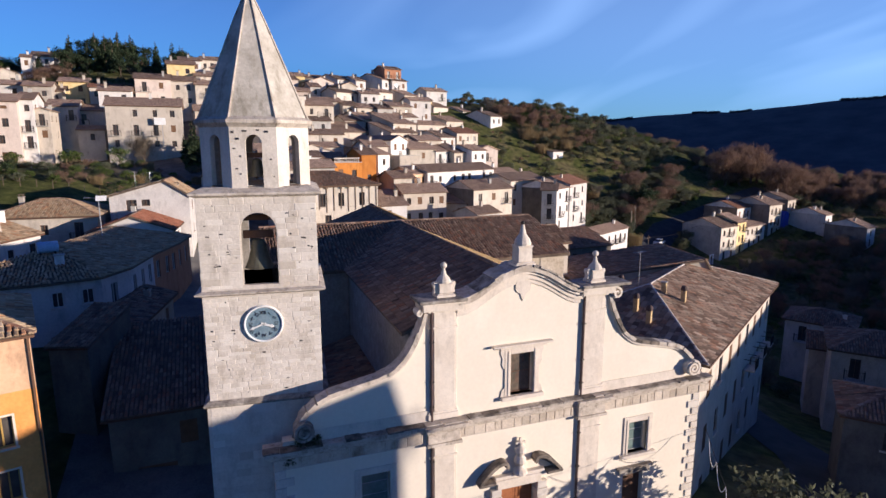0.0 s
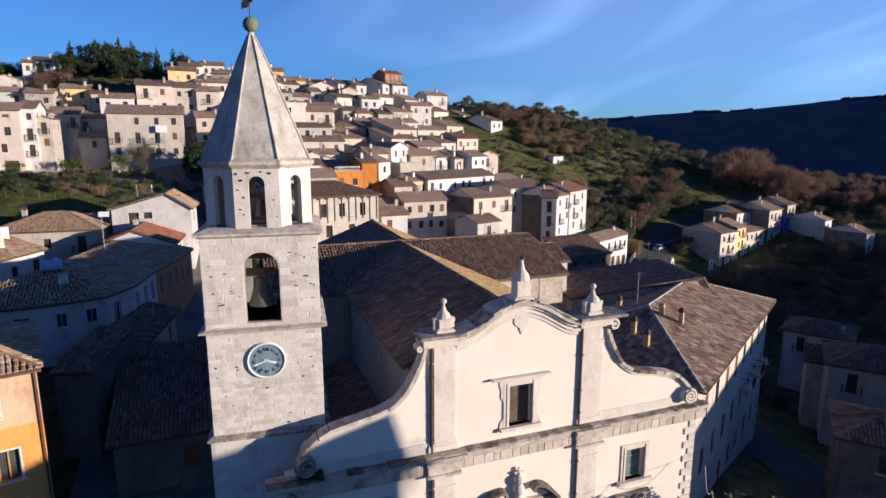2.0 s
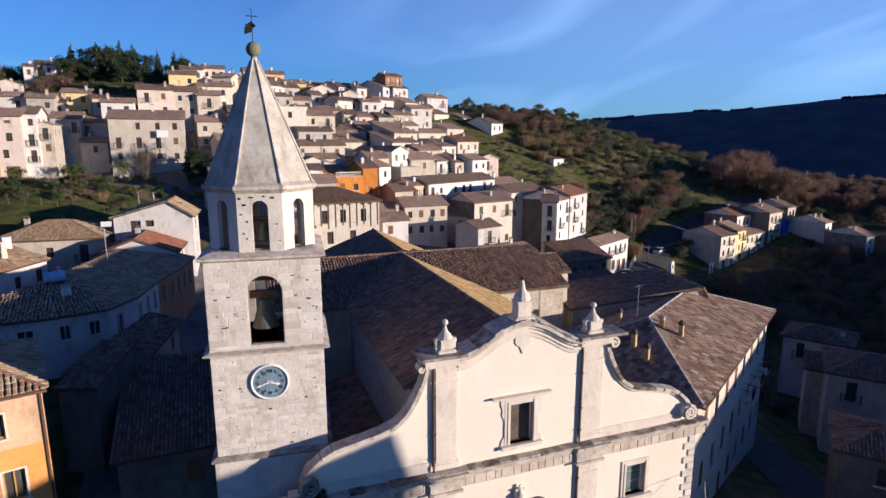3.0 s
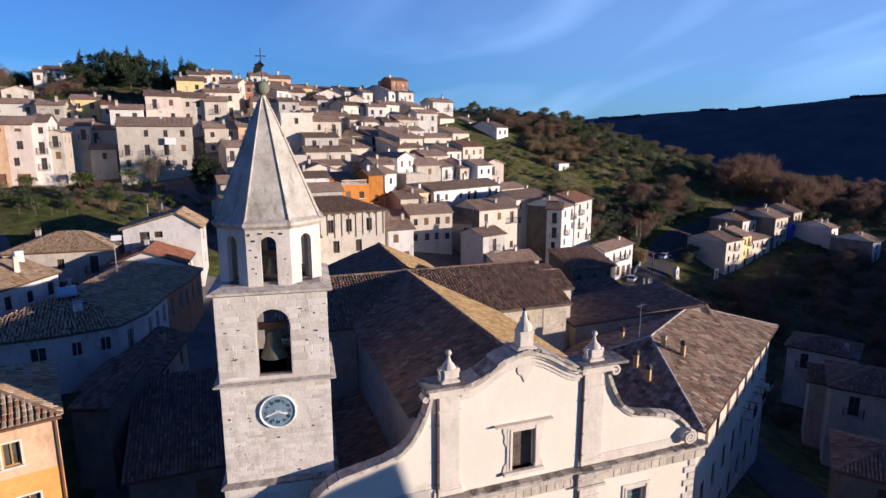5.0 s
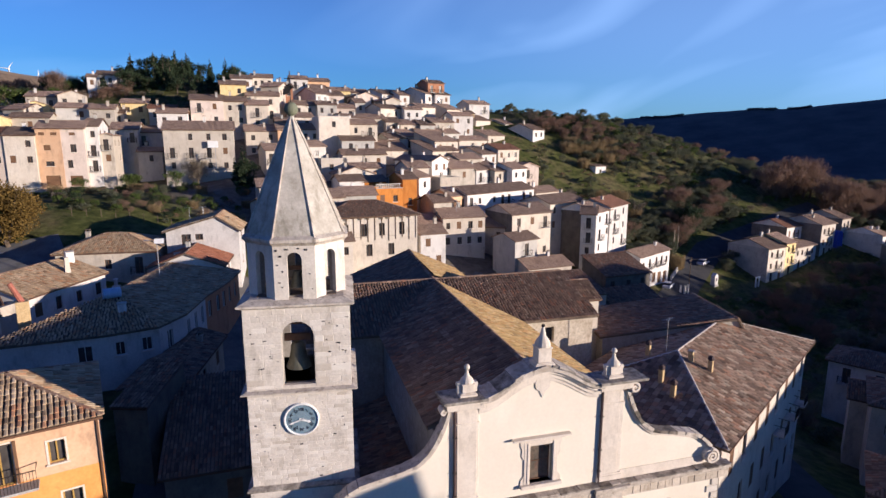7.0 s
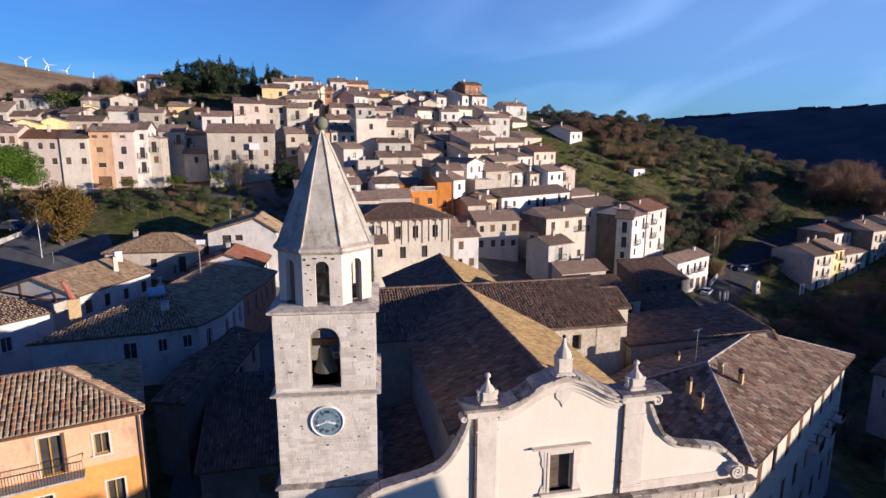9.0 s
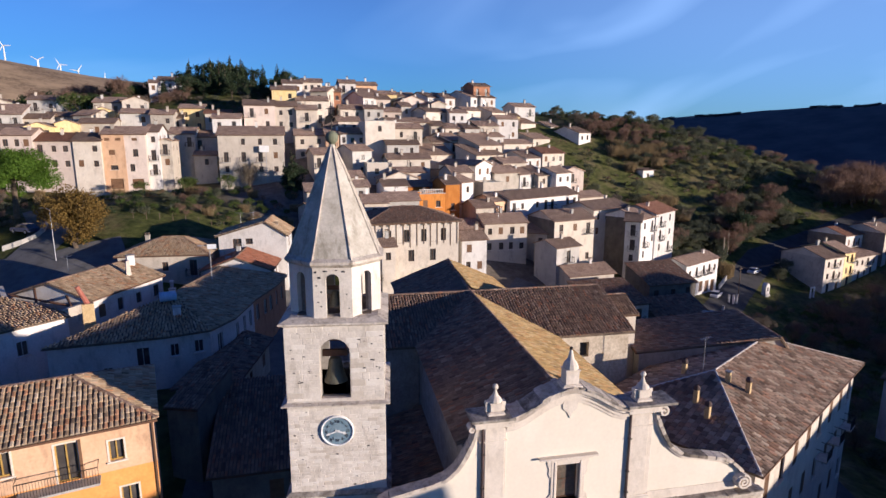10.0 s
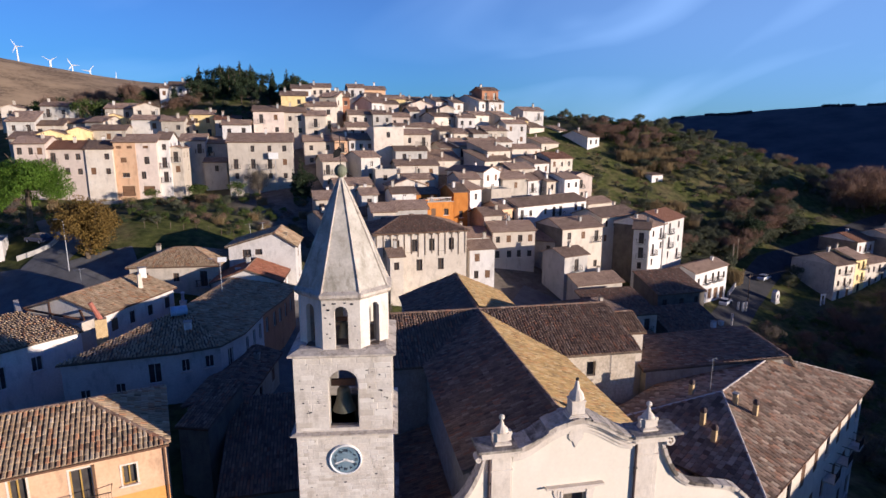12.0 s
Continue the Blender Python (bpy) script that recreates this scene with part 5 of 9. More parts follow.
def add_window(parent, m, w, h, kind, trim, sash=""):
    """A window, door or garage set into its opening: pane set back, frame, sill, and what belongs to it. m: the opening's lower middle."""
    w, h = round(w, 2), round(h, 2)
    if kind == "garage":
        leaf = share("door", keyed(("garage_door", w, h), lambda: boxes((-w / 2, 0.16, 0, w / 2, 0.2, h)), "shutter_brown"), parent, m)
        for i in range(int(h / 0.3) - 1):
            share("door_slat", keyed(("door_slat", w), lambda: boxes((-w / 2 + 0.05, 0.14, 0.0, w / 2 - 0.05, 0.16, 0.22)), "shutter_brown"), leaf, Matrix.Translation((0, 0, 0.1 + 0.3 * i)))
        return leaf
    pane = share("door" if kind in ("door", "balcony") else "window", keyed(("pane", w, h), lambda: boxes((-w / 2 - 0.02, 0.2, -0.02, w / 2 + 0.02, 0.23, h + 0.02)), "glass_dull"), parent, m)
    share("frame", keyed(("frame", w, h, bool(trim), sash), lambda: frame_boxes(w, h, 0.07 if trim else 0.045, 0.12, 0.19), sash or ("frame_white" if trim else "frame_brown")), pane, Matrix())
    if trim:
        share("surround", keyed(("surround", w, h, trim), lambda: boxes((-w / 2 - 0.1, -0.03, -0.02, -w / 2, 0.06, h + 0.1), (w / 2, -0.03, -0.02, w / 2 + 0.1, 0.06, h + 0.1), (-w / 2, -0.03, h, w / 2, 0.06, h + 0.1)), trim), pane, Matrix())
    if kind == "window":
        share("sill", keyed(("sill", w), lambda: boxes((-w / 2 - 0.15, -0.1, -0.1, w / 2 + 0.15, 0.14, -0.004)), "stone_pale"), pane, Matrix())
    if kind == "shut":
        share("shutter", keyed(("shutter", w, h), lambda: boxes((-w / 2, 0.02, 0, -0.01, 0.06, h), (0.01, 0.02, 0, w / 2, 0.06, h), *[(-w / 2 + 0.05, 0.0, z, w / 2 - 0.05, 0.02, z + 0.05) for z in [0.1 + 0.12 * i for i in range(int(h / 0.12) - 1)]]), "shutter_brown"), pane, Matrix())["kind"] = "stuff"
    if kind == "balcony":
        def rail():
            bm = bmesh.new()
            bw = w / 2 + 0.4
            for a, b in (((-bw, 0, 1.0), (-bw, -0.75, 1.0)), ((-bw, -0.75, 1.0), (bw, -0.75, 1.0)), ((bw, -0.75, 1.0), (bw, 0, 1.0))):
                tube(bm, [a, b], 0.025, 4)
            n = int(bw * 2 / 0.14)
            for i in range(n + 1):
                x = -bw + 2 * bw * i / n
                tube(bm, [(x, -0.75, 0), (x, -0.75, 1.0)], 0.012, 4)
            for i in range(5):
                for s in (-1, 1):
                    tube(bm, [(s * bw, -0.15 * i - 0.05, 0), (s * bw, -0.15 * i - 0.05, 1.0)], 0.012, 4)
            return bm
        bal = share("balcony", keyed(("balcony", w), lambda: boxes((-w / 2 - 0.45, -0.8, -0.14, w / 2 + 0.45, 0.1, -0.004)), "concrete"), pane, Matrix())
        share("railing", keyed(("railing", w), rail, "iron"), bal, Matrix())["kind"] = "stuff"
    return pane


def chimney(parent, x, y, z, h=1.1, w=0.5, mat="wall_white", pot=True):
    c = part("chimney", boxes((x - w / 2, y - w / 2, z - 0.8, x + w / 2, y + w / 2, z + h), (x - w / 2 - 0.06, y - w / 2 - 0.06, z + h, x + w / 2 + 0.06, y + w / 2 + 0.06, z + h + 0.08)), mat, parent)
    if pot:
        part("cap", boxes((x - w / 2, y - 0.05, z + h + 0.08, x - w / 2 + 0.1, y + 0.05, z + h + 0.3), (x + w / 2 - 0.1, y - 0.05, z + h + 0.08, x + w / 2, y + 0.05, z + h + 0.3), (x - w / 2 - 0.04, y - w / 2, z + h + 0.3, x + w / 2 + 0.04, y + w / 2, z + h + 0.36)), "roof_under", c)
    return c


def auto_openings(w, H, rows, cols, rr, low, balcony=0.25):
    """Openings (u, z, width, height, kind) on a wall w wide and H high: rows counted from the eave down."""
    out = []
    if cols < 1:
        return out
    for r in range(rows):
        z = H - 2.15 - 2.95 * r
        if z < low:
            break
        for c in range(cols):
            u = w * (c + 0.5) / cols + rr.uniform(-0.2, 0.2)
            if rr.random() < 0.10:
                continue
            k = rr.random()
            if k < balcony:
                out.append((u, z - 0.75, 0.95, 2.15, "balcony"))
            elif k < balcony + 0.18:
                out.append((u, z, 0.9, 1.35, "shut"))
            else:
                out.append((u, z, rr.choice((0.8, 0.9)), rr.choice((1.2, 1.35)), "window"))
    return [o for o in out if o[1] > 0.3 and 0.6 < o[0] < w - 0.6]


def house(x, y, yaw, w, d, ze, roof="x", wall="cream", tile="tile", cols=2, rows=2, side=1, pitch=19.0, over=0.35, chim=1, openings=None, near=False, trim="", seed=0,
          label="", ridge=0.5, base=None, single=0, balcony=0.25, band=None, side_openings=None, group="", hip=None, pan=0.24, course=0.42, sash="", flank=""):
    """A house whose front left eave corner stands at (x, y); its front runs along yaw. ze: height of the eave."""
    rr = random.Random(int(x * 13 + y * 7) + seed)
    c, s = math.cos(radians(yaw)), math.sin(radians(yaw))
    corners = [(x + u * c - v * s, y + u * s + v * c) for u, v in ((0, 0), (w, 0), (w, d), (0, d))]
    FOOT.append((x, y, c, s, w, d))
    zb = (min(ground_z(*p) for p in corners) - 0.4) if base is None else base
    zb = min(zb, ze - 2.6)
    H = ze - zb
    form = {"x": "gabled", "y": "gabled", "h": "hipped", "s": "lean-to", "f": "flat"}[roof]
    ob = thing("house", x, y, zb, yaw, label or f"{WORDS[wall]} house with a {form} {'red' if tile == 'red' else 'weathered brown'} {'terrace roof' if roof == 'f' else 'clay tile roof'}", "house", group)
    # walls
    fr = openings if openings is not None else auto_openings(w, H, rows, cols, rr, 0.2, balcony)
    fr = [(u, z if openings is None else z - zb, a, b, k) for u, z, a, b, k in fr]
    sides = {0: fr, 1: [], 2: [], 3: []}
    if side_openings:
        for k, lst in side_openings.items():
            sides[k] = [(u, z - zb, a, b, kk) for u, z, a, b, kk in lst]
    elif side:
        sides[1] = auto_openings(d, H, rows, max(1, int(d / 4)), rr, 0.2, 0.0) if side in (1, 3) else []
        sides[3] = auto_openings(d, H, rows, max(1, int(d / 4.5)), rr, 0.2, 0.0) if side in (2, 3) else []
    tp = math.tan(radians(pitch))
    frames = {0: (Matrix(), w), 1: (pose(w, 0, 0, 0, 0, 90), d), 2: (pose(w, d, 0, 0, 0, 180), w), 3: (pose(0, d, 0, 0, 0, -90), d)}
    top = bmesh.new()
    for k, (m, ln) in frames.items():
        holes = [(u - a / 2, z, u + a / 2, z + b) for u, z, a, b, _ in sides[k] if u - a / 2 > 0.1 and u + a / 2 < ln - 0.1 and z + b < H - 0.1]
        keep = [o for o in sides[k] if (o[0] - o[2] / 2, o[1], o[0] + o[2] / 2, o[1] + o[3]) in holes]
        clash = []
        for i, h in enumerate(holes):
            if not any(h[0] < g[2] + 0.1 and h[2] > g[0] - 0.1 and h[1] < g[3] + 0.1 and h[3] > g[1] - 0.1 for g in [holes[j] for j in clash]):
                clash.append(i)
        holes, keep = [holes[i] for i in clash], [keep[i] for i in clash]
        if k == 0:
            front = holes
        bm = bmesh.new()
        ridge_at = ln * ridge

        def zs(q, k=k, ln=ln, ridge_at=ridge_at):
            if roof == "y" and k in (0, 2):
                r0 = ridge_at if k == 0 else ln - ridge_at
                rise = max(w * ridge, w * (1 - ridge)) * tp
                return (0, H + rise * (q / r0 if q < r0 else (ln - q) / (ln - r0)))
            if roof == "x" and k in (1, 3):
                return (0, H + min(q, ln - q) * tp)
            if roof == "s":
                if k == 2:
                    return (0, H + d * tp)
                if k in (1, 3):
                    return (0, H + (q if k == 1 else ln - q) * tp)
            if roof == "f":
                return (0, H + 0.35)
            return (0, H)

        cuts = [0, ln]
        if roof == "y" and k in (0, 2):
            cuts.append(ridge_at if k == 0 else ln - ridge_at)
        if roof == "x" and k in (1, 3):
            cuts.append(ln / 2)
        panel(bm, cuts, zs, holes, 0, 0.3)
        me = bpy.data.meshes.new("tmp")
        bm.transform(m)
        bm.to_mesh(me)
        bm.free()
        top.from_mesh(me)
        bpy.data.meshes.remove(me)
        for u, z, a, b, kind in keep:
            add_window(ob, m @ Matrix.Translation((u, 0, z)), a, b, kind, trim, sash)
    bmesh.ops.remove_doubles(top, verts=top.verts, dist=0.002)
    part("wall", top, "wall_" + wall, ob)
    # a thin darker skin: the side wall's shade put into its colour
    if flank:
        part("flank_wall", boxes((-0.03, 0.02, 0, -0.002, d - 0.02, H)), "wall_" + flank, ob, "side wall darkened to stand in for shade")
    if band:
        bm = bmesh.new()
        panel(bm, [0, w], lambda q: (0, band[0] - zb), [h for h in front if h[3] < band[0] - zb - 0.1], -0.012, -0.002)
        part("wall_band", bm, "wall_" + band[1], ob)
    # roof
    o = over
    planes = []
    if roof == "x":
        zr = H + d / 2 * tp
        planes = [[(-o, -o, H - o * tp), (w + o, -o, H - o * tp), (w + o, d / 2, zr), (-o, d / 2, zr)], [(w + o, d + o, H - o * tp), (-o, d + o, H - o * tp), (-o, d / 2, zr), (w + o, d / 2, zr)]]
        caps = [((-o, d / 2, zr), (w + o, d / 2, zr))]
    elif roof == "y":
        r0 = w * ridge
        zr = H + max(r0, w - r0) * tp
        ta, tb = (zr - H) / r0, (zr - H) / (w - r0)
        planes = [[(-o, d + o, H - o * ta), (-o, -o, H - o * ta), (r0, -o, zr), (r0, d + o, zr)], [(w + o, -o, H - o * tb), (w + o, d + o, H - o * tb), (r0, d + o, zr), (r0, -o, zr)]]
        caps = [((r0, -o, zr), (r0, d + o, zr))]
    elif roof == "h":
        q = min(w, d) / 2
        zr, zl = H + q * tp, H - o * tp
        if w >= d:
            ha, hb = hip or (q, q)
            a, b = (ha, d / 2, zr), (w - hb, d / 2, zr)
            planes = [[(-o, -o, zl), (w + o, -o, zl), b, a], [(w + o, d + o, zl), (-o, d + o, zl), a, b], [(w + o, -o, zl), (w + o, d + o, zl), b], [(-o, d + o, zl), (-o, -o, zl), a]]
        else:
            a, b = (w / 2, q, zr), (w / 2, d - q, zr)
            planes = [[(-o, -o, zl), (w + o, -o, zl), a], [(w + o, d + o, zl), (-o, d + o, zl), b], [(w + o, -o, zl), (w + o, d + o, zl), b, a], [(-o, d + o, zl), (-o, -o, zl), a, b]]
        caps = [(a, b), ((-o, -o, zl), a), ((w + o, -o, zl), b if w >= d else a), ((w + o, d + o, zl), b), ((-o, d + o, zl), a if w >= d else b)]
    elif roof == "s":
        planes = [[(-o, -o, H - o * tp), (w + o, -o, H - o * tp), (w + o, d + o, H + (d + o) * tp), (-o, d + o, H + (d + o) * tp)]]
        caps = []
    else:
        part("roof", boxes((0.02, 0.02, H - 0.1, w - 0.02, d - 0.02, H + 0.02)), "concrete", ob)
        for y0, y1 in ((-0.06, 0.3), (d - 0.3, d + 0.06)):
            part("parapet", boxes((-0.06, y0, H + 0.35, w + 0.06, y1, H + 0.45)), "concrete", ob)
        caps = []
    red = tile == "red"
    first = True
    for i, poly in enumerate(planes):
        poly = [(a, b, z + 0.12) for a, b, z in poly]
        along = "X" if abs(poly[1][0] - poly[0][0]) > abs(poly[1][1] - poly[0][1]) else "Y"
        sl = part("roof", slab(poly, 0.14), "roof_under" if near else ("far_red_" if red else "far_tile_") + along, ob)
        if near:
            tile_roof("tiles", poly, "tile_red" if red else ("tile_" + tile if tile in ("moss", "ochre", "check") else "tile"), sl, single=single if first else 0, near=(w, 0, H), seed=40 + i + seed, pitch=pan, course=course, rise=0.09 if tile == "check" else 0.42)
            first = False
    for a, b in caps:
        r = part("ridge", slab([(a[0] - 0.05, a[1] - 0.05, a[2] + 0.1), (b[0] + 0.05, b[1] - 0.05, b[2] + 0.1), (b[0] + 0.05, b[1] + 0.05, b[2] + 0.1), (a[0] - 0.05, a[1] + 0.05, a[2] + 0.1)], 0.05), "roof_under", ob) if near else None
        if near:
            ridge_tiles("cap_tiles", (a[0], a[1], a[2] + 0.14), (b[0], b[1], b[2] + 0.14), r, "stone_pale" if tile == "check" else "tile", 0.10 if tile == "check" else 0.15)
    if roof != "f":
        part("gutter", boxes((-o, -o - 0.1, H - o * tp - 0.02, w + o, -o + 0.0, H - o * tp + 0.1)) if roof != "y" else boxes((-o - 0.1, -o, H - o * tp - 0.02, -o, d + o, H - o * tp + 0.1)), "frame_brown", ob)
    for i in range(chim):
        u, v = rr.uniform(0.15, 0.85) * w, rr.uniform(0.25, 0.6) * d
        zc = {"x": H + min(v, d - v) * tp, "y": H + min(u, w - u) * tp, "h": H + min(u, w - u, v, d - v) * tp, "s": H + v * tp, "f": H}[roof]
        chimney(ob, u, v, zc, rr.uniform(0.7, 1.2), 0.5, rr.choice(("wall_white", "wall_beige", "wall_stone", "concrete")))
    return ob


def built_up(x, y, m=1.6):
    """Whether a spot lies inside a house, or close to one."""
    for hx, hy, c, s, w, d in FOOT:
        u, v = (x - hx) * c + (y - hy) * s, -(x - hx) * s + (y - hy) * c
        if -m < u < w + m and -m < v < d + m:
            return True
    return False



# ---- houses round the church ----
house(-30.16, 25.49, 16.5, 21.5, 8.4, 11.95, "h", "peach", near=True, tile="ochre", pitch=22, over=0.2, chim=0, base=0.0, trim="frame_cream", sash="frame_ochre", band=(9.25, "amber"), single=300, pan=0.27,
      openings=[(19.5, 9.85, 0.75, 1.25, "window"), (17.1, 9.2, 1.05, 2.3, "door"), (14.2, 10.3, 0.8, 1.4, "window"), (9.5, 10.3, 0.8, 1.4, "window"),
                (19.95, 6.5, 0.9, 1.6, "window"), (16.5, 6.5, 0.9, 1.6, "window"), (13.2, 6.5, 0.9, 1.6, "window"), (19.95, 3.7, 0.9, 1.6, "window"), (16.5, 3.7, 0.9, 1.6, "window")],
      side=0, label="peach and amber painted house with hipped barrel tile roof")
house(26.6, 26.0, 32, 25.3, 12.0, 7.75, "h", "cream", near=True, tile="check", pitch=20.5, over=0.5, chim=0, base=-6.5, side=0, hip=(8.1, 6.3), pan=0.40, course=0.46,
      openings=[(u, z, 0.95, 1.9, k) for u, k in ((2.5, "shut"), (5.6, "window"), (8.7, "shut"), (11.8, "shut"), (14.9, "window"), (18.0, "shut"), (21.1, "shut"), (24.0, "window")) for z in (4.4, 0.6, -3.2)],
      label="long cream house with shuttered windows and a hipped tile roof")
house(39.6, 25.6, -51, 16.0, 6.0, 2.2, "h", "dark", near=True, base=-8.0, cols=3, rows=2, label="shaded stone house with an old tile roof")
house(58.5, 40.0, -51, 18.0, 8.0, -0.4, "h", "stone", near=True, base=-10.0, cols=4, rows=2)
house(28.0, 42.6, -12, 13.4, 8.0, 8.95, "y", "stone", near=True, pitch=6.5, base=-4.0, cols=2, rows=1, chim=0, over=0.25, ridge=0.93, label="old stone house with a low dark tile roof")
house(25.95, 44.0, 0, 2.3, 5.0, 12.15, "x", "beige", near=True, pitch=24, cols=0, rows=0, side=0, chim=0, base=-2.0, over=0.2, label="narrow plastered annex with a tile roof beside the transept")
house(40.6, 78.0, 3, 10.2, 8.2, 1.75, "s", "cream", near=True, pitch=14, cols=3, rows=1, chim=0, over=0.25)
house(46.9, 74.6, 3, 2.6, 3.0, -1.3, "s", "cream", pitch=10, cols=0, rows=0, chim=0, over=0.15)
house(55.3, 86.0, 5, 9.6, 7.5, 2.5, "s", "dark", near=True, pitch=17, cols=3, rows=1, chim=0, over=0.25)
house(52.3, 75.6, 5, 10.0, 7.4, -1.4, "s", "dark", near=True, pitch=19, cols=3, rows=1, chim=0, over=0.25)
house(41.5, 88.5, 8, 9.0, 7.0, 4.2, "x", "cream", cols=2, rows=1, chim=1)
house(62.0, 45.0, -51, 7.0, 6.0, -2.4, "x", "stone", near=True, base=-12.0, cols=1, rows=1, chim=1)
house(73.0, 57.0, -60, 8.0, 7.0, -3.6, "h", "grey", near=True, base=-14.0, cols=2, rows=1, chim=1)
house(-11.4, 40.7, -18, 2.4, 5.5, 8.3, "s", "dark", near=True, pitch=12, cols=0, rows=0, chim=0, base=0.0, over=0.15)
house(-23.3, 60.2, 67, 10.9, 9.5, 11.6, "x", "white", near=True, tile="ochre", pitch=18, cols=4, rows=2, chim=0, balcony=0.0, over=0.25)


def old_block(foot, planes, zb, wall, tile, openings, label):
    """An old house on a crooked plan: foot holds (x, y, height of the wall's top) counter-clockwise, planes its roof slopes."""
    x0, y0, _ = foot[0]
    ob = thing("house", x0, y0, zb, 0, label, "house")
    top = bmesh.new()
    for k, (ax, ay, az) in enumerate(foot):
        bx, by, bz = foot[(k + 1) % len(foot)]
        ln = math.hypot(bx - ax, by - ay)
        m = pose(ax - x0, ay - y0, 0, 0, 0, math.degrees(math.atan2(by - ay, bx - ax)))
        holes, keep = [], openings.get(k, [])
        for u, z, w, h, kind in keep:
            holes.append((u - w / 2, z - zb, u + w / 2, z - zb + h))
        bm = bmesh.new()
        panel(bm, [0, ln], lambda q, az=az, bz=bz, ln=ln: (0, az - zb + (bz - az) * q / ln), holes, 0, 0.3)
        bm.transform(m)
        me = bpy.data.meshes.new("tmp")
        bm.to_mesh(me)
        bm.free()
        top.from_mesh(me)
        bpy.data.meshes.remove(me)
        for u, z, w, h, kind in keep:
            add_window(ob, m @ Matrix.Translation((u, 0, z - zb)), w, h, kind, "", "frame_white")
        FOOT.append((ax, ay, math.cos(math.atan2(by - ay, bx - ax)), math.sin(math.atan2(by - ay, bx - ax)), ln, 4.0))
    bmesh.ops.remove_doubles(top, verts=top.verts, dist=0.002)
    part("wall", top, "wall_" + wall, ob)
    for i, poly in enumerate(planes):
        poly = [Vector((x - x0, y - y0, z - zb + 0.1)) for x, y, z in poly]
        nrm = (poly[1] - poly[0]).cross(poly[2] - poly[0])
        poly = [Vector((p.x, p.y, poly[0].z - ((p.x - poly[0].x) * nrm.x + (p.y - poly[0].y) * nrm.y) / nrm.z)) for p in poly]
        roof = part("roof", slab(poly, 0.14), "roof_under", ob)
        tile_roof("tiles", poly, tile, roof, seed=70 + i, wobble=0.06, pitch=0.26, rise=0.42)
    return ob


old_block([(-23.3, 50.3, 10.1), (-14.3, 52.0, 9.95), (-10.6, 53.3, 9.95), (-9.0, 56.5, 9.95), (-7.8, 63.0, 9.95), (-13.4, 73.0, 11.3), (-15.9, 61.9, 11.3)],
          [[(-23.6, 50.0, 10.1), (-14.2, 51.7, 9.95), (-15.9, 61.9, 11.36)], [(-14.2, 51.7, 9.95), (-10.4, 53.0, 9.95), (-15.9, 61.9, 11.36)], [(-10.4, 53.0, 9.95), (-8.7, 56.4, 9.95), (-15.9, 61.9, 11.36)],
           [(-8.7, 56.4, 9.95), (-7.5, 63.0, 9.95), (-13.4, 73.0, 11.32), (-15.9, 61.9, 11.36)]], 2.0, "white", "tile_ochre",
          {0: [(7.3, 7.3, 1.1, 1.9, "door"), (4.4, 6.6, 0.8, 1.1, "window"), (1.6, 6.4, 0.8, 1.1, "window")], 1: [(0.8, 8.0, 0.75, 1.2, "window"), (2.9, 8.0, 0.8, 1.2, "window")], 2: [(1.5, 7.4, 0.8, 1.8, "door")],
           3: [(1.2, 7.4, 0.8, 1.8, "door"), (3.4, 7.4, 0.8, 1.8, "door"), (5.4, 7.4, 0.8, 1.8, "door")]}, "whitewashed crooked house with rounded corner and mossy tile roof")
old_block([(-7.8, 63.05, 9.95), (-6.1, 68.5, 9.95), (-5.1, 73.9, 9.95), (-12.4, 78.5, 11.3), (-13.4, 73.0, 11.3)],
          [[(-7.5, 63.05, 9.95), (-5.8, 68.5, 9.95), (-13.0, 75.6, 11.4), (-13.4, 73.0, 11.3)], [(-5.8, 68.5, 9.95), (-4.8, 74.0, 9.95), (-12.4, 78.6, 11.35), (-13.0, 75.6, 11.4)]], 2.0, "brown", "tile_ochre",
          {0: [(1.0, 7.4, 0.8, 1.8, "door"), (3.2, 7.4, 0.8, 1.8, "door"), (4.8, 7.4, 0.8, 1.8, "door")], 1: [(1.2, 7.4, 0.8, 1.8, "door"), (3.6, 7.4, 0.8, 1.8, "door")]}, "red-brown old house with tall windows and mossy tile roof")
old_block([(-40.0, 41.0, 10.9), (-24.3, 57.3, 10.9), (-25.6, 58.4, 11.2), (-31.2, 60.6, 12.1), (-46.0, 46.6, 12.25)],
          [[(-40.2, 40.7, 10.85), (-24.0, 57.2, 10.85), (-25.6, 58.5, 11.2), (-31.2, 60.7, 12.1), (-46.2, 46.6, 12.3)]], 2.0, "white", "tile_ochre",
          {0: [(18.6, 8.2, 0.9, 1.4, "window"), (15.6, 7.4, 0.9, 2.1, "door"), (12.2, 8.2, 0.9, 1.4, "window"), (9.0, 8.2, 0.9, 1.4, "window")]}, "long whitewashed house with a patched lean-to tile roof")
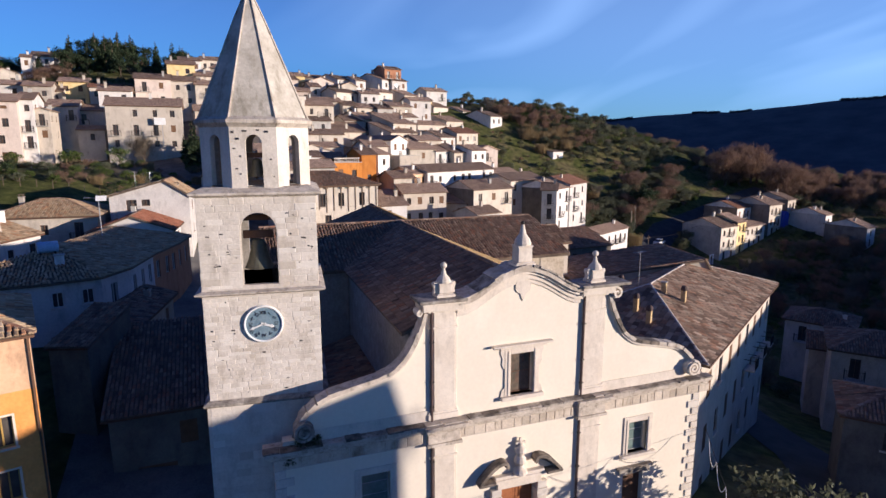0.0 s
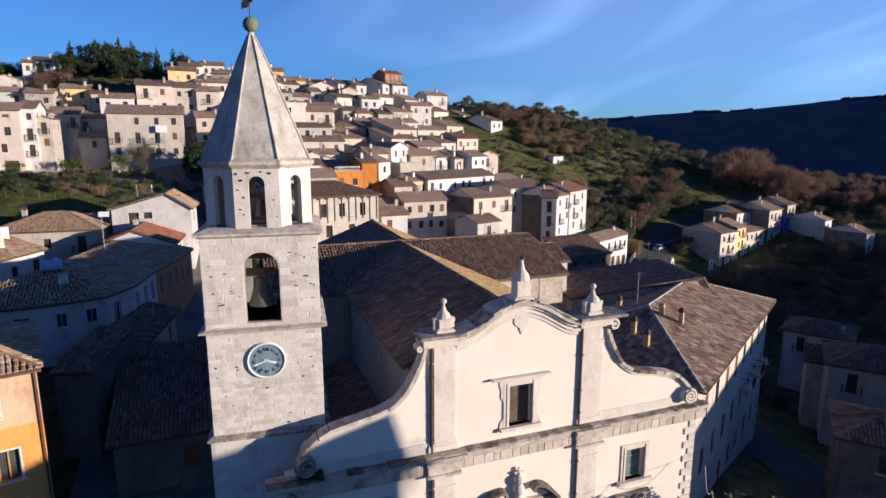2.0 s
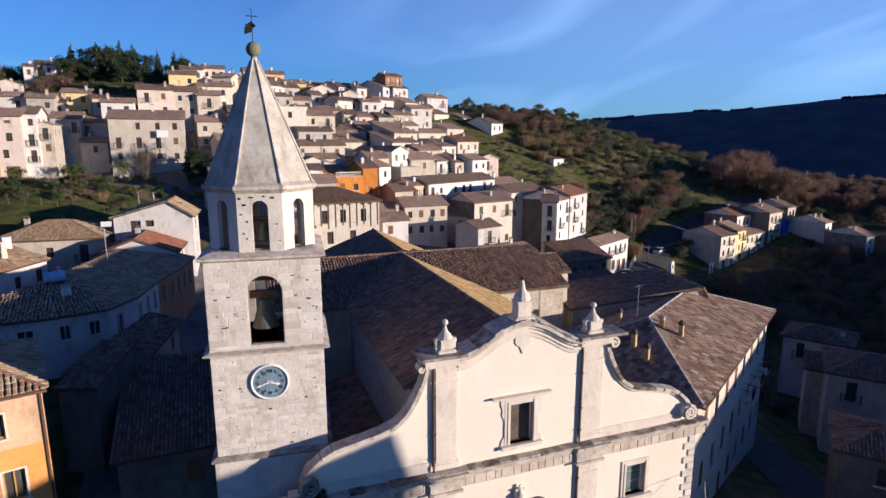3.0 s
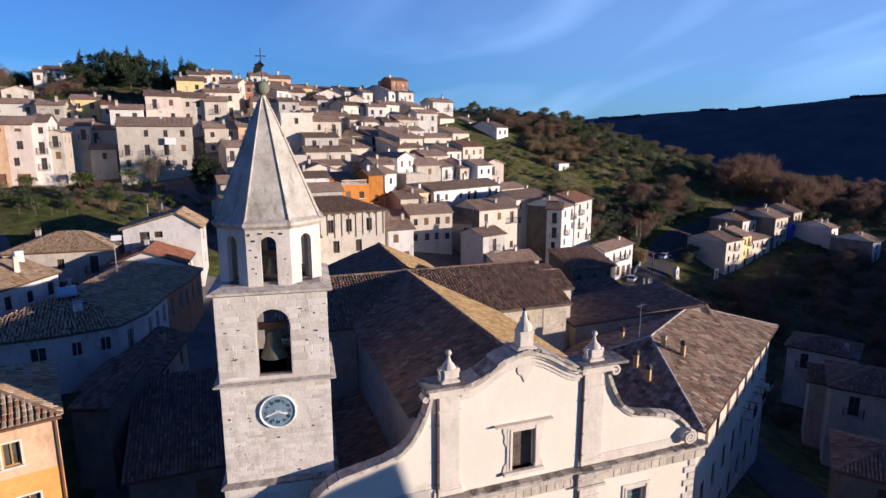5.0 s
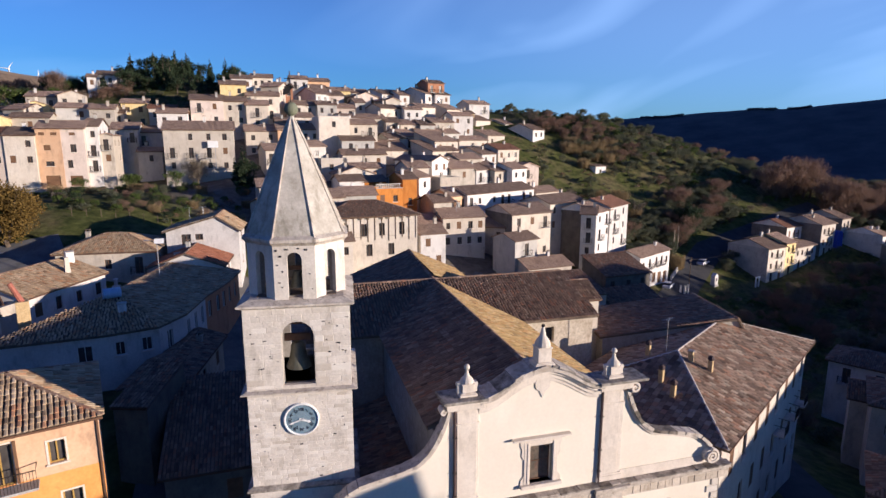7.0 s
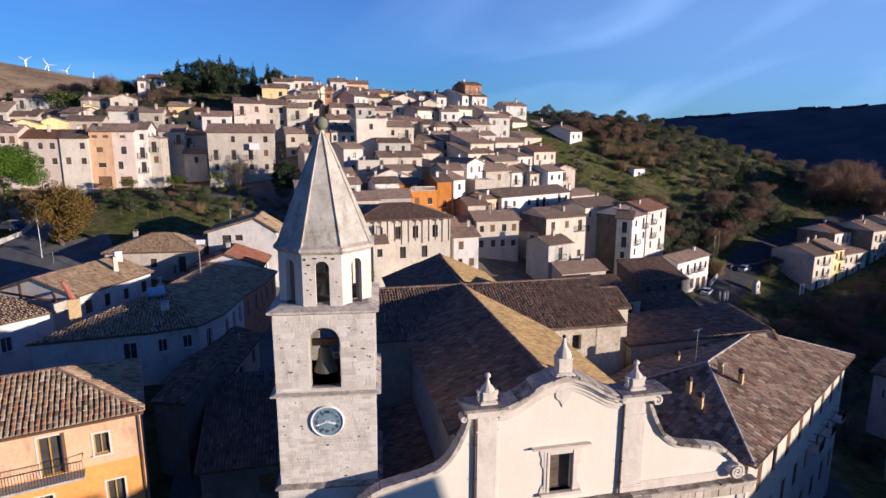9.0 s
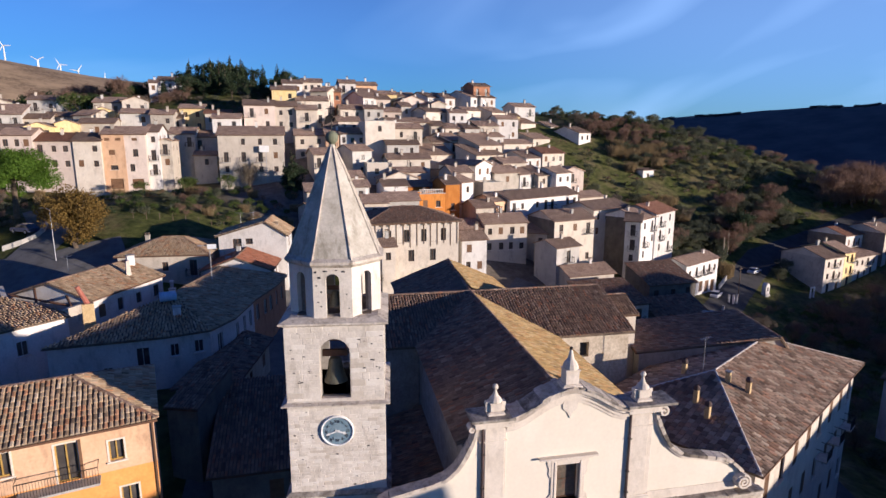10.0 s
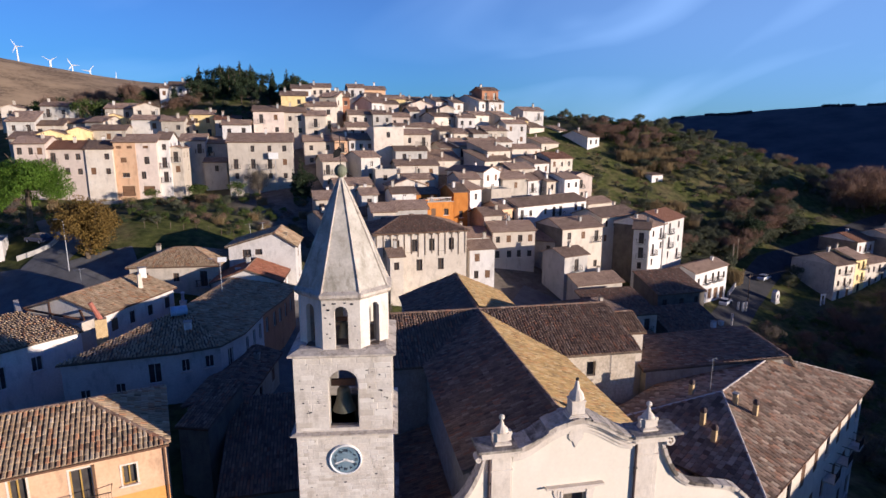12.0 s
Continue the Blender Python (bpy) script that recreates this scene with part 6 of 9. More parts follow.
# roofless court between the two old houses
ob = thing("ruined_court", -28.0, 61.0, 6.0, 0, "roofless court with pale plaster walls and fallen roof beams", "ruin")
for a, b, za, zb in (((-31.3, 60.9), (-33.2, 64.2), 6.2, 6.6), ((-25.4, 58.6), (-23.6, 60.2), 5.2, 5.5)):
    d = Vector((b[0] - a[0], b[1] - a[1], 0))
    n = Vector((-d.y, d.x, 0)).normalized() * 0.22
    bm = bmesh.new()
    lo = [Vector((a[0] + 28.0, a[1] - 61.0, 0)), Vector((b[0] + 28.0, b[1] - 61.0, 0))]
    v = [bm.verts.new(p + e * n + Vector((0, 0, z))) for p, zt in zip(lo, (za, zb)) for e in (-1, 1) for z in (0, zt)]
    for f in ((0, 1, 3, 2), (4, 6, 7, 5), (0, 4, 5, 1), (2, 3, 7, 6), (1, 5, 7, 3)):
        bm.faces.new([v[k] for k in f])
    bmesh.ops.recalc_face_normals(bm, faces=bm.faces)
    part("wall", bm, "wall_beige", ob)
for p, q in (((-3.0, 0.6, 6.2), (3.4, -1.2, 5.2)), ((-1.6, 2.2, 6.7), (0.2, -1.6, 5.3)), ((1.4, 1.6, 6.3), (3.2, -1.5, 5.3))):
    bm = bmesh.new()
    tube(bm, [p, q], 0.13, 5)
    part("beam", bm, "frame_brown", ob)
house(-6.9, 74.1, 86, 6.5, 8.5, 10.9, "x", "white", near=True, pitch=21, cols=2, rows=3, chim=1, tile="red")
house(-26.8, 79.2, -3, 11.5, 9.0, 12.4, "h", "stone", near=True, tile="ochre", pitch=20, cols=3, rows=1, chim=1)
house(-14.4, 81.5, -3, 9.2, 6.5, 14.3, "y", "white", near=True, tile="ochre", pitch=16, ridge=0.70, chim=1, side=1,
      openings=[(4.51, 14.62, 0.7, 0.9, "window"), (2.48, 12.50, 1.2, 1.4, "window"), (4.11, 13.10, 1.0, 0.8, "window")], label="whitewashed gabled house with small windows")
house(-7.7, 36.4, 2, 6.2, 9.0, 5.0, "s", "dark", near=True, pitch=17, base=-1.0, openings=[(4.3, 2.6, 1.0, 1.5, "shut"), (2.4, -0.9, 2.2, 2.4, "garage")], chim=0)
house(-7.9, 46.2, 80, 12.0, 4.5, 7.0, "x", "stone", near=True, pitch=18, cols=3, rows=2, chim=1)
house(6.5, 87.0, 6, 15.2, 11.0, 14.6, "h", "cream", near=True, pitch=18, chim=0, over=0.45,
      openings=[(u, 11.4, 0.9, 2.0, "door") for u in (3.5, 6.4, 9.3, 12.6)] + [(u, 8.2, 1.0, 1.9, "door") for u in (4.0, 7.2, 10.8)], label="old stone house with a timber loggia and hipped tile roof")

# ---- unseen houses behind the viewer, across the square and the lower street, placed for their shadows ----
house(39.7, 1.9, -125, 5.5, 10.0, 12.2, "y", "cream", base=-2.0, cols=2, rows=3, chim=0, pitch=17, ridge=0.05)
house(36.0, -2.9, -125, 52.0, 12.0, 12.2, "x", "beige", base=-2.0, cols=10, rows=4, chim=0, pitch=13)
# these two are made-up screens that keep low sun off the lower houses
house(108.0, 56.0, -125, 26.0, 10.0, 8.7, "x", "beige", base=-16.0, cols=6, rows=4, chim=0, pitch=15)
house(88.0, 26.5, -125, 36.0, 10.0, 8.6, "x", "beige", base=-12.0, cols=8, rows=4, chim=0, pitch=15)


# ---- houses packed between the others up the hill ----
def infill(n, seed):
    r = random.Random(seed)
    tries = 0
    while n and tries < 4000:
        tries += 1
        x, y = r.uniform(-4, 72), r.uniform(98, 186)
        if ((x - 22) / 44) ** 2 + ((y - 140) / 50) ** 2 > 1 or x > 66 - 0.1 * (y - 100):
            continue
        w, d, yaw = r.uniform(5, 8.5), r.uniform(6, 8), r.uniform(4, 34)
        c, s = math.cos(radians(yaw)), math.sin(radians(yaw))
        if any(built_up(x + u * c - v * s, y + u * s + v * c, -0.6) for u, v in ((0, 0), (w, 0), (w, d), (0, d), (w / 2, d / 2), (w / 2, 0), (w, d / 2), (0, d / 2), (w / 2, d))):
            continue
        house(x, y, yaw, w, d, ground_z(x + w * c / 2, y + w * s / 2) + r.uniform(4.6, 6.2), r.choice("xxxsy"), r.choice(("cream", "stone", "beige", "white", "grey", "pink")), cols=r.choice((1, 2, 2)), rows=2, group="houses on the hill")
        n -= 1

# ---- houses up the hill ----
house(-60.5, 124.0, 3, 5.4, 8, 28.1, "x", "pink", cols=3, rows=2, group="houses on the hill")
house(-55.6, 125.0, 3, 7.2, 9, 27.0, "x", "pink", cols=3, rows=2, tile="red", group="houses on the hill")
house(-48.3, 125.0, 3, 4.9, 9, 27.0, "x", "cream", cols=2, rows=2, group="houses on the hill")
house(-43.4, 126.0, 3, 4.1, 9, 28.3, "x", "peach", openings=[(1.0, 27.0, 1.0, 0.55, "shut"), (3.0, 27.0, 1.0, 0.55, "shut"), (1.7, 24.2, 1.1, 1.0, "shut"), (1.9, 21.2, 1.4, 0.9, "window"), (2.1, 17.3, 2.4, 2.1, "garage")], group="houses on the hill")
house(-39.4, 126.3, 3, 4.0, 9, 28.3, "x", "pink", openings=[(2.0, 27.0, 1.0, 0.55, "shut"), (2.0, 23.8, 1.0, 1.5, "window"), (1.2, 20.8, 0.9, 1.5, "window"), (2.0, 17.3, 2.2, 2.0, "garage")], group="houses on the hill")
house(-35.7, 128.0, 3, 2.4, 9, 28.8, "x", "white", cols=1, rows=3, group="houses on the hill")
house(-33.5, 129.0, 3, 2.4, 8, 27.0, "y", "beige", cols=1, rows=2, group="houses on the hill")
house(-34.3, 140.8, 3, 5.4, 9, 28.4, "x", "grey", cols=2, rows=2, group="houses on the hill")
house(-29.5, 143.9, 3, 5.0, 9, 27.7, "x", "beige", cols=2, rows=2, group="houses on the hill")
house(-28.7, 138.1, 3, 4.8, 5, 23.6, "x", "grey", cols=1, rows=1, group="houses on the hill")
house(-22.2, 131.0, 3, 13.7, 11, 28.2, "x", "cream", cols=4, rows=3, group="houses on the hill")
house(-6.6, 144.0, 5, 7.3, 9, 28.1, "x", "beige", cols=2, rows=3, group="houses on the hill")
house(0.7, 143.0, 5, 3.6, 9, 28.4, "x", "peach", cols=1, rows=3, group="houses on the hill")
house(4.2, 143.0, 5, 6.0, 9, 28.5, "x", "white", cols=3, rows=3, group="houses on the hill")
house(0.5, 148.0, 5, 3.2, 6, 30.4, "x", "beige", cols=1, rows=1, group="houses on the hill")
house(10.1, 140.0, 8, 7.4, 8, 31.2, "f", "cream", cols=1, rows=1, group="houses on the hill")
house(17.6, 143.0, 8, 7.1, 8, 29.8, "x", "beige", cols=2, rows=2, group="houses on the hill")
house(15.0, 137.0, 5, 7.8, 6, 26.0, "x", "grey", cols=2, rows=1, group="houses on the hill")
house(9.5, 128.0, 3, 4.8, 6, 21.8, "f", "cream", cols=1, rows=1, group="houses on the hill")
house(14.5, 131.0, 4, 10.0, 7, 22.8, "x", "cream", cols=3, rows=1, group="houses on the hill")
house(15.6, 125.0, 4, 6.8, 6, 20.1, "x", "cream", cols=2, rows=1, group="houses on the hill")
house(5.5, 108.0, 8, 3.1, 6, 18.6, "x", "grey", cols=1, rows=1, group="houses on the hill")
house(11.6, 111.0, 8, 4.9, 6, 18.4, "x", "white", cols=1, rows=1, group="houses on the hill")
house(16.4, 112.0, 8, 4.6, 6, 18.1, "x", "orange", cols=2, rows=1, group="houses on the hill")
house(17.4, 103.0, 10, 5.2, 5, 17.1, "f", "orange", cols=2, rows=2, group="houses on the hill")
house(23.4, 108.0, 12, 3.0, 7, 18.8, "x", "orange", cols=1, rows=3, group="houses on the hill")
house(27.8, 113.0, 40, 4.0, 8, 18.7, "x", "white", cols=1, rows=3, group="houses on the hill")
house(6.9, 97.0, 5, 4.0, 7, 16.7, "x", "beige", cols=1, rows=1, group="houses on the hill")
house(10.9, 98.0, 5, 5.8, 7, 16.9, "x", "grey", cols=1, rows=1, group="houses on the hill")
house(33.7, 125.0, 38, 6.1, 11, 21.5, "y", "white", cols=2, rows=2, group="houses on the hill")
house(27.5, 121.0, 10, 4.7, 8, 20.2, "x", "beige", cols=0, rows=0, group="houses on the hill")
house(36.5, 135.0, 35, 10.5, 7, 23.4, "s", "beige", cols=2, rows=2, group="houses on the hill")
house(38.4, 140.0, 35, 9.4, 7, 25.7, "s", "cream", cols=2, rows=1, group="houses on the hill")
house(33.7, 118.0, 8, 4.7, 5, 17.9, "f", "beige", cols=0, rows=0, group="houses on the hill")
house(34.0, 111.0, 22, 4.3, 7, 14.9, "x", "peach", cols=2, rows=2, group="houses on the hill")
house(37.7, 111.5, 26, 21.4, 8, 15.1, "x", "white", cols=9, rows=2, group="houses on the hill")
house(28.8, 105.0, 10, 4.3, 7, 14.4, "x", "stone", cols=1, rows=1, group="houses on the hill")
house(29.5, 101.0, 3, 8.5, 8, 11.9, "x", "beige", cols=4, rows=2, group="houses on the hill")
house(38.8, 104.0, -30, 5.5, 9, 9.5, "x", "stone", cols=1, rows=2, group="houses on the hill")
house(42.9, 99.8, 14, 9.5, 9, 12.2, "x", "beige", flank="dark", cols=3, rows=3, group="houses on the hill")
house(40.3, 92.0, 20, 5.5, 6, 8.6, "x", "grey", cols=1, rows=1, group="houses on the hill")
house(53.8, 106.0, 26, 11.8, 8, 13.3, "x", "cream", cols=4, rows=2, group="houses on the hill")
house(58.2, 101.0, -32, 2.9, 7, 11.7, "x", "grey", cols=1, rows=3, group="houses on the hill")
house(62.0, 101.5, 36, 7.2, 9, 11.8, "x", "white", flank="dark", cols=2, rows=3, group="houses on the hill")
house(67.3, 105.0, 36, 10.0, 9, 12.3, "x", "white", cols=2, rows=3, tile="red", group="houses on the hill")
house(72.2, 100.5, 28, 13.6, 6.0, 2.1, "x", "white", over=0.3, chim=1, side=0, group="houses on the hill", label="white two-storey house with an arcade and a balcony",
      openings=[(1.6, -0.6, 0.9, 1.3, "window"), (4.4, -0.8, 0.9, 1.9, "balcony"), (7.4, -0.8, 0.9, 1.9, "balcony"), (9.8, -0.8, 0.9, 1.9, "balcony"), (12.2, -0.6, 0.9, 1.4, "window"),
                (2.2, -3.6, 1.0, 1.2, "window"), (6.6, -4.4, 1.5, 2.2, "garage"), (9.2, -5.0, 1.7, 2.6, "garage"), (11.8, -5.2, 1.7, 2.6, "garage")])
house(36.8, 76.0, 8, 8.6, 8, 2.9, "h", "stone", cols=1, rows=1, group="houses on the hill")
house(22.5, 89.8, 5, 4.4, 6, 11.0, "x", "white", cols=2, rows=2, group="houses on the hill")
house(8.6, 84.0, 5, 2.1, 5, 11.5, "x", "cream", cols=1, rows=2, group="houses on the hill")
house(-19.2, 152.0, 4, 7.5, 9, 35.5, "x", "pink", cols=2, rows=2, group="houses on the hill")
house(-11.8, 153.0, 4, 5.3, 9, 35.3, "x", "beige", cols=2, rows=2, group="houses on the hill")
house(-6.5, 152.0, 4, 5.2, 8, 34.5, "x", "beige", cols=1, rows=2, group="houses on the hill")
house(-12.9, 160.0, 4, 6.3, 8, 39.9, "x", "yellow", cols=2, rows=1, group="houses on the hill")
house(-6.6, 158.0, 4, 8.1, 8, 37.1, "x", "cream", cols=2, rows=2, group="houses on the hill")
house(-11.1, 176.0, 4, 5.5, 8, 42.9, "x", "white", cols=2, rows=1, group="houses on the hill")
house(-5.7, 178.0, 4, 5.8, 8, 43.5, "x", "cream", cols=3, rows=1, group="houses on the hill")
house(1.6, 168.0, 6, 3.7, 8, 40.1, "x", "brown", cols=2, rows=2, group="houses on the hill")
house(-3.1, 165.0, -20, 4.9, 8, 39.9, "x", "beige", cols=1, rows=1, group="houses on the hill")
house(5.3, 186.0, 4, 5.1, 8, 44.1, "x", "white", cols=2, rows=1, group="houses on the hill")
house(10.5, 188.0, 4, 6.7, 8, 43.7, "x", "peach", cols=2, rows=1, group="houses on the hill")
house(11.6, 170.0, 30, 4.4, 10, 38.8, "x", "white", cols=2, rows=2, group="houses on the hill")
house(16.6, 182.0, 5, 6.4, 8, 40.6, "x", "yellow", cols=3, rows=1, group="houses on the hill")
house(23.0, 183.0, 5, 5.5, 8, 40.2, "x", "beige", cols=2, rows=1, group="houses on the hill")
house(16.3, 165.0, 5, 5.7, 8, 34.7, "x", "pink", cols=2, rows=1, group="houses on the hill")
house(22.4, 168.0, 8, 2.9, 8, 36.4, "x", "grey", cols=1, rows=1, group="houses on the hill")
house(4.8, 160.0, 6, 6.2, 8, 35.1, "x", "cream", cols=2, rows=1, group="houses on the hill")
house(31.9, 178.0, 32, 4.8, 10, 39.7, "x", "white", cols=2, rows=2, group="houses on the hill")
house(35.1, 178.0, 30, 3.5, 8, 38.0, "x", "white", cols=1, rows=2, group="houses on the hill")
house(37.2, 177.0, 20, 3.5, 9, 39.4, "x", "white", cols=1, rows=3, group="houses on the hill")
house(45.0, 176.0, 34, 4.0, 12, 39.9, "x", "white", cols=1, rows=2, group="houses on the hill")
house(46.4, 178.0, 15, 5.9, 7, 43.3, "x", "brown", cols=2, rows=1, group="houses on the hill")
house(48.5, 177.0, 20, 5.6, 7, 39.8, "x", "white", cols=2, rows=2, group="houses on the hill")
house(50.3, 170.0, 32, 6.0, 11, 35.0, "x", "cream", cols=2, rows=3, group="houses on the hill")
house(23.4, 156.0, 10, 5.9, 8, 31.6, "x", "stone", cols=1, rows=1, group="houses on the hill")
house(28.9, 155.0, 10, 4.1, 8, 30.7, "x", "beige", cols=1, rows=1, group="houses on the hill")
house(32.6, 154.0, 12, 5.9, 8, 30.1, "x", "beige", cols=2, rows=1, group="houses on the hill")
house(38.1, 154.0, 12, 4.3, 8, 30.0, "x", "grey", cols=1, rows=1, group="houses on the hill")
house(42.1, 156.0, 16, 7.0, 8, 30.8, "x", "stone", cols=2, rows=1, group="houses on the hill")
house(32.6, 147.0, 32, 5.0, 11, 26.9, "x", "white", cols=2, rows=2, group="houses on the hill")
house(27.6, 146.0, 14, 5.2, 8, 26.4, "x", "grey", cols=0, rows=0, group="houses on the hill")
house(23.6, 138.0, 10, 7.9, 7, 23.5, "s", "beige", cols=1, rows=1, group="houses on the hill")
house(37.1, 151.0, 14, 12.3, 7, 27.8, "x", "grey", cols=4, rows=1, group="houses on the hill")
house(48.9, 153.0, 22, 10.3, 7, 25.9, "x", "cream", cols=3, rows=1, group="houses on the hill")
house(60.3, 179.0, 12, 7.6, 8, 37.2, "x", "white", cols=2, rows=1, group="houses on the hill")
house(60.2, 172.0, 30, 7.0, 11, 31.9, "x", "cream", cols=2, rows=1, group="houses on the hill")
house(54.9, 174.0, 10, 5.9, 6, 34.0, "x", "yellow", cols=1, rows=1, group="houses on the hill")
house(71.6, 176.0, 34, 7.8, 10, 30.9, "x", "white", cols=2, rows=2, group="houses on the hill")
house(65.4, 176.0, 10, 6.8, 7, 29.8, "x", "beige", cols=2, rows=1, group="houses on the hill")
house(59.9, 160.0, 34, 8.6, 10, 27.2, "x", "cream", cols=2, rows=2, group="houses on the hill")
house(76.4, 165.0, 30, 6.1, 11, 29.0, "x", "white", cols=2, rows=2, group="houses on the hill")
house(51.3, 141.0, 32, 6.2, 10, 22.4, "x", "white", cols=2, rows=2, group="houses on the hill")
house(56.9, 144.0, 20, 7.6, 9, 23.5, "x", "cream", cols=3, rows=3, tile="red", group="houses on the hill")
house(46.0, 130.0, 30, 6.9, 8, 19.0, "x", "white", cols=2, rows=1, group="houses on the hill")
house(51.1, 131.0, 25, 3.5, 6, 18.6, "s", "beige", cols=1, rows=1, group="houses on the hill")
house(55.7, 131.0, 30, 5.9, 8, 19.1, "x", "white", cols=2, rows=2, group="houses on the hill")
house(43.0, 134.0, 20, 7.1, 8, 21.5, "x", "stone", cols=1, rows=1, group="houses on the hill")
house(39.1, 128.0, 18, 7.3, 7, 19.5, "s", "stone", cols=1, rows=1, group="houses on the hill")
house(-35.6, 158.0, 3, 5.8, 7, 34.8, "x", "yellow", cols=2, rows=2, group="houses on the hill")
house(-36.6, 154.0, 3, 2.4, 6, 32.3, "s", "beige", cols=1, rows=1, group="houses on the hill")
house(-29.0, 155.0, 3, 6.1, 6, 33.5, "x", "cream", cols=2, rows=1, tile="red", group="houses on the hill")
house(-25.7, 146.0, 4, 6.3, 7, 32.1, "x", "white", cols=2, rows=1, group="houses on the hill")
house(-47.7, 152.0, 3, 6.7, 7, 33.3, "x", "grey", cols=2, rows=2, group="houses on the hill")
house(-40.4, 150.0, 3, 5.1, 7, 33.0, "x", "stone", cols=2, rows=1, group="houses on the hill")
house(-50.4, 163.0, 18, 6.2, 9, 36.7, "y", "cream", cols=2, rows=1, group="houses on the hill")
house(-57.9, 165.0, 3, 6.9, 9, 36.4, "x", "stone", cols=2, rows=1, group="houses on the hill")
house(-55.2, 155.0, 12, 5.2, 8, 33.9, "y", "yellow", cols=2, rows=2, group="houses on the hill")
house(-58.0, 152.0, -20, 4.9, 8, 32.7, "x", "stone", cols=1, rows=1, group="houses on the hill")
house(-68.6, 170.0, 10, 5.9, 8, 36.8, "y", "white", cols=1, rows=2, group="houses on the hill")
house(-65.4, 172.0, 10, 3.3, 7, 36.1, "x", "white", cols=1, rows=1, group="houses on the hill")
house(-75.3, 170.0, 4, 6.9, 8, 37.1, "x", "grey", cols=2, rows=2, group="houses on the hill")
house(-58.1, 142.0, 14, 4.6, 8, 30.6, "y", "yellow", cols=2, rows=1, group="houses on the hill")
house(-54.7, 146.0, 4, 7.3, 7, 30.8, "x", "stone", cols=1, rows=1, group="houses on the hill")
house(-62.4, 138.0, 12, 5.2, 8, 29.9, "y", "yellow", cols=2, rows=1, group="houses on the hill")
house(-67.0, 136.0, 4, 5.8, 8, 29.0, "x", "stone", cols=2, rows=1, group="houses on the hill")
house(-74.0, 150.0, 8, 5.6, 7, 32.8, "s", "grey", cols=2, rows=1, group="houses on the hill")
house(-75.9, 158.0, 12, 4.1, 8, 34.2, "y", "cream", cols=1, rows=1, group="houses on the hill")
house(-83.7, 168.0, 10, 4.3, 8, 36.6, "y", "cream", cols=1, rows=1, group="houses on the hill")
house(-69.7, 152.0, 4, 6.5, 7, 31.9, "x", "beige", cols=2, rows=1, group="houses on the hill")
house(-65.9, 156.0, 4, 6.2, 7, 32.5, "x", "grey", cols=2, rows=1, group="houses on the hill")
house(-48.3, 190.0, 8, 6.3, 9, 44.2, "x", "white", cols=3, rows=2, group="houses on the hill")
house(-50.1, 187.0, 8, 2.3, 6, 43.3, "x", "white", cols=1, rows=1, group="houses on the hill")
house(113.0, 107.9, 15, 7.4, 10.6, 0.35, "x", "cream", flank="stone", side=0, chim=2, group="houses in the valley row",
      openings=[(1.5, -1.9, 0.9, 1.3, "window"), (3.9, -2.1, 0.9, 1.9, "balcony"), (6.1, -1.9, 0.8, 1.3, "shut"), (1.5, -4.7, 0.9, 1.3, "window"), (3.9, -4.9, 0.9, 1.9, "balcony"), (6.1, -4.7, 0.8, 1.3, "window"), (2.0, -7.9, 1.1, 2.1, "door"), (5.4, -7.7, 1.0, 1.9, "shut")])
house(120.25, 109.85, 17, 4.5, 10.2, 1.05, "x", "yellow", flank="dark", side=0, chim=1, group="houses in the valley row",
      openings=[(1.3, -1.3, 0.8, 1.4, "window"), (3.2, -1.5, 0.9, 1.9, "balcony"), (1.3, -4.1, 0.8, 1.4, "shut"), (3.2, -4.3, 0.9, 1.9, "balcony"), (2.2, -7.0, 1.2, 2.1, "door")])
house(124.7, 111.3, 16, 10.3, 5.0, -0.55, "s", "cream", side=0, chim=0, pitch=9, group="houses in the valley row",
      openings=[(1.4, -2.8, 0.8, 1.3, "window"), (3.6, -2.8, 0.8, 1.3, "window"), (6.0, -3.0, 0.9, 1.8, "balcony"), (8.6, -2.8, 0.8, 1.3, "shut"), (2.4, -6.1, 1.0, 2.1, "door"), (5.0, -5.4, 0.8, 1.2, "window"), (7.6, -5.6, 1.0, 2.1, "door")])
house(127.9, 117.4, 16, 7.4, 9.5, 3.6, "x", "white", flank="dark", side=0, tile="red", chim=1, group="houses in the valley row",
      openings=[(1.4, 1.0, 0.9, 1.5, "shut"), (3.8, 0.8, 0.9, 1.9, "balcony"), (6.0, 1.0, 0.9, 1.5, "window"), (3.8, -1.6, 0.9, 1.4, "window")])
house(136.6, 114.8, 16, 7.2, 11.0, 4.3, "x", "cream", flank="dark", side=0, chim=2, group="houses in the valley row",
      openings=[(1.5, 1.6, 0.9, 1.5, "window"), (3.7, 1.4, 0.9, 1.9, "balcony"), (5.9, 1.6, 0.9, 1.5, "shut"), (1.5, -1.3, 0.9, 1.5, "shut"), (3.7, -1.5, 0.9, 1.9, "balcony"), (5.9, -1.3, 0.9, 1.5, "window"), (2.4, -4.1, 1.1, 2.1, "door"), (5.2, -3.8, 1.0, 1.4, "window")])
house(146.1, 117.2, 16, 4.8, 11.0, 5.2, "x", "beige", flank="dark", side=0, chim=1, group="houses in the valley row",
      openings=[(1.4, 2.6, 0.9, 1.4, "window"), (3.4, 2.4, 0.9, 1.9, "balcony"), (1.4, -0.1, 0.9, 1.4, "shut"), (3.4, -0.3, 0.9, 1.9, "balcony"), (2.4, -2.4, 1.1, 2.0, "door")])
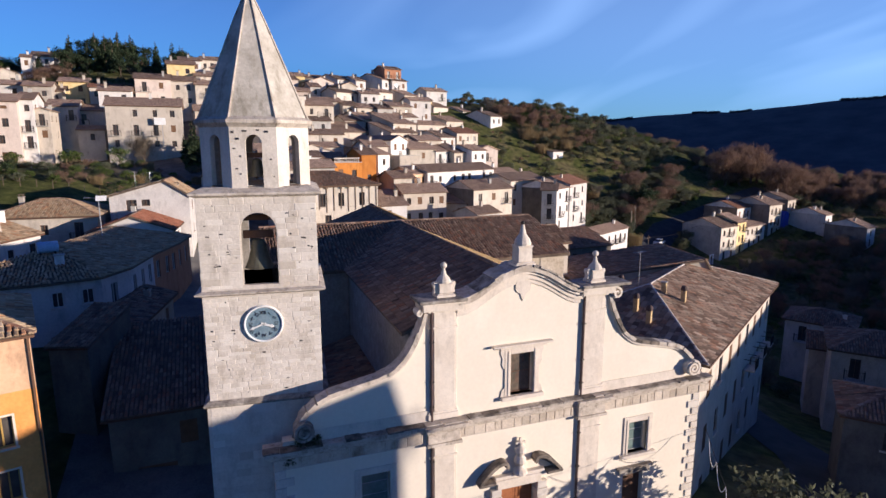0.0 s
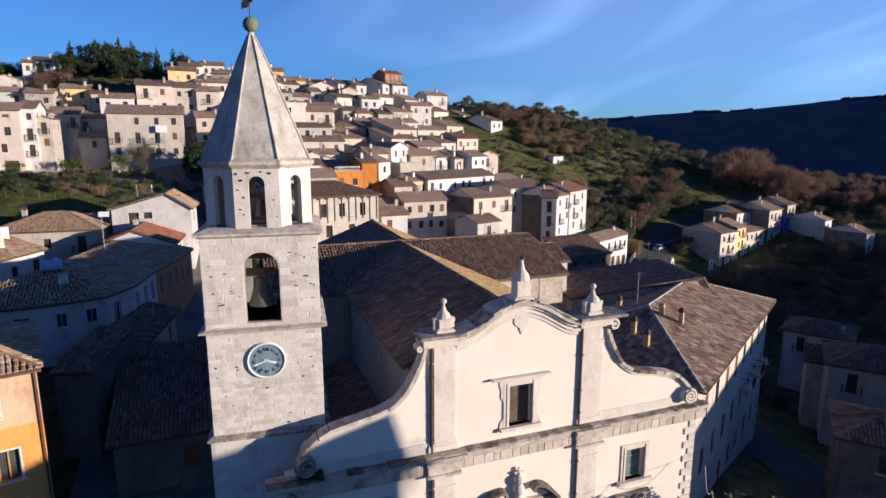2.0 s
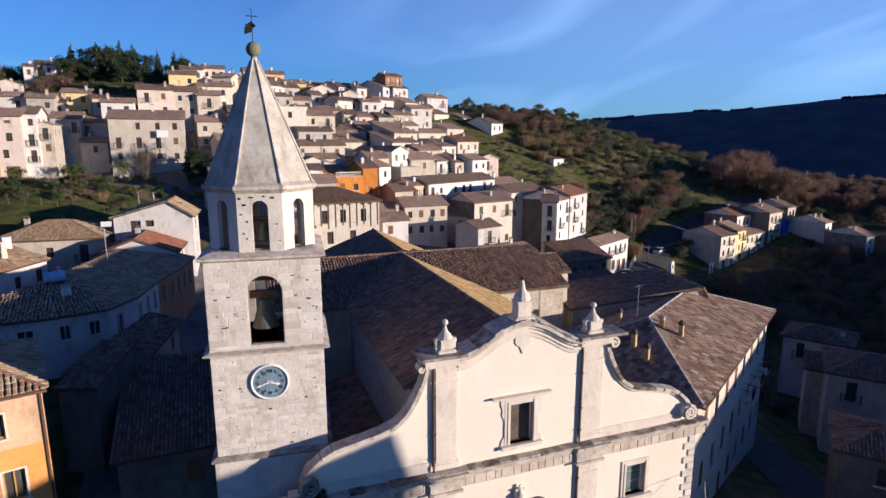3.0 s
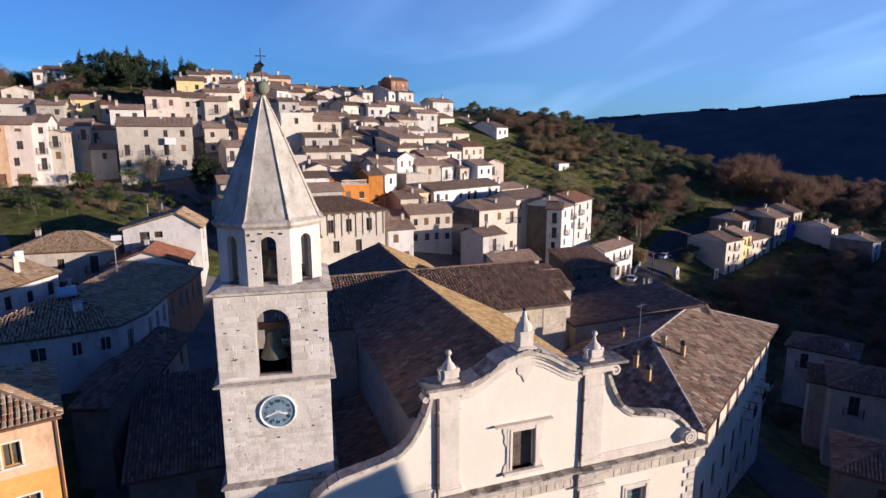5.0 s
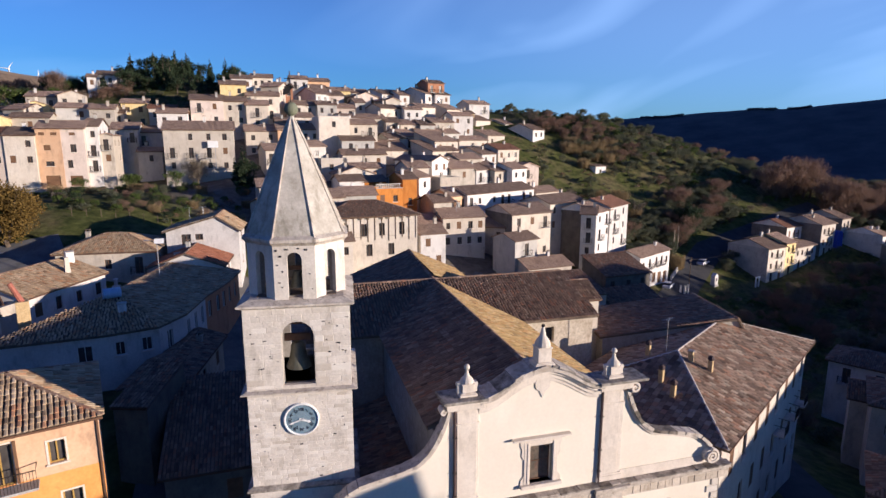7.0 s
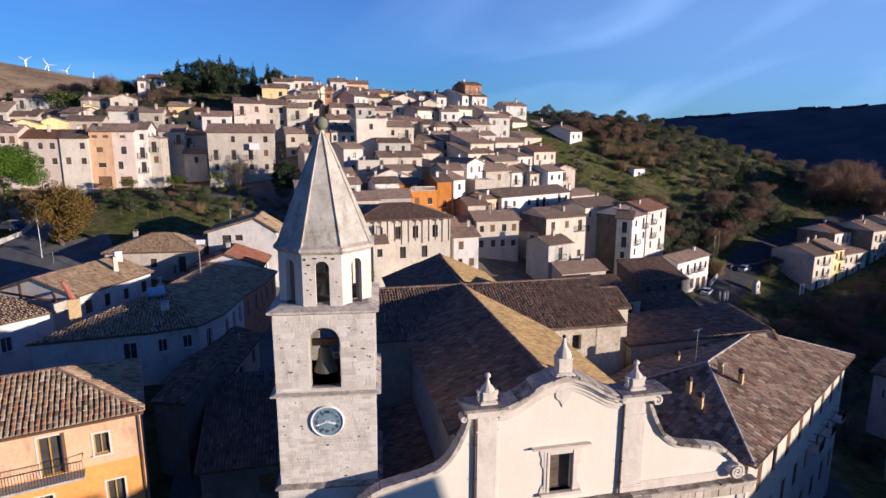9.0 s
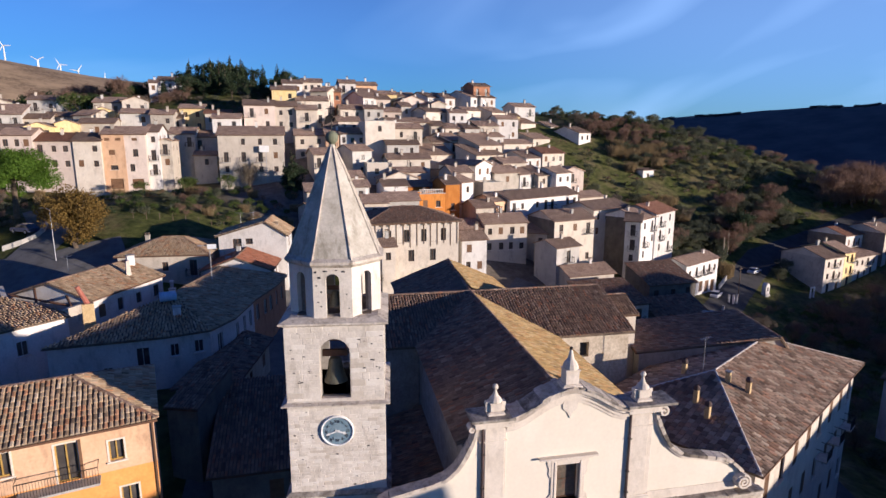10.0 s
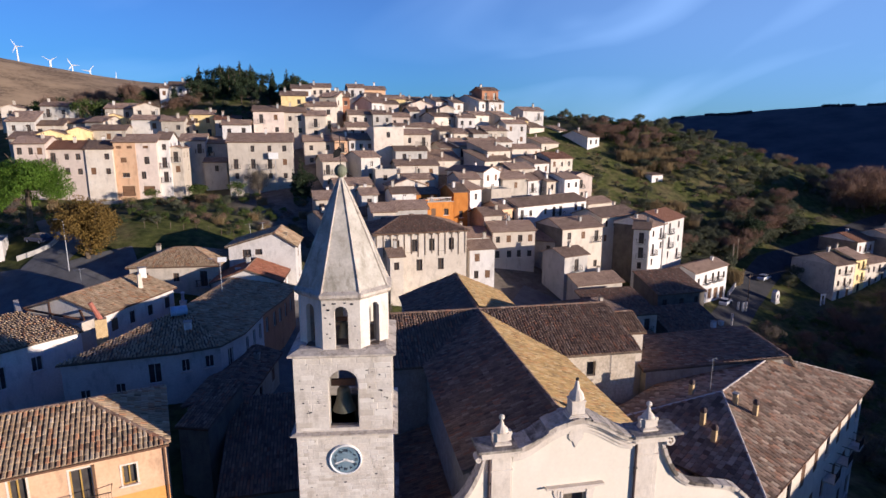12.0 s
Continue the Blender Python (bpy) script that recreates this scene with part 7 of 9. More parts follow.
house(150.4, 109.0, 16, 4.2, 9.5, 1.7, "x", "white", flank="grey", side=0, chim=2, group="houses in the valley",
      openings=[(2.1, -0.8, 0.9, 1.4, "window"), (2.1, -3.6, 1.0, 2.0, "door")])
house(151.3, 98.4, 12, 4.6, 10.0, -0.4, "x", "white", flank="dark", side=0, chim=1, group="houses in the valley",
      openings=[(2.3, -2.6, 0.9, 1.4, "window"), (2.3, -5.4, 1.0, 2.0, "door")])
infill(46, 4)

# ---- streets, square and small outdoor things ----
M["asphalt"] = surface("asphalt", (0.045, 0.045, 0.047), (0.075, 0.073, 0.072), 0.4, 0.9, 0.3, 10, (0.03, 0.03, 0.03), 0.5)
M["asphalt_worn"] = surface("asphalt_worn", (0.11, 0.108, 0.105), (0.18, 0.175, 0.168), 0.4, 0.9, 0.3, 10, (0.06, 0.058, 0.055), 0.5)
M["timber"] = surface("timber", (0.10, 0.07, 0.05), (0.19, 0.14, 0.10), 2.0, 0.85, 0.3, 12)
M["timber_pale"] = surface("timber_pale", (0.30, 0.24, 0.17), (0.44, 0.36, 0.27), 2.0, 0.85, 0.3, 12)
M["tarpaulin"] = surface("tarpaulin", (0.03, 0.05, 0.32), (0.05, 0.08, 0.42), 1.5, 0.55, 0.4, 4)
M["car_white"] = surface("car_white", (0.70, 0.71, 0.72), (0.74, 0.75, 0.76), 1.0, 0.25, 0.0, 5, spec=0.5, tooth=0.02)
M["car_blue"] = surface("car_blue", (0.05, 0.07, 0.14), (0.07, 0.09, 0.17), 1.0, 0.25, 0.0, 5, spec=0.5, tooth=0.02)
M["rubber"] = surface("rubber", (0.015, 0.015, 0.015), (0.025, 0.025, 0.025), 3, 0.9, 0.2, 20)
M["galvanised"] = surface("galvanised", (0.35, 0.36, 0.38), (0.45, 0.46, 0.48), 3, 0.45, 0.1, 12, metal=0.7)
M["clay_red"] = surface("clay_red", (0.32, 0.10, 0.07), (0.40, 0.16, 0.11), 3, 0.9, 0.2, 12)


def road(name, pts, width, material, label, lift=0.07):
    verts, faces = [], []
    line = []
    for a, b in zip(pts, pts[1:]):
        n = max(1, int(math.dist(a, b) / 2.0))
        line += [(a[0] + (b[0] - a[0]) * i / n, a[1] + (b[1] - a[1]) * i / n) for i in range(n)]
    line.append(pts[-1])
    m = max(2, int(width / 1.5))
    for i, (x, y) in enumerate(line):
        x0, y0 = line[max(i - 1, 0)]
        x1, y1 = line[min(i + 1, len(line) - 1)]
        q = math.hypot(x1 - x0, y1 - y0)
        nx, ny = -(y1 - y0) / q, (x1 - x0) / q
        for k in range(m + 1):
            o = (k / m - 0.5) * width
            verts.append((x + nx * o, y + ny * o, ground_z(x + nx * o, y + ny * o) + lift))
    for i in range(len(line) - 1):
        for k in range(m):
            a = i * (m + 1) + k
            faces.append((a, a + 1, a + m + 2, a + m + 1))
    return tagged(raw(name, verts, faces, material, smooth=True), label, "road", kind="structure")


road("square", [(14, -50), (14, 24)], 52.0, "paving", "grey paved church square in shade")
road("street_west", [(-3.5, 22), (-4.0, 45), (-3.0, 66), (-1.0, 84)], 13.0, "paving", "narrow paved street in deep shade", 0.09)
EAST = [(30, 12), (44, 30), (55, 55), (60, 78), (71, 90.5), (80.5, 99.0), (89.0, 107.0), (99.5, 115.6), (107, 121.0), (118, 124.5), (134, 129), (160, 137)]
road("street_east", EAST, 6.5, "asphalt", "asphalt street running out to the valley", 0.09)
road("road_upper", [(-46.6, 106.1), (-42.2, 97.7), (-40.3, 92.8), (-39.9, 88.9), (-40.6, 85.5), (-41.7, 83.0)], 6.0, "asphalt_worn", "asphalt road with pale kerbs", 0.09)
road("yard", [(25, 70), (40, 92)], 14.0, "paving", "paved yard behind the church", 0.08)


def kerb_wall(pts, h, t=0.3):
    bm = bmesh.new()
    for a, b in zip(pts, pts[1:]):
        n = max(1, int(math.dist(a, b) / 2))
        for i in range(n):
            p = [(a[0] + (b[0] - a[0]) * k / n, a[1] + (b[1] - a[1]) * k / n) for k in (i, i + 1)]
            d = Vector((p[1][0] - p[0][0], p[1][1] - p[0][1])).normalized()
            s = Vector((-d.y, d.x)) * t / 2
            z = [ground_z(*q) for q in p]
            v = [bm.verts.new((q[0] + e * s.x, q[1] + e * s.y, zz + hh)) for q, zz in zip(p, z) for e in (-1, 1) for hh in (-0.5, h)]
            for f in ((0, 1, 3, 2), (4, 6, 7, 5), (0, 4, 5, 1), (2, 3, 7, 6), (1, 5, 7, 3)):
                bm.faces.new([v[k] for k in f])
    bmesh.ops.remove_doubles(bm, verts=bm.verts, dist=0.01)
    bmesh.ops.recalc_face_normals(bm, faces=bm.faces)
    return tagged(part("low_wall", bm, "concrete"), "low pale concrete wall beside the road", "wall")


road("yard_west", [(-58, 82), (-38, 79), (-27, 84)], 13.0, "asphalt_worn", "worn grey asphalt yard below the pine", 0.08)
kerb_wall([(-41.7, 95.4), (-41.1, 92.9), (-41.5, 91.1), (-43.0, 89.9), (-45.1, 89.1)], 0.7)
house(-51.9, 88.4, 20, 5.0, 6.0, 14.3, "f", "white", cols=1, rows=1, chim=0, label="low white outbuilding beside the road")
kerb_wall([(-34, 128.5), (-24, 127.5)], 1.0)
kerb_wall([(-44, 113), (-36, 111)], 1.2, 0.5)
kerb_wall([(85.2, 107.2), (92.5, 113.6)], 1.1)


def street_lamp(x, y, h, panel, label):
    z = ground_z(x, y)
    ob = thing("street_lamp", x, y, z, -20, label, "street lamp")
    bm = bmesh.new()
    tube(bm, [(0, 0, -0.3), (0, 0, h)], [0.07, 0.045], 8)
    part("pole", bm, "galvanised", ob)
    bm = bmesh.new()
    tube(bm, [(0, 0, h - 0.1), (-0.5, 0, h + 0.15), (-1.0, 0, h + 0.15)], 0.03, 6)
    arm = part("arm", bm, "galvanised", ob)
    part("lamp_head", boxes((-1.5, -0.12, h + 0.1, -0.95, 0.12, h + 0.2), bevel=0.02), "galvanised", arm)
    if panel:
        bm = boxes((-0.5, -0.03, -0.3, 0.5, 0.03, 0.3))
        part("panel", bm, "white_paint", ob).matrix_basis = pose(0.3, 0, h + 0.1, -35, 0, 20)
    return ob


street_lamp(-13.06, 68.4, 15.2 - ground_z(-13.06, 68.4), True, "grey street lamp with a small pale panel")
street_lamp(-36.2, 84.0, 18.3 - ground_z(-36.2, 84.0), False, "grey curved street lamp beside the road")


def utility_pole(x, y, h):
    ob = thing("utility_pole", x, y, ground_z(x, y), 25, "thin wooden utility pole beside the road", "utility pole")
    bm = bmesh.new()
    tube(bm, [(0, 0, -0.4), (0, 0, h)], [0.13, 0.08], 8)
    part("pole", bm, "timber", ob)
    part("crossarm", boxes((-0.7, -0.06, h - 0.6, 0.7, 0.06, h - 0.48)), "timber", ob)


utility_pole(88.2, 104.6, 7.2)
for x, y, h in ((94.9, 119.4, 5.8), (97.4, 121.2, 5.9), (100.9, 123.4, 4.8)):
    ob = thing("wooden_pole", x, y, ground_z(x, y), 0, "bare pale wooden pole beside the road", "pole", "bare poles beside the road")
    bm = bmesh.new()
    tube(bm, [(0, 0, -0.4), (0.05, 0, h * 0.5), (0, 0.03, h)], [0.17, 0.15, 0.11], 8)
    part("pole", bm, "timber_pale", ob)
for x, y, h in ((84.2, 102.3, 1.7), (85.0, 101.9, 2.0), (86.0, 102.2, 2.1), (77.3, 95.0, 2.4)):
    ob = thing("gate_post", x, y, ground_z(x, y), 25, "pale squared stone post beside the street", "post", "stone posts beside the street")
    part("post_shaft", boxes((-0.18, -0.18, -0.3, 0.18, 0.18, h), bevel=0.03), "wall_white", ob)
    part("post_cap", boxes((-0.23, -0.23, h, 0.23, 0.23, h + 0.09), bevel=0.02), "concrete", ob)
ob = thing("wayside_shrine", 97.3, 107.2, ground_z(97.3, 107.2), 20, "small whitewashed shrine with a pitched top", "shrine")
bm = bmesh.new()
prism(bm, [(-0.7, -0.3), (0.7, -0.3), (0.7, 2.3), (0.0, 2.9), (-0.7, 2.3)], -0.5, 0.5)
bmesh.ops.recalc_face_normals(bm, faces=bm.faces)
part("shrine_body", bm, "wall_white", ob)
# no recess is cut: a dark panel paints the niche's shade
part("niche", boxes((-0.3, -0.52, 1.0, 0.3, -0.46, 1.9), bevel=0.02), "dark_paint", ob)
part("plinth", boxes((-0.85, -0.65, -0.3, 0.85, 0.65, 0.25), bevel=0.03), "concrete", ob)
ob = thing("garden_gate", 109.2, 106.6, ground_z(109.2, 106.6), 15, "white garden gate with two posts and a beam", "gate")
part("gate_post", boxes((-0.75, -0.12, -0.3, -0.5, 0.12, 2.3), bevel=0.02), "white_paint", ob)
part("gate_post", boxes((0.5, -0.12, -0.3, 0.75, 0.12, 2.3), bevel=0.02), "white_paint", ob)
part("gate_beam", boxes((-0.85, -0.16, 2.3, 0.85, 0.16, 2.5), bevel=0.02), "white_paint", ob)
for k in range(5):
    part("gate_bar", boxes((-0.42 + k * 0.2, -0.03, 0.1, -0.36 + k * 0.2, 0.03, 1.3)), "galvanised", ob)
part("gate_rail", boxes((-0.5, -0.025, 0.7, 0.5, 0.025, 0.76)), "galvanised", ob)
bm = bmesh.new()
pole_top = Vector((88.2, 104.6, ground_z(88.2, 104.6) + 6.8))
tube(bm, [pole_top.lerp(Vector((110.0, 113.0, 0.2)), k / 10) - Vector((0, 0, 3.2 * (k / 10) * (1 - k / 10))) for k in range(11)], 0.025, 4)
tagged(part("overhead_cable", bm, "iron"), "thin dark cable strung from a pole to a house", "cable")
ob = thing("tarpaulin_cover", 144.9, 116.6, ground_z(144.9, 116.6), 16, "blue tarpaulin draped over a rounded frame between houses", "tarpaulin")
verts, faces = [], []
for i in range(11):
    for k in range(7):
        a = math.pi * i / 10
        w = 1.5 + 0.06 * math.sin(i * 2.1 + k)
        verts.append((-w * math.cos(a), -0.3 + k * 0.6, -0.3 + (3.0 + 2.0 * math.sin(a) if 0 < i < 10 else 0.0) + 0.06 * math.sin(k * 1.7 + i)))
for i in range(10):
    for k in range(6):
        a = i * 7 + k
        faces.append((a, a + 1, a + 8, a + 7))
o = len(verts)
verts += [(v[0], v[1] + 0.02, v[2] - 0.02) for v in verts[::7]]
faces.append(tuple(range(o, len(verts))))
raw("sheet", verts, faces, "tarpaulin", ob)
part("hem_rope", boxes((-1.56, -0.36, 0.0, 1.56, -0.32, 0.06)), "iron", ob)




def aerial(x, y, z, h, yaw, label="thin rooftop television aerial"):
    ob = thing("television_aerial", x, y, z, yaw, label, "aerial")
    bm = bmesh.new()
    tube(bm, [(0, 0, -0.3), (0, 0, h)], 0.025, 6)
    part("mast", bm, "galvanised", ob)
    bm = bmesh.new()
    tube(bm, [(-0.6, 0, h - 0.1), (0.6, 0, h - 0.1)], 0.015, 4)
    for i in range(7):
        q = -0.6 + 0.2 * i
        tube(bm, [(q, -0.28 + 0.02 * i, h - 0.1), (q, 0.28 - 0.02 * i, h - 0.1)], 0.01, 4)
    part("antenna", bm, "galvanised", ob)


aerial(29.7, 36.0, 9.8, 2.9, 20)
aerial(-10.0, 85.0, 15.6, 1.6, 60)
aerial(-11.5, 83.0, 15.2, 2.2, 10)
aerial(31.5, 99.0, 13.5, 2.0, 50)
aerial(-29.0, 70.0, 13.0, 1.5, 50)


def flue(x, y, z, h, w, cap, label):
    """A slender chimney standing on a roof."""
    ob = thing("chimney", x, y, z, 32, label, "chimney")
    part("shaft", boxes((-w / 2, -w / 2, -0.5, w / 2, w / 2, h), bevel=0.02), "brick_flue", ob)
    if cap:
        bm = bmesh.new()
        lathe(bm, [(w * 0.45, h - 0.02), (w * 0.72, h + 0.05), (w * 0.72, h + 0.2), (w * 0.5, h + 0.34), (w * 0.2, h + 0.4)], 0, 0, 10)
        part("cowl", bm, "rust", ob)
    else:
        part("cap", boxes((-w / 2 - 0.05, -w / 2 - 0.05, h, w / 2 + 0.05, w / 2 + 0.05, h + 0.07)), "concrete", ob)


def on_long_roof(u, v):
    c, s = math.cos(radians(32)), math.sin(radians(32))
    return 26.6 + u * c - v * s, 26.0 + u * s + v * c


for u, v, z, cap in ((7.55, 4.78, 9.6, False), (7.9, 3.4, 9.1, True), (2.74, 4.25, 8.6, True), (3.9, 5.6, 9.0, True), (7.2, 8.0, 9.4, True)):
    px, py = on_long_roof(u, v)
    flue(px, py, z, 0.95, 0.34, cap, "slender yellow brick chimney on a tile roof")
ob = thing("chimney", -21.9, 56.0, 10.9, 20, "tall leaning brick chimney with a metal flue", "chimney")
part("shaft", boxes((-0.5, -0.45, -8.0, 0.5, 0.45, 1.6), bevel=0.03), "brick_flue", ob)
bm = bmesh.new()
tube(bm, [(0, 0, 1.5), (-0.35, 0, 2.4), (-0.7, 0, 3.3)], [0.26, 0.22, 0.2], 8)
part("flue_pipe", bm, "clay_red", ob)


def car(x, y, yaw, paint, label):
    ob = thing("car", x, y, ground_z(x, y) + 0.09, yaw, label, "car", "parked cars")
    bm = bmesh.new()
    prism(bm, [(-2.0, 0.3), (2.0, 0.3), (2.05, 0.6), (1.9, 0.82), (1.0, 0.92), (-1.7, 0.95), (-2.05, 0.85)], -0.82, 0.82)
    bmesh.ops.bevel(bm, geom=bm.edges[:], offset=0.05, segments=2, affect="EDGES")
    bmesh.ops.recalc_face_normals(bm, faces=bm.faces)
    part("body", bm, paint, ob)
    bm = bmesh.new()
    prism(bm, [(-1.65, 0.92), (1.0, 0.9), (0.45, 1.38), (-1.3, 1.42)], -0.72, 0.72)
    bmesh.ops.bevel(bm, geom=bm.edges[:], offset=0.05, segments=2, affect="EDGES")
    bmesh.ops.recalc_face_normals(bm, faces=bm.faces)
    part("glasshouse", bm, "glass_dark", ob)
    part("car_roof", boxes((-1.25, -0.66, 1.39, 0.42, 0.66, 1.44), bevel=0.02), paint, ob)
    for wx in (-1.25, 1.25):
        for s in (-1, 1):
            bm = bmesh.new()
            prism(bm, [(wx + 0.31 * math.cos(k * 0.3927), 0.31 + 0.31 * math.sin(k * 0.3927)) for k in range(16)], s * 0.84 - 0.1, s * 0.84 + 0.02)
            bmesh.ops.recalc_face_normals(bm, faces=bm.faces)
            wh = part("wheel", bm, "rubber", ob)
            bm = bmesh.new()
            prism(bm, [(wx + 0.19 * math.cos(k * 0.3927), 0.31 + 0.19 * math.sin(k * 0.3927)) for k in range(16)], s * 0.85 - 0.03, s * 0.85 + 0.03)
            bmesh.ops.recalc_face_normals(bm, faces=bm.faces)
            part("rim", bm, "galvanised", wh)


car(82.0, 103.6, 40, "car_white", "white hatchback parked beside the street")
car(100.6, 115.2, 28, "car_white", "pale car parked on the shaded road")
car(-44.0, 93.5, 150, "car_blue", "dark car parked beneath the pine")


def wind_turbine(x, y, z_top):
    zg = ground_z(x, y)
    h = 44.0
    ob = thing("wind_turbine", x, y, z_top - h, 0, "white three-bladed wind turbine on a far ridge", "wind turbine", "wind turbines")
    bm = bmesh.new()
    tube(bm, [(0, 0, min(-2, zg - (z_top - h) - 2)), (0, 0, h * 0.66)], [1.6, 0.9], 10)
    part("tower", bm, "white_paint", ob)
    part("nacelle", boxes((-1.2, -3.0, h * 0.64, 1.2, 3.0, h * 0.70), bevel=0.3), "white_paint", ob)
    a0 = rng.uniform(0, 2)
    for k in range(3):
        a = a0 + k * 2.094
        bm = bmesh.new()
        tube(bm, [(0, -3.2, h * 0.67), (5 * math.sin(a), -3.2, h * 0.67 + 5 * math.cos(a)), (15 * math.sin(a), -3.2, h * 0.67 + 15 * math.cos(a))], [0.6, 0.9, 0.25], 5)
        part("blade", bm, "white_paint", ob)


for x, z in ((-618, 214), (-560, 188), (-521, 180), (-489, 169), (-440, 153)):
    wind_turbine(x, 1330, z)

# timber posts and rails of the loggia house
ob = thing("timber_loggia", 6.5, 87.0, 7.0, 6, "dark weathered timber posts and beams of a loggia", "loggia")
for i in range(14):
    u = 0.25 + i * 1.13
    lo = 3.5 + 0.5 * ((i * 7) % 3) / 2
    part("post", boxes((u - 0.06, -0.1, lo, u + 0.06, 0.003, 7.35), bevel=0.01), "timber", ob)
    if i % 3 != 1:
        part("corbel", boxes((u - 0.22, -0.3, 7.1, u + 0.12, 0.003, 7.32), bevel=0.01), "timber", ob)
part("wall_plate", boxes((-0.1, -0.18, 7.3, 15.3, -0.003, 7.5), bevel=0.01), "timber", ob)
for i in range(13):
    u = 0.25 + i * 1.13
    if i in (1, 2, 4, 5, 9):
        part("rail", boxes((u + 0.06, -0.08, 4.3, u + 1.07, -0.04, 4.34)), "timber", ob)

# balustrade of the orange terrace
ob = thing("terrace_balustrade", 17.44, 103.0, 17.45, 10, "pale balustrade along an orange terrace", "balustrade")
part("top_rail", boxes((-0.1, -0.1, 0.75, 4.7, 0.15, 0.88), bevel=0.01), "stone_pale", ob)
for i in range(13):
    bm = bmesh.new()
    lathe(bm, [(0.07, 0.0), (0.1, 0.2), (0.05, 0.45), (0.08, 0.75)], 0.1 + i * 0.37, 0.02, 8)
    part("baluster", bm, "stone_pale", ob)

# white sign board on a post before the big house
ob = thing("sign_board", -12.6, 130.6, ground_z(-12.6, 130.6), 0, "blank white board on a thin post", "sign")
gz = ground_z(-12.6, 130.6)
part("post", boxes((0.3, -0.06, -0.3, 0.42, 0.06, 25.9 - gz)), "galvanised", ob)
part("board", boxes((-1.05, -0.14, 24.5 - gz, 1.05, -0.08, 25.9 - gz), bevel=0.01), "white_paint", ob)

# post fence along the bank
ob = thing("post_fence", -29.6, 96.0, ground_z(-29.6, 96.0), 0, "thin post and wire fence along the bank", "fence")
for i in range(12):
    u = i * 1.9
    dz = ground_z(-29.6 + u, 96.0 + u * 0.1) - ground_z(-29.6, 96.0)
    bm = bmesh.new()
    tube(bm, [(u, u * 0.1, dz - 0.3), (u, u * 0.1, dz + 1.15)], 0.04, 6)
    part("post", bm, "timber", ob)

# garden shed on the slope
house(90.3, 150.7, 15, 4.2, 3.0, ground_z(91.5, 151.0) + 2.1, "s", "white", cols=1, rows=1, chim=0, pitch=8, label="small white garden shed on the grassy slope")

# balcony and shutter on the peach house
ob = thing("balcony", -30.16 + 14.7 * math.cos(radians(16.5)), 25.49 + 14.7 * math.sin(radians(16.5)), 9.05, 16.5, "narrow balcony with thin iron railing on a peach house", "balcony")
part("balcony_slab", boxes((0, -0.95, 0, 3.9, -0.02, 0.14), bevel=0.01), "concrete", ob)
bm = bmesh.new()
tube(bm, [(0.04, -0.02, 1.1), (0.04, -0.9, 1.1), (3.86, -0.9, 1.1), (3.86, -0.02, 1.1)], 0.03, 6)
part("handrail", bm, "iron", ob)
for i in range(29):
    bm = bmesh.new()
    tube(bm, [(0.04 + i * 0.1365, -0.9, 0.14), (0.04 + i * 0.1365, -0.9, 1.1)], 0.011, 4)
    part("bar", bm, "iron", ob)
part("shutter", boxes((2.98, -0.1, 0.2, 3.12, -0.02, 2.55)), "shutter_brown", ob)
part("downpipe", boxes((6.66, -0.12, -9.0, 6.76, -0.02, 2.8)), "frame_brown", ob)

# festoon of small lamps from the church's corner across the square
ob = thing("light_string", 25.9, 24.6, 4.15, 0, "sagging festoon cable with small unlit lamps", "string lights")
A, B = Vector((0.0, 0.0, 0.0)), Vector((-8.2, -11.6, 0.6))
line = [A.lerp(B, i / 24) - Vector((0, 0, 4 * (i / 24) * (1 - i / 24) * 0.5)) for i in range(25)]
bm = bmesh.new()
tube(bm, line, 0.012, 5)
part("cable", bm, "iron", ob)
for k in range(4):
    loop = [line[k * 4 + 2].lerp(line[k * 4 + 6], i / 8) - Vector((0, 0, 0.9 * 4 * (i / 8) * (1 - i / 8))) for i in range(9)]
    bm = bmesh.new()
    tube(bm, loop, 0.016, 5)
    part("lamp_loop", bm, "white_paint", ob)
# balconies high on the long house
for u in (15.2, 19.0, 22.6):
    px, py = on_long_roof(u, -0.05)
    ob = thing("balcony", px, py, 2.4, 32, "small stone balcony with dark iron railing", "balcony")
    part("balcony_slab", boxes((-0.8, -0.9, 0, 0.8, 0.0, 0.13), bevel=0.01), "concrete", ob)
    bm = bmesh.new()
    tube(bm, [(-0.76, 0.0, 1.0), (-0.76, -0.86, 1.0), (0.76, -0.86, 1.0), (0.76, 0.0, 1.0)], 0.025, 6)
    part("handrail", bm, "iron", ob)
    for i in range(12):
        bm = bmesh.new()
        tube(bm, [(-0.76 + i * 0.138, -0.86, 0.13), (-0.76 + i * 0.138, -0.86, 1.0)], 0.012, 4)
        part("bar", bm, "iron", ob)

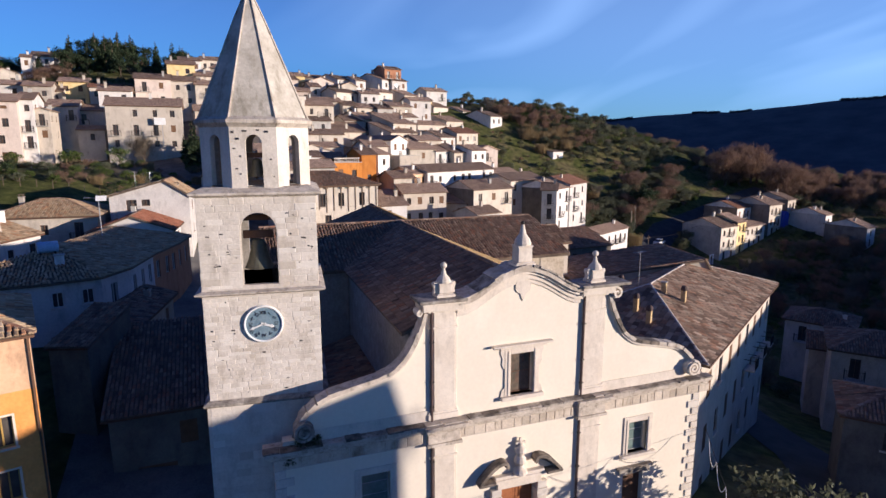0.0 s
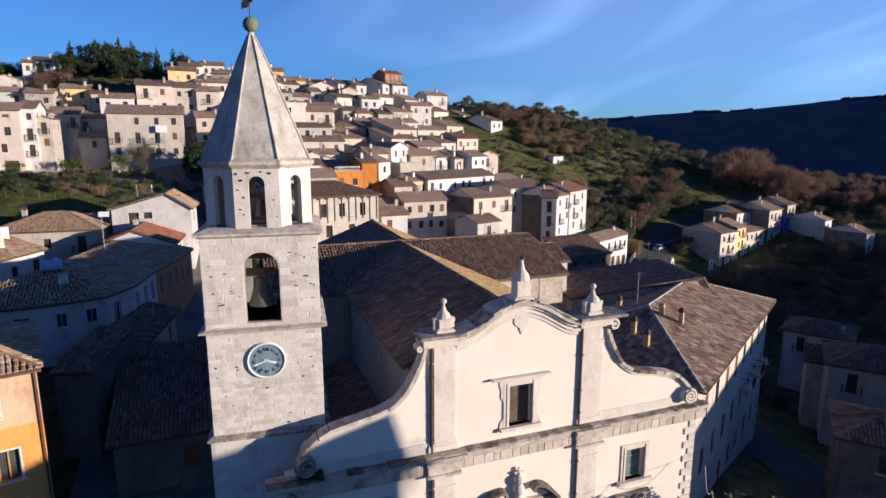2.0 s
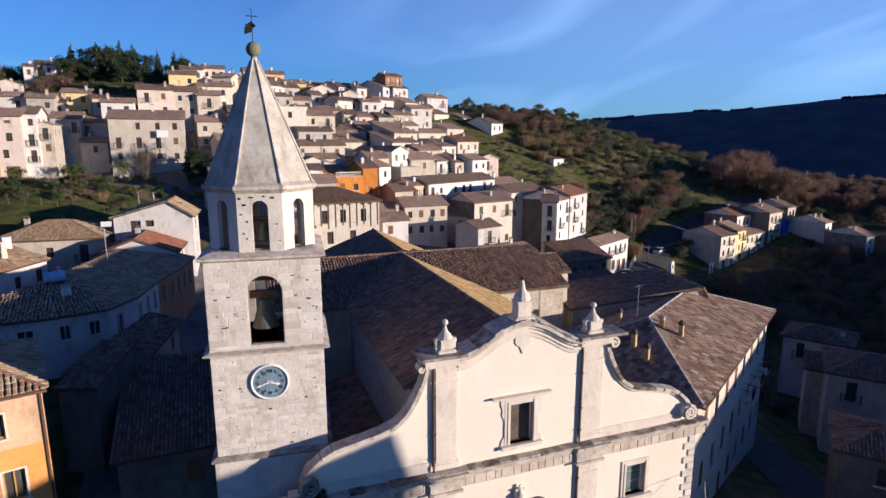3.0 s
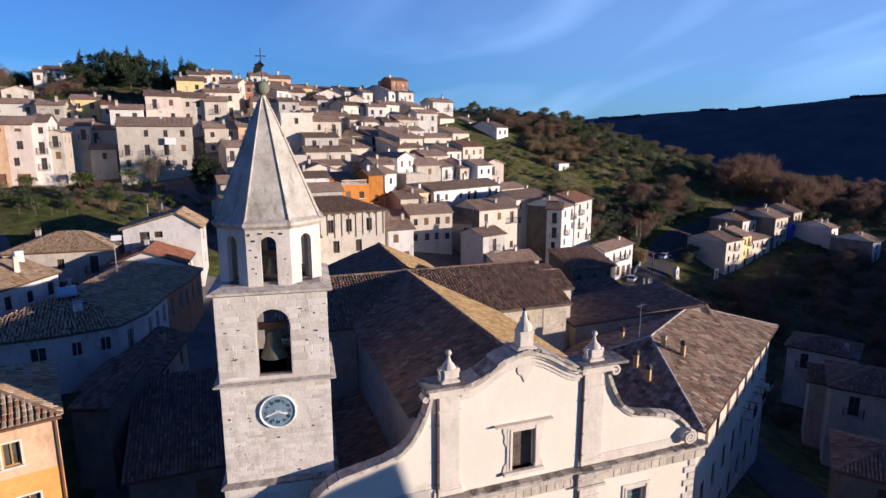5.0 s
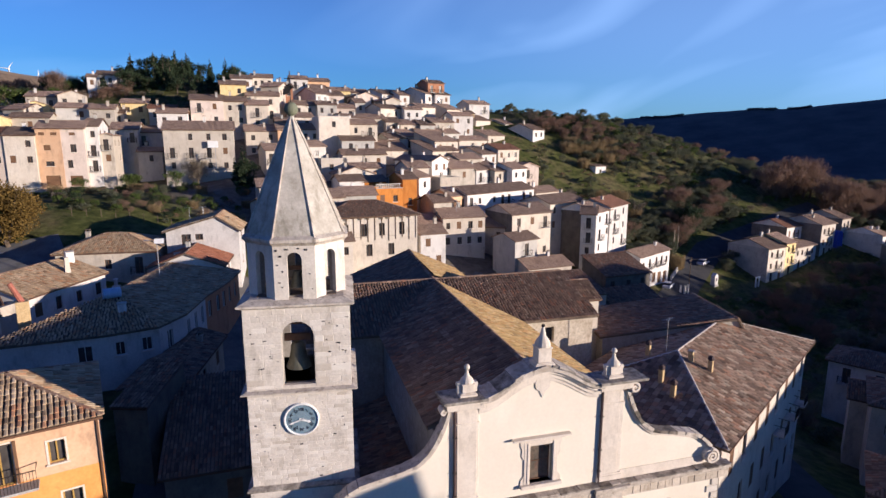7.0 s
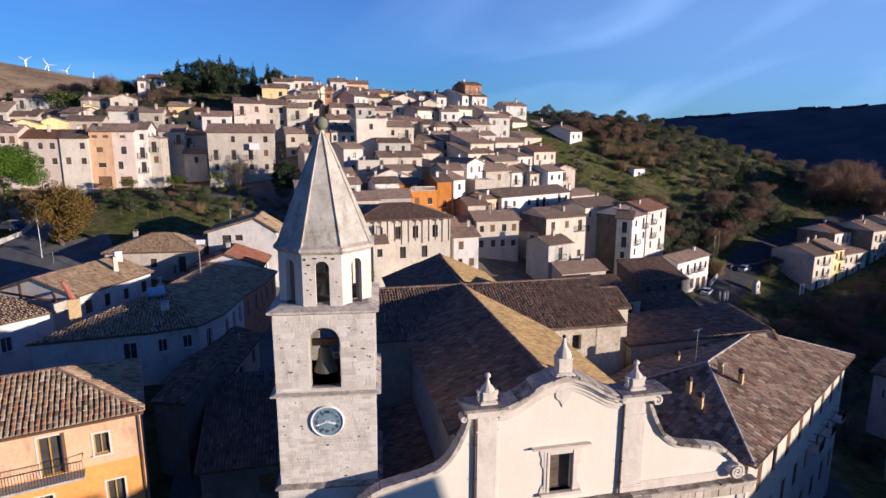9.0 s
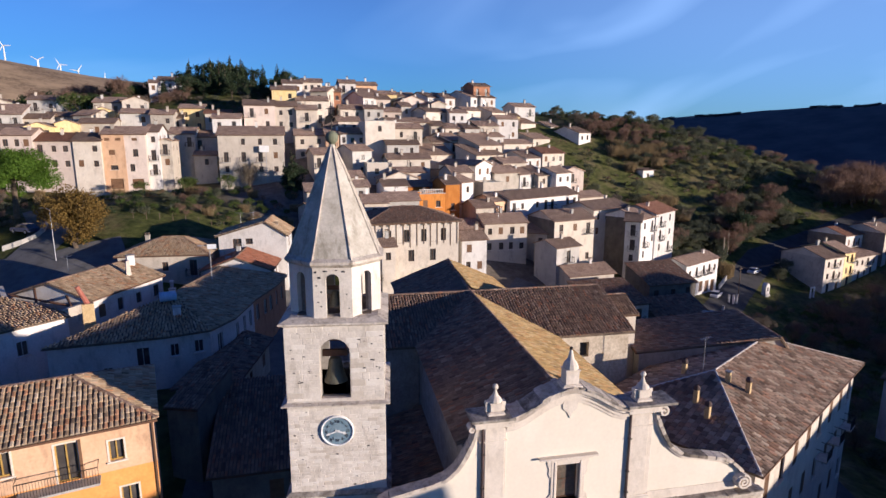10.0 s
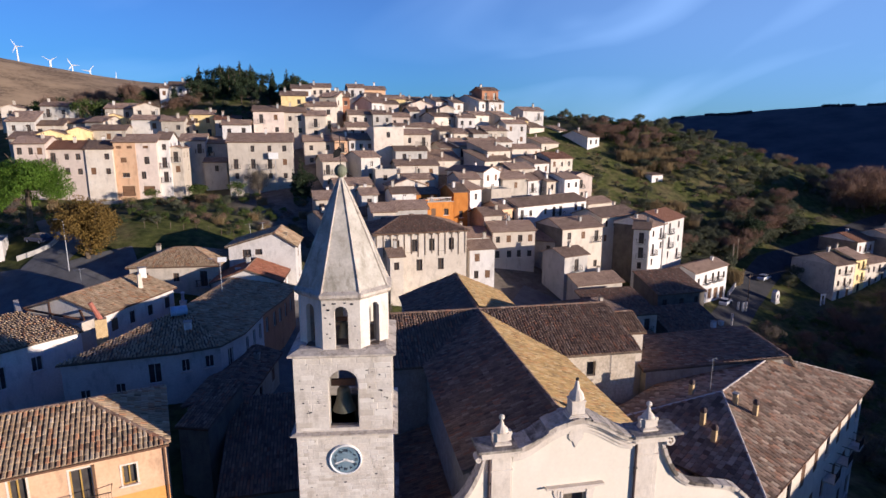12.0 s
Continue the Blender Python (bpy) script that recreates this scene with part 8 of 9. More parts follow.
# water tank and white chimneys on the old roofs
ob = thing("water_tank", -16.0, 59.6, 11.4, 20, "pale blue metal water tank on an old roof", "water tank")
bm = bmesh.new()
lathe(bm, [(0.0, -0.4), (0.5, -0.4), (0.52, -0.35), (0.52, 0.75), (0.5, 0.8), (0.0, 0.86)], 0, 0, 16)
for v in bm.verts:
    v.co = (v.co.z * 1.3, v.co.x, v.co.y + 0.4)
part("drum", bm, "tank_blue", ob)
for u in (-0.35, 0.75):
    part("cradle", boxes((u - 0.06, -0.5, -0.5, u + 0.06, 0.5, 0.02)), "iron", ob)
for x, y, z, h in ((-14.2, 56.6, 10.5, 1.0), (-12.4, 76.4, 11.2, 1.1), (-17.5, 68.2, 9.4, 1.0), (60.2, 77.4, -0.9, 1.1), (62.0, 78.0, -1.0, 0.9)):
    ob = thing("chimney", x, y, z, 10, "white plastered chimney on an old tile roof", "chimney")
    part("shaft", boxes((-0.35, -0.3, -0.8, 0.35, 0.3, h), bevel=0.02), "wall_white", ob)
    part("cap", boxes((-0.42, -0.37, h, 0.42, 0.37, h + 0.1), bevel=0.02), "concrete", ob)

# tall tapered chimney and its neighbours on the long old roof
ob = thing("chimney", -21.97, 67.98, 11.9, 30, "tall tapered pale chimney on an old tile roof", "chimney")
bm = bmesh.new()
lathe(bm, [(0.42, -0.8), (0.40, 0.2), (0.26, 2.0), (0.30, 2.02), (0.30, 2.12), (0.0, 2.14)], 0, 0, 4, math.pi / 4)
part("shaft", bm, "wall_beige", ob)
ob = thing("chimney", -22.6, 71.0, 13.1, 30, "squat white chimney on an old tile roof", "chimney")
part("shaft", boxes((-0.4, -0.35, -0.8, 0.4, 0.35, 0.95), bevel=0.03), "wall_white", ob)
part("cap", boxes((-0.46, -0.41, 0.95, 0.46, 0.41, 1.05), bevel=0.02), "concrete", ob)
ob = thing("flue", -19.21, 74.68, 8.2, 0, "short white flue pipe with a flat cowl", "flue")
bm = bmesh.new()
tube(bm, [(0, 0, -0.5), (0, 0, 1.5)], 0.2, 10)
part("pipe", bm, "wall_white", ob)
bm = bmesh.new()
lathe(bm, [(0.0, 1.75), (0.3, 1.65), (0.3, 1.6), (0.0, 1.58)], 0, 0, 10)
part("cowl", bm, "white_paint", ob)

# ---- trees and scrub ----
def foliage(name, c1, c2, trans=0.35):
    m = surface(name, c1, c2, 3.0, 0.75, 0.0, 8, jitter=0.35, island=True, spec=0.2)
    n, l = m.node_tree.nodes, m.node_tree.links
    b = n["Principled BSDF"]
    t = n.new("ShaderNodeBsdfTranslucent")
    l.new(b.inputs["Base Color"].links[0].from_socket, t.inputs["Color"])
    mx = n.new("ShaderNodeMixShader")
    mx.inputs["Fac"].default_value = trans
    l.new(b.outputs[0], mx.inputs[1])
    l.new(t.outputs[0], mx.inputs[2])
    l.new(mx.outputs[0], n["Material Output"].inputs["Surface"])
    return m


M["leaf_olive"] = foliage("leaf_olive", (0.095, 0.105, 0.06), (0.17, 0.178, 0.112))
M["leaf_green"] = foliage("leaf_green", (0.06, 0.09, 0.022), (0.12, 0.16, 0.042))
M["leaf_dark"] = foliage("leaf_dark", (0.030, 0.048, 0.024), (0.06, 0.085, 0.04))
# leaf_far is greyed and blued, with distance haze in its tone
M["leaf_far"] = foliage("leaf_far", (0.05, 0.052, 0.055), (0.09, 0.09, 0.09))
M["leaf_autumn"] = foliage("leaf_autumn", (0.14, 0.09, 0.024), (0.235, 0.15, 0.04))
M["leaf_pine"] = foliage("leaf_pine", (0.06, 0.12, 0.012), (0.125, 0.215, 0.026))
M["twig"] = foliage("twig", (0.19, 0.118, 0.082), (0.29, 0.188, 0.135))
M["twig_grey"] = foliage("twig_grey", (0.15, 0.125, 0.09), (0.235, 0.20, 0.155))
M["reed"] = foliage("reed", (0.22, 0.16, 0.08), (0.34, 0.25, 0.13))


def leaf_cloud(centres, n, size, r, flat=0.7, wide=0.55, up=0.0):
    """Many small leaf clumps strewn through balls (x, y, z, radius)."""
    verts, faces = [], []
    total = sum(c[3] ** 2 for c in centres)
    for cx, cy, cz, cr in centres:
        for _ in range(int(n * cr * cr / total)):
            d = Vector((r.gauss(0, 1), r.gauss(0, 1), r.gauss(0, 1))).normalized()
            q = cr * (0.55 + 0.5 * r.random() ** 0.6)
            p = Vector((cx, cy, cz)) + Vector((d.x * q, d.y * q, d.z * q * flat))
            s = size * r.uniform(0.6, 1.4)
            a = Vector((r.gauss(0, 1), r.gauss(0, 1), r.gauss(0, 1))).normalized()
            b = a.cross(d + Vector((0.01, 0.02, 0.3))).normalized()
            c = (a + d * 0.4 + Vector((0, 0, up))).normalized()
            o = len(verts)
            verts += [p - c * s, p + b * s * wide, p + c * s, p - b * s * wide]
            faces.append((o, o + 1, o + 2, o + 3))
    return verts, faces


def limbs(bm, r, base, direction, length, radius, depth, tips, spread=0.55, parts=3):
    d = Vector(direction).normalized()
    p = Vector(base)
    pts, rad = [p.copy()], [radius]
    for i in range(3):
        d = (d + Vector((r.gauss(0, 0.12), r.gauss(0, 0.12), r.gauss(0.03, 0.08)))).normalized()
        p = p + d * length / 3
        pts.append(p.copy())
        rad.append(radius * (1 - 0.22 * (i + 1)))
    tube(bm, pts, rad, 5 if depth > 1 else 3)
    if depth <= 0:
        tips.append(p)
        return
    for k in range(parts):
        a = r.uniform(0, 2 * math.pi)
        side = Vector((math.cos(a), math.sin(a), r.uniform(-0.1, 0.5)))
        limbs(bm, r, pts[-1 - (k % 2)], d + side * spread * r.uniform(0.7, 1.4), length * r.uniform(0.55, 0.8), radius * 0.5, depth - 1, tips, spread, parts)


def tree(kind, height, seed, material, n=900, size=0.16):
    """One tree, at the origin, as a thing with a trunk and a crown."""
    r = random.Random(seed)
    words = {"olive": ("bushy grey-green olive tree on the slope", "tree"), "broad": ("round green broadleaf tree", "tree"), "autumn": ("thin tree with yellow-brown autumn leaves", "tree"),
             "bare": ("bare winter tree with reddish-brown twigs", "tree"), "conifer": ("dark green pointed conifer", "tree"), "pine": ("umbrella pine with a broad green crown", "tree"),
             "bush": ("low tangled scrub bush", "bush"), "reed": ("tuft of tall dry yellow reeds", "reeds")}[kind]
    ob = thing({"olive": "olive_tree", "broad": "broadleaf_tree", "autumn": "autumn_tree", "bare": "bare_tree", "conifer": "conifer", "pine": "umbrella_pine", "bush": "bush", "reed": "reed_tuft"}[kind], label=words[0], category=words[1])
    bm = bmesh.new()
    tips = []
    if kind == "conifer":
        tube(bm, [(0, 0, -0.4), (0.05, 0, height * 0.5), (0, 0, height * 0.97)], [height * 0.025, height * 0.016, 0.02], 6)
        balls = []
        for i in range(26):
            t = 0.1 + 0.88 * i / 25
            rr = height * 0.21 * (1 - t) + 0.12
            for k in range(4):
                a = r.uniform(0, 6.28)
                q = rr * r.uniform(0.35, 0.95)
                balls.append((q * math.cos(a), q * math.sin(a), height * t - q * 0.35, rr * r.uniform(0.3, 0.55)))
        verts, faces = leaf_cloud(balls, n, size, r, 0.6)
    elif kind == "pine":
        tube(bm, [(0, 0, -0.5), (0.1, 0, height * 0.35), (0.0, 0.1, height * 0.62)], [height * 0.035, height * 0.028, height * 0.02], 8)
        for k in range(7):
            a = k * 0.9
            limbs(bm, r, (0, 0.05, height * (0.42 + 0.03 * k)), (math.cos(a), math.sin(a), 0.75), height * 0.3, height * 0.012, 1, tips)
        balls = []
        for _ in range(60):
            a, q = r.uniform(0, 6.28), math.sqrt(r.random()) * height * 0.50
            balls.append((q * math.cos(a), q * math.sin(a), height * (0.80 - 0.52 * (q / (height * 0.5)) ** 2 * r.uniform(0.3, 1.0)) + r.uniform(-1.7, 0.5), height * r.uniform(0.11, 0.18)))
        verts, faces = leaf_cloud(balls, n, size, r, 0.75)
    elif kind == "reed":
        verts, faces = [], []
        for _ in range(n):
            a, q = r.uniform(0, 6.28), math.sqrt(r.random()) * height * 0.6
            x, y, h = q * math.cos(a), q * math.sin(a), height * r.uniform(0.6, 1.0)
            lx, ly, w = r.gauss(0, 0.12) * h, r.gauss(0, 0.12) * h, size
            b = r.uniform(0, 6.28)
            o = len(verts)
            verts += [(x, y, -0.2), (x + w * math.cos(b), y + w * math.sin(b), -0.2), (x + lx + w * math.cos(b), y + ly + w * math.sin(b), h * 0.8), (x + lx * 1.3, y + ly * 1.3, h)]
            faces.append((o, o + 1, o + 2, o + 3))
        tube(bm, [(0, 0, -0.2), (0, 0.05, height * 0.7)], 0.02, 4)
    else:
        low = {"olive": 0.22, "broad": 0.3, "autumn": 0.10, "bare": 0.22, "bush": 0.06}[kind]
        k0 = height * low
        tube(bm, [(0, 0, -0.4), (r.gauss(0, 0.04) * height, r.gauss(0, 0.03) * height, k0)], [height * 0.04, height * 0.028], 7)
        for k in range(5 if kind != "bush" else 6):
            a = k * 1.26 + r.uniform(-0.3, 0.3)
            limbs(bm, r, (0, 0, k0 * 0.95), (math.cos(a) * 0.7, math.sin(a) * 0.7, (r.uniform(1.6, 2.6) if kind == "autumn" else r.uniform(0.6, 1.3)) if kind != "bush" else r.uniform(0.4, 0.9)), height * 0.34, height * 0.014, 2, tips, 0.6)
        if kind == "bare":
            balls = [(p.x, p.y, p.z, height * 0.085) for p in tips]
        else:
            balls = [(p.x, p.y, p.z, height * r.uniform(0.09, 0.16)) for p in tips] if kind != "autumn" else [(p.x, p.y, p.z - height * 0.06 * (i % 4), height * r.uniform(0.10, 0.17)) for i, p in enumerate(tips)]
        reach = max(math.hypot(p.x, p.y) for p in tips) * {"autumn": 0.34, "bare": 0.6}.get(kind, 0.8)
        peak = max(p.z for p in tips)
        foot = peak * {"olive": 0.28, "broad": 0.35, "autumn": 0.15, "bare": 0.25, "bush": 0.02}[kind]
        for _ in range(26):                      # fill the crown below its tips
            a, q, t = r.uniform(0, 6.28), math.sqrt(r.random()), r.random()
            wide = reach * math.sqrt(max(0.05, 1 - (2 * t - 0.9) ** 2 * 0.8))
            balls.append((wide * q * math.cos(a), wide * q * math.sin(a), foot + (peak - foot) * t, height * r.uniform(0.10, 0.17)))
        verts, faces = leaf_cloud(balls, n, size, r, *((1.0, 0.05, 1.3) if material.startswith("twig") else (0.8, 0.55, 0.0)))
    part("trunk", bm, "bark", ob)
    raw("crown", verts, faces, material, ob)
    return ob


def plant(proto, x, y, k=1.0, yaw=None, dz=0.0, group=""):
    m = Matrix.Translation((x, y, ground_z(x, y) - 0.05 + dz)) @ Matrix.Rotation(rng.uniform(0, 6.28) if yaw is None else yaw, 4, "Z")
    ob = copy_thing(proto, m)
    for ch in ob.children:
        ch.matrix_basis = Matrix.Diagonal((k * rng.uniform(0.9, 1.1), k * rng.uniform(0.9, 1.1), k, 1))
    if group:
        ob["group"] = group
    return ob


OLIVES = [tree("olive", 4.6, 100 + i, "leaf_olive", 3000, 0.11) for i in range(3)]
BROADS = [tree("broad", 5.2, 200 + i, "leaf_green", 900, 0.20) for i in range(2)]
BARES = [tree("bare", 8.5, 300 + i, m, 3800, 0.5) for i, m in enumerate(("twig", "twig", "twig_grey"))]
BUSHES = [tree("bush", 2.6, 400 + i, m, 900 if m.startswith("twig") else 900, 0.32 if m.startswith("twig") else 0.12) for i, m in enumerate(("leaf_olive", "leaf_green", "twig_grey", "twig", "leaf_dark"))]
SHADE = [tree("broad", 5.2, 200 + i, "leaf_olive", 900, 0.20) for i in range(2)]
DARKS = [tree("broad", 6.8, 250 + i, "leaf_dark", 1600, 0.22) for i in range(3)]
CONIFERS = [tree("conifer", 9.0, 500 + i, "leaf_dark", 1500, 0.24) for i in range(2)]
REED = tree("reed", 3.2, 600, "reed", 380, 0.05)
AUTUMN = tree("autumn", 8.8, 610, "leaf_autumn", 12000, 0.13)
PINE = tree("pine", 10.5, 620, "leaf_pine", 40000, 0.12)
PROTOS = SHADE + DARKS + OLIVES + BROADS + BARES + BUSHES + CONIFERS + [REED, AUTUMN, PINE]


def merge(name, placed, label):
    """Scrub past counting: all crowns and stems of the placed bushes as one mesh for each material."""
    out = {}
    for proto, m, k in placed:
        for ch in proto.children:
            me = ch.data
            verts, faces = out.setdefault(me.materials[0].name, ([], []))
            o = len(verts)
            mk = m @ Matrix.Diagonal((k, k, k, 1))
            verts.extend(mk @ v.co for v in me.vertices)
            faces.extend(tuple(o + i for i in p.vertices) for p in me.polygons)
    for mat, (verts, faces) in out.items():
        tagged(raw(name, verts, faces, mat), label, "scrub", kind="stuff")


def clear(x, y):
    """Meadows, lawns and the verge of the street, where nothing tall grows."""
    for cx, cy, rx, ry in ((142, 145.5, 12, 4.5), (147, 136.5, 4, 4), (100, 107.5, 10, 5), (121, 106.5, 9, 2.6), (128, 104, 4, 3), (113, 134, 5, 2.5)):
        if ((x - cx) / rx) ** 2 + ((y - cy) / ry) ** 2 < 1:
            return True
    p = Vector((x, y))
    for a, b in zip(EAST, EAST[1:]):
        a, b = Vector(a), Vector(b)
        t = min(1.0, max(0.0, (p - a).dot(b - a) / (b - a).length_squared))
        if (p - a.lerp(b, t)).length < 5.5:
            return True
    return False


def sow(protos, n, x0, x1, y0, y1, test, kmin, kmax, group, seed, gap=2.0, stuff=""):
    r = random.Random(seed)
    done, tries, placed = [], 0, []
    while len(done) < n and tries < n * 40:
        tries += 1
        x, y = r.uniform(x0, x1), r.uniform(y0, y1)
        if not test(x, y) or clear(x, y) or built_up(x, y) or any((x - a) ** 2 + (y - b) ** 2 < gap * gap for a, b in done):
            continue
        done.append((x, y))
        if stuff:
            placed.append((r.choice(protos), Matrix.Translation((x, y, ground_z(x, y) - 0.05)) @ Matrix.Rotation(r.uniform(0, 6.28), 4, "Z"), r.uniform(kmin, kmax)))
            continue
        plant(r.choice(protos), x, y, r.uniform(kmin, kmax), r.uniform(0, 6.28), group=group)
    if stuff:
        merge(stuff, placed, group)


patch = lambda x, y, s, o=0.0: noise.noise(Vector((x / s, y / s, 1.7 + o)))
# slope to the east of the town: olives, scrub, bare thickets, with grassy clearings
slope = lambda x, y: x > 62 + 0.12 * (y - 100) and y > 112 - 0.05 * (x - 60) and not (x < 100 and 135 < y < 168 and patch(x, y, 14) > -0.15)
sow(OLIVES, 270, 60, 240, 112, 200, lambda x, y: slope(x, y) and patch(x, y, 22) > -0.25, 0.5, 0.95, "olive trees on the slope", 1, 2.4)
sow(BUSHES[:2] * 2 + BUSHES[2:], 800, 60, 240, 112, 200, lambda x, y: slope(x, y) and patch(x, y, 18, 3) > -0.3, 0.5, 1.05, "tangled olive-green and brown scrub on the slope", 21, 1.6, "slope_scrub")
sow(OLIVES + BUSHES[:1], 26, 62, 102, 134, 168, lambda x, y: True, 0.4, 0.8, "olive trees on the grassy slope", 45, 4.2)
sow(BUSHES[:4], 130, 60, 104, 132, 170, lambda x, y: patch(x, y, 7, 9) > -0.1, 0.2, 0.5, "low brown and green scrub on the grassy slope", 46, 1.3, "slope_scrub")
sow(BARES, 60, 70, 240, 112, 190, lambda x, y: slope(x, y) and patch(x, y, 30, 5) > 0.12, 0.4, 0.65, "bare trees on the slope", 2, 2.5)
sow(OLIVES * 3 + BARES[1:2] + BUSHES[:3], 230, 76, 128, 114, 146, lambda x, y: y < 118 + 0.5 * (x - 70), 0.5, 0.9, "tangled trees and scrub above the town", 41, 1.5, "slope_thicket")
sow(BARES[:2], 34, 144, 164, 128, 146, lambda x, y: y > 137 - 0.7 * (x - 146), 1.0, 1.55, "tall bare reddish trees beyond the row of houses", 3, 2.2)
sow(BARES[:2], 46, 156, 215, 108, 140, lambda x, y: y > 131 - 0.7 * (x - 156), 0.65, 1.1, "bare trees on the slope", 43, 2.4)
sow(BARES[:2], 16, 84, 104, 168, 182, lambda x, y: True, 0.35, 0.6, "bare trees on the crest", 4, 2.5)
sow(OLIVES + BUSHES, 40, 70, 110, 172, 200, lambda x, y: True, 0.35, 0.55, "scrub on the crest", 5, 2.0)
sow([REED], 26, 86, 104, 152, 166, lambda x, y: patch(x, y, 6) > -0.1, 0.8, 1.2, "dry reeds", 6, 0.9)
sow([REED], 12, 84, 92, 132, 142, lambda x, y: True, 0.8, 1.3, "dry reeds", 7, 0.9)
# valley to the east, below the row of houses
sow(BUSHES[:4] + BUSHES[2:4], 480, 62, 190, 40, 106, lambda x, y: patch(x, y, 12, 2) > -0.32 and x - 0.8 * (y - 92) > 78, 0.5, 0.95, "tangled brown and green scrub in the valley", 8, 1.7, "valley_scrub")
sow(BARES + BUSHES[3:4], 80, 100, 165, 84, 107, lambda x, y: patch(x, y, 9, 4) > -0.12 and x - 1.3 * (y - 92) > 98, 0.3, 0.62, "brown bare thickets below the row of houses", 44, 2.2, "valley_thicket")
sow(OLIVES + BARES + BUSHES, 120, 120, 260, 60, 130, lambda x, y: True, 0.6, 1.0, "dark tangled scrub in the valley", 9, 2.5, "valley_scrub")
sow(BARES, 90, 64, 190, 44, 88, lambda x, y: patch(x, y, 14, 8) > -0.1, 0.35, 0.6, "brown bare thicket in the valley", 18, 1.8, "valley_thicket")
# unseen trees on the added spur, planted to shade the valley
sow(BARES, 14, 150, 190, -15, 55, lambda x, y: True, 0.8, 1.1, "bare trees above the valley", 19, 3.0)
sow(BUSHES[1:4], 90, 80, 180, 82, 114, lambda x, y: patch(x, y, 10, 6) > -0.1, 0.3, 0.6, "low garden scrub round the lower houses", 31, 1.8, "garden_scrub")
# bank below the upper street
sow(BUSHES + BUSHES[:2] + [REED], 190, -62, -4, 97, 126, lambda x, y: patch(x, y, 8) > -0.22, 0.3, 0.75, "bushes on the bank", 10, 1.3)
sow(BUSHES + BROADS, 14, -36, -18, 119, 131, lambda x, y: True, 0.6, 0.9, "bushes on the bank", 11, 1.5)
sow(BUSHES + BARES[2:], 30, 3, 40, 63, 84, lambda x, y: True, 0.4, 0.7, "garden scrub behind the church", 12, 1.6)
# hilltop trees
sow(CONIFERS + CONIFERS + DARKS, 40, -46, -8, 186, 206, lambda x, y: True, 0.6, 1.15, "hilltop conifers", 13, 2.2)
sow(DARKS + BUSHES[3:], 34, -62, -6, 180, 204, lambda x, y: x > -36 or y > 198, 0.5, 0.9, "hilltop trees", 14, 2.4)
sow(DARKS + BROADS + BARES[:2], 34, -92, -54, 182, 206, lambda x, y: True, 0.6, 1.0, "hilltop trees", 33, 2.4)
sow(BROADS, 6, -66, -54, 168, 178, lambda x, y: True, 0.8, 1.2, "hilltop trees", 15, 2.2)
sow(BROADS + BUSHES, 10, 44, 62, 172, 186, lambda x, y: True, 0.4, 0.6, "hilltop trees", 16, 2.0)
sow(BUSHES, 50, -50, 0, 168, 190, lambda x, y: x > -36 or y < 172, 0.5, 0.9, "brown scrub on the hilltop", 17, 1.8, "hilltop_scrub")
sow(BARES + BUSHES[2:4], 26, -56, -38, 181, 187.5, lambda x, y: True, 0.28, 0.45, "brown thicket before the white hilltop house", 47, 1.4)
sow(BARES[:2], 16, -68, -42, 198, 212, lambda x, y: True, 0.45, 0.75, "brown bare trees on the hilltop", 32, 2.0)
plant(PINE, -46.9, 98.0, 1.12, 0.4, 1.6)
plant(AUTUMN, -34.6, 87.0, 1.15, 1.0)
plant(AUTUMN, -35.0, 88.6, 0.95, 2.0)
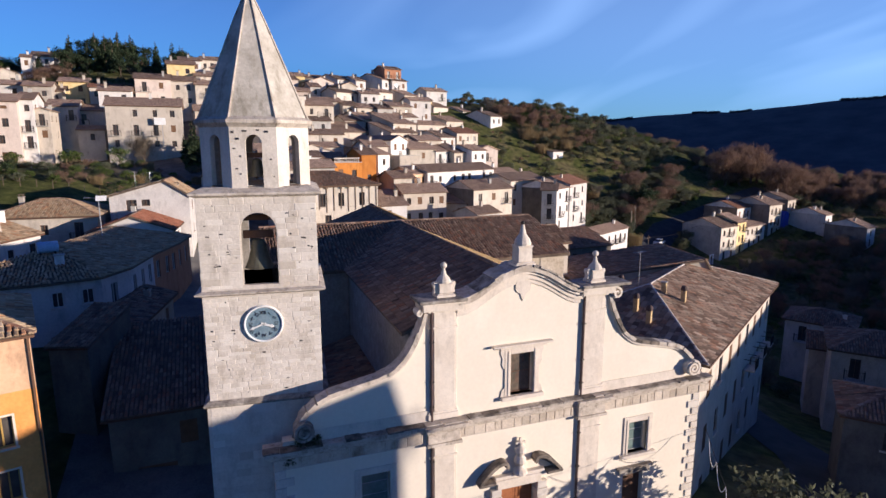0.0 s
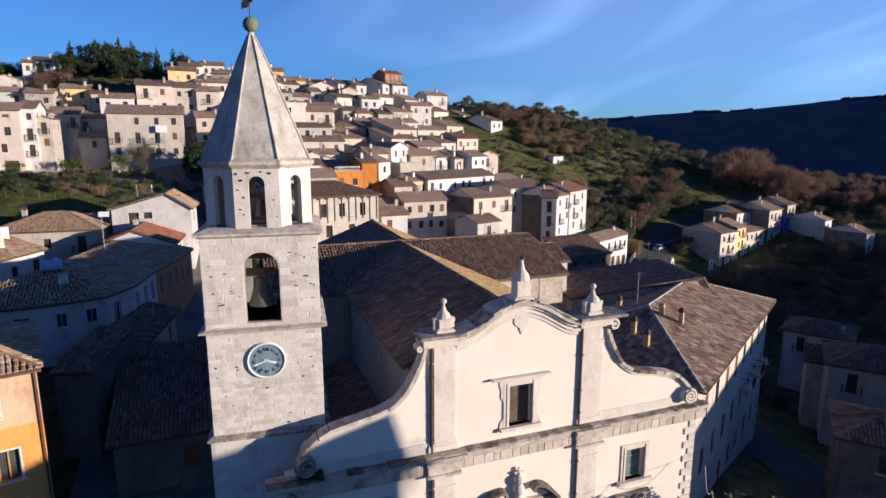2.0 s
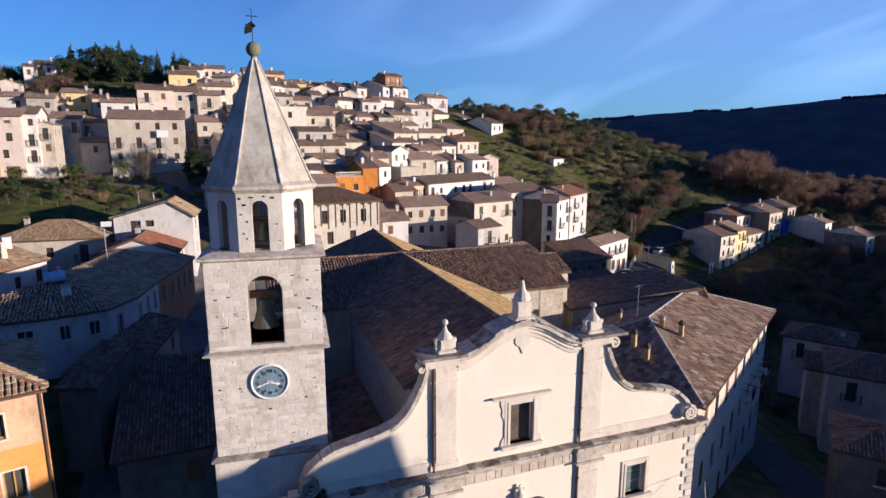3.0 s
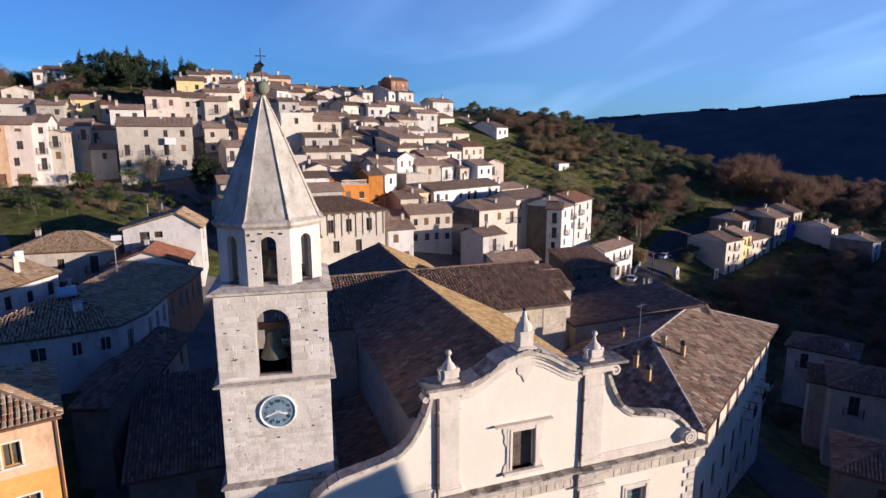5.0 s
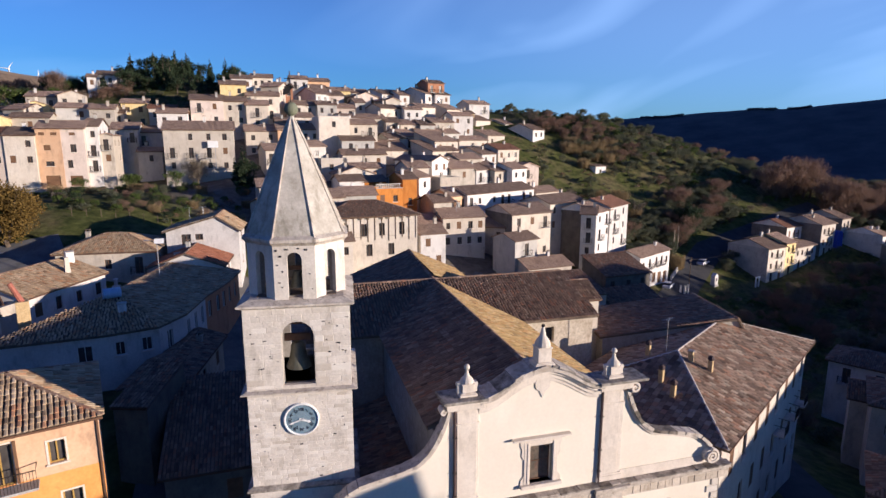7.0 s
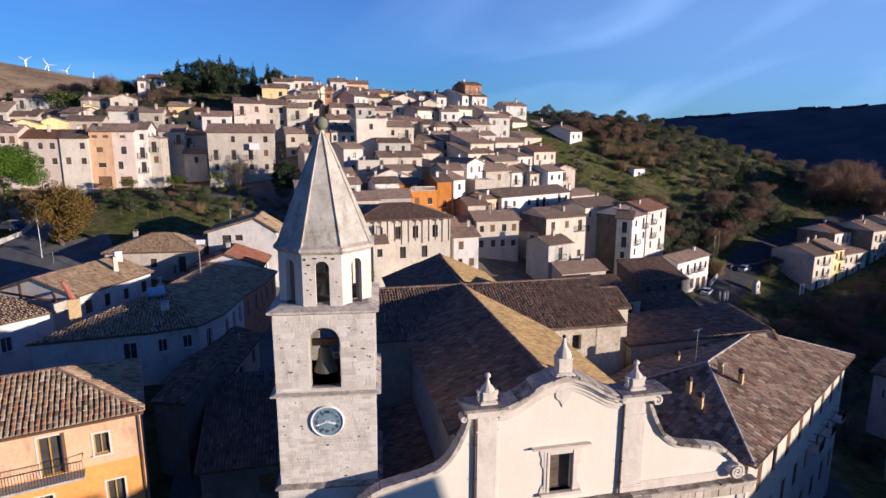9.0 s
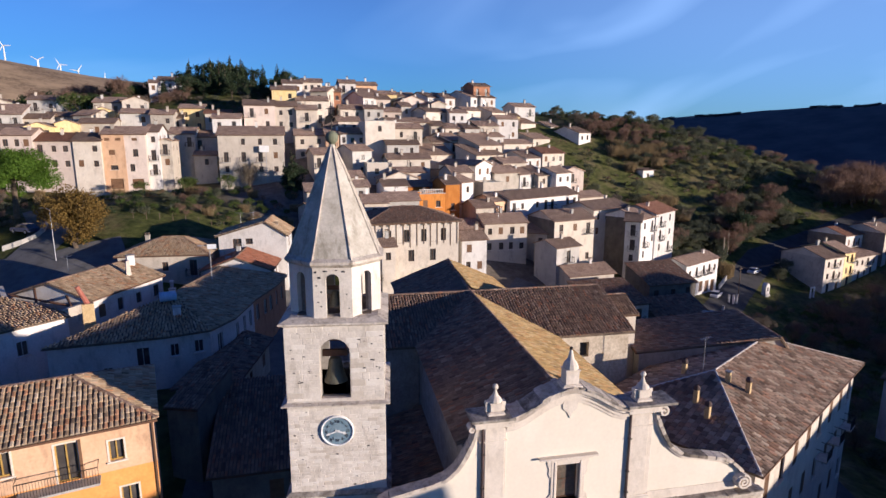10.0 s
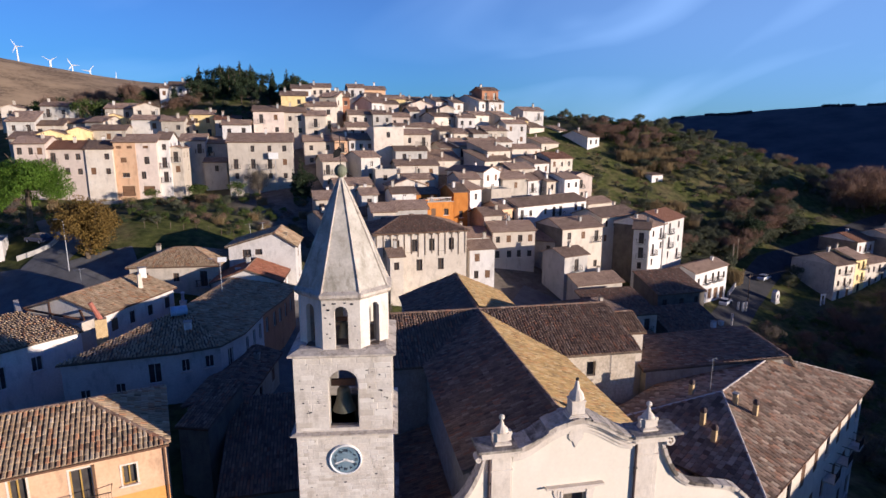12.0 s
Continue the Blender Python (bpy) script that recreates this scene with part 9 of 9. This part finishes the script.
for x, y, k in ((105.2, 126.8, 1.05), (107.4, 128.0, 0.9), (103.4, 127.6, 0.85), (106.2, 129.5, 0.95)):
    plant(CONIFERS[0], x, y, k, x, group="dark conifers above the street")
plant(DARKS[1], 105.6, 127.8, 1.05, 1.0)
plant(REED, 91.6, 113.9, 1.1, 1.0)
plant(REED, 90.8, 113.2, 1.0, 2.0)
plant(CONIFERS[0], -6.5, 124.5, 1.0, 1.0)
plant(DARKS[0], -6.0, 125.5, 0.75, 1.0)
plant(CONIFERS[1], -8.2, 126.0, 0.7, 2.0)
plant(BARES[2], -15.8, 128.8, 0.7, 2.0)
for x, y, z, k in ((2.3, 24.75, 7.5, 0.34), (1.75, 24.9, 6.6, 0.26), (2.9, 24.6, 7.55, 0.2)):
    plant(BUSHES[4], x, y, k, 1.0, z - ground_z(x, y))["label"] = "dark weeds rooted in the stone ledge"
plant(SHADE[0], 26.5, 19.5, 0.95, 2.0)
plant(SHADE[1], 30.0, 17.5, 0.85, 1.0)
for p in PROTOS:
    for o in (*p.children, p):
        bpy.data.objects.remove(o)


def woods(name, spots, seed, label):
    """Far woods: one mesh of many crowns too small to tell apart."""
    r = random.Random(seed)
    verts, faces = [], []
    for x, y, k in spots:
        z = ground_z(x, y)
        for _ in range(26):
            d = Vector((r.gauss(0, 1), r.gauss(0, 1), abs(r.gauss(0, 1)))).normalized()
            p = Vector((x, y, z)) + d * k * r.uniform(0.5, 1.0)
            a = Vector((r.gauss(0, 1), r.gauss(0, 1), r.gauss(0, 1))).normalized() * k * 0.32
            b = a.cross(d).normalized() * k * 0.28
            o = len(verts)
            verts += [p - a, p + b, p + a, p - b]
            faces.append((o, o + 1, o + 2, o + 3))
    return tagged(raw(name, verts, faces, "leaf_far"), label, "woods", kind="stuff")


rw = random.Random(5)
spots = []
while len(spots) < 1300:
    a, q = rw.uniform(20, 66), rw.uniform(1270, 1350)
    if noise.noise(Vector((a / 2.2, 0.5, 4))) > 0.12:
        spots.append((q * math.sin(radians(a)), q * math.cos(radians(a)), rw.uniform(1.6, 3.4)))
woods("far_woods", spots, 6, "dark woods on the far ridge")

# ---- masonry pieces ----
masonry(tower)
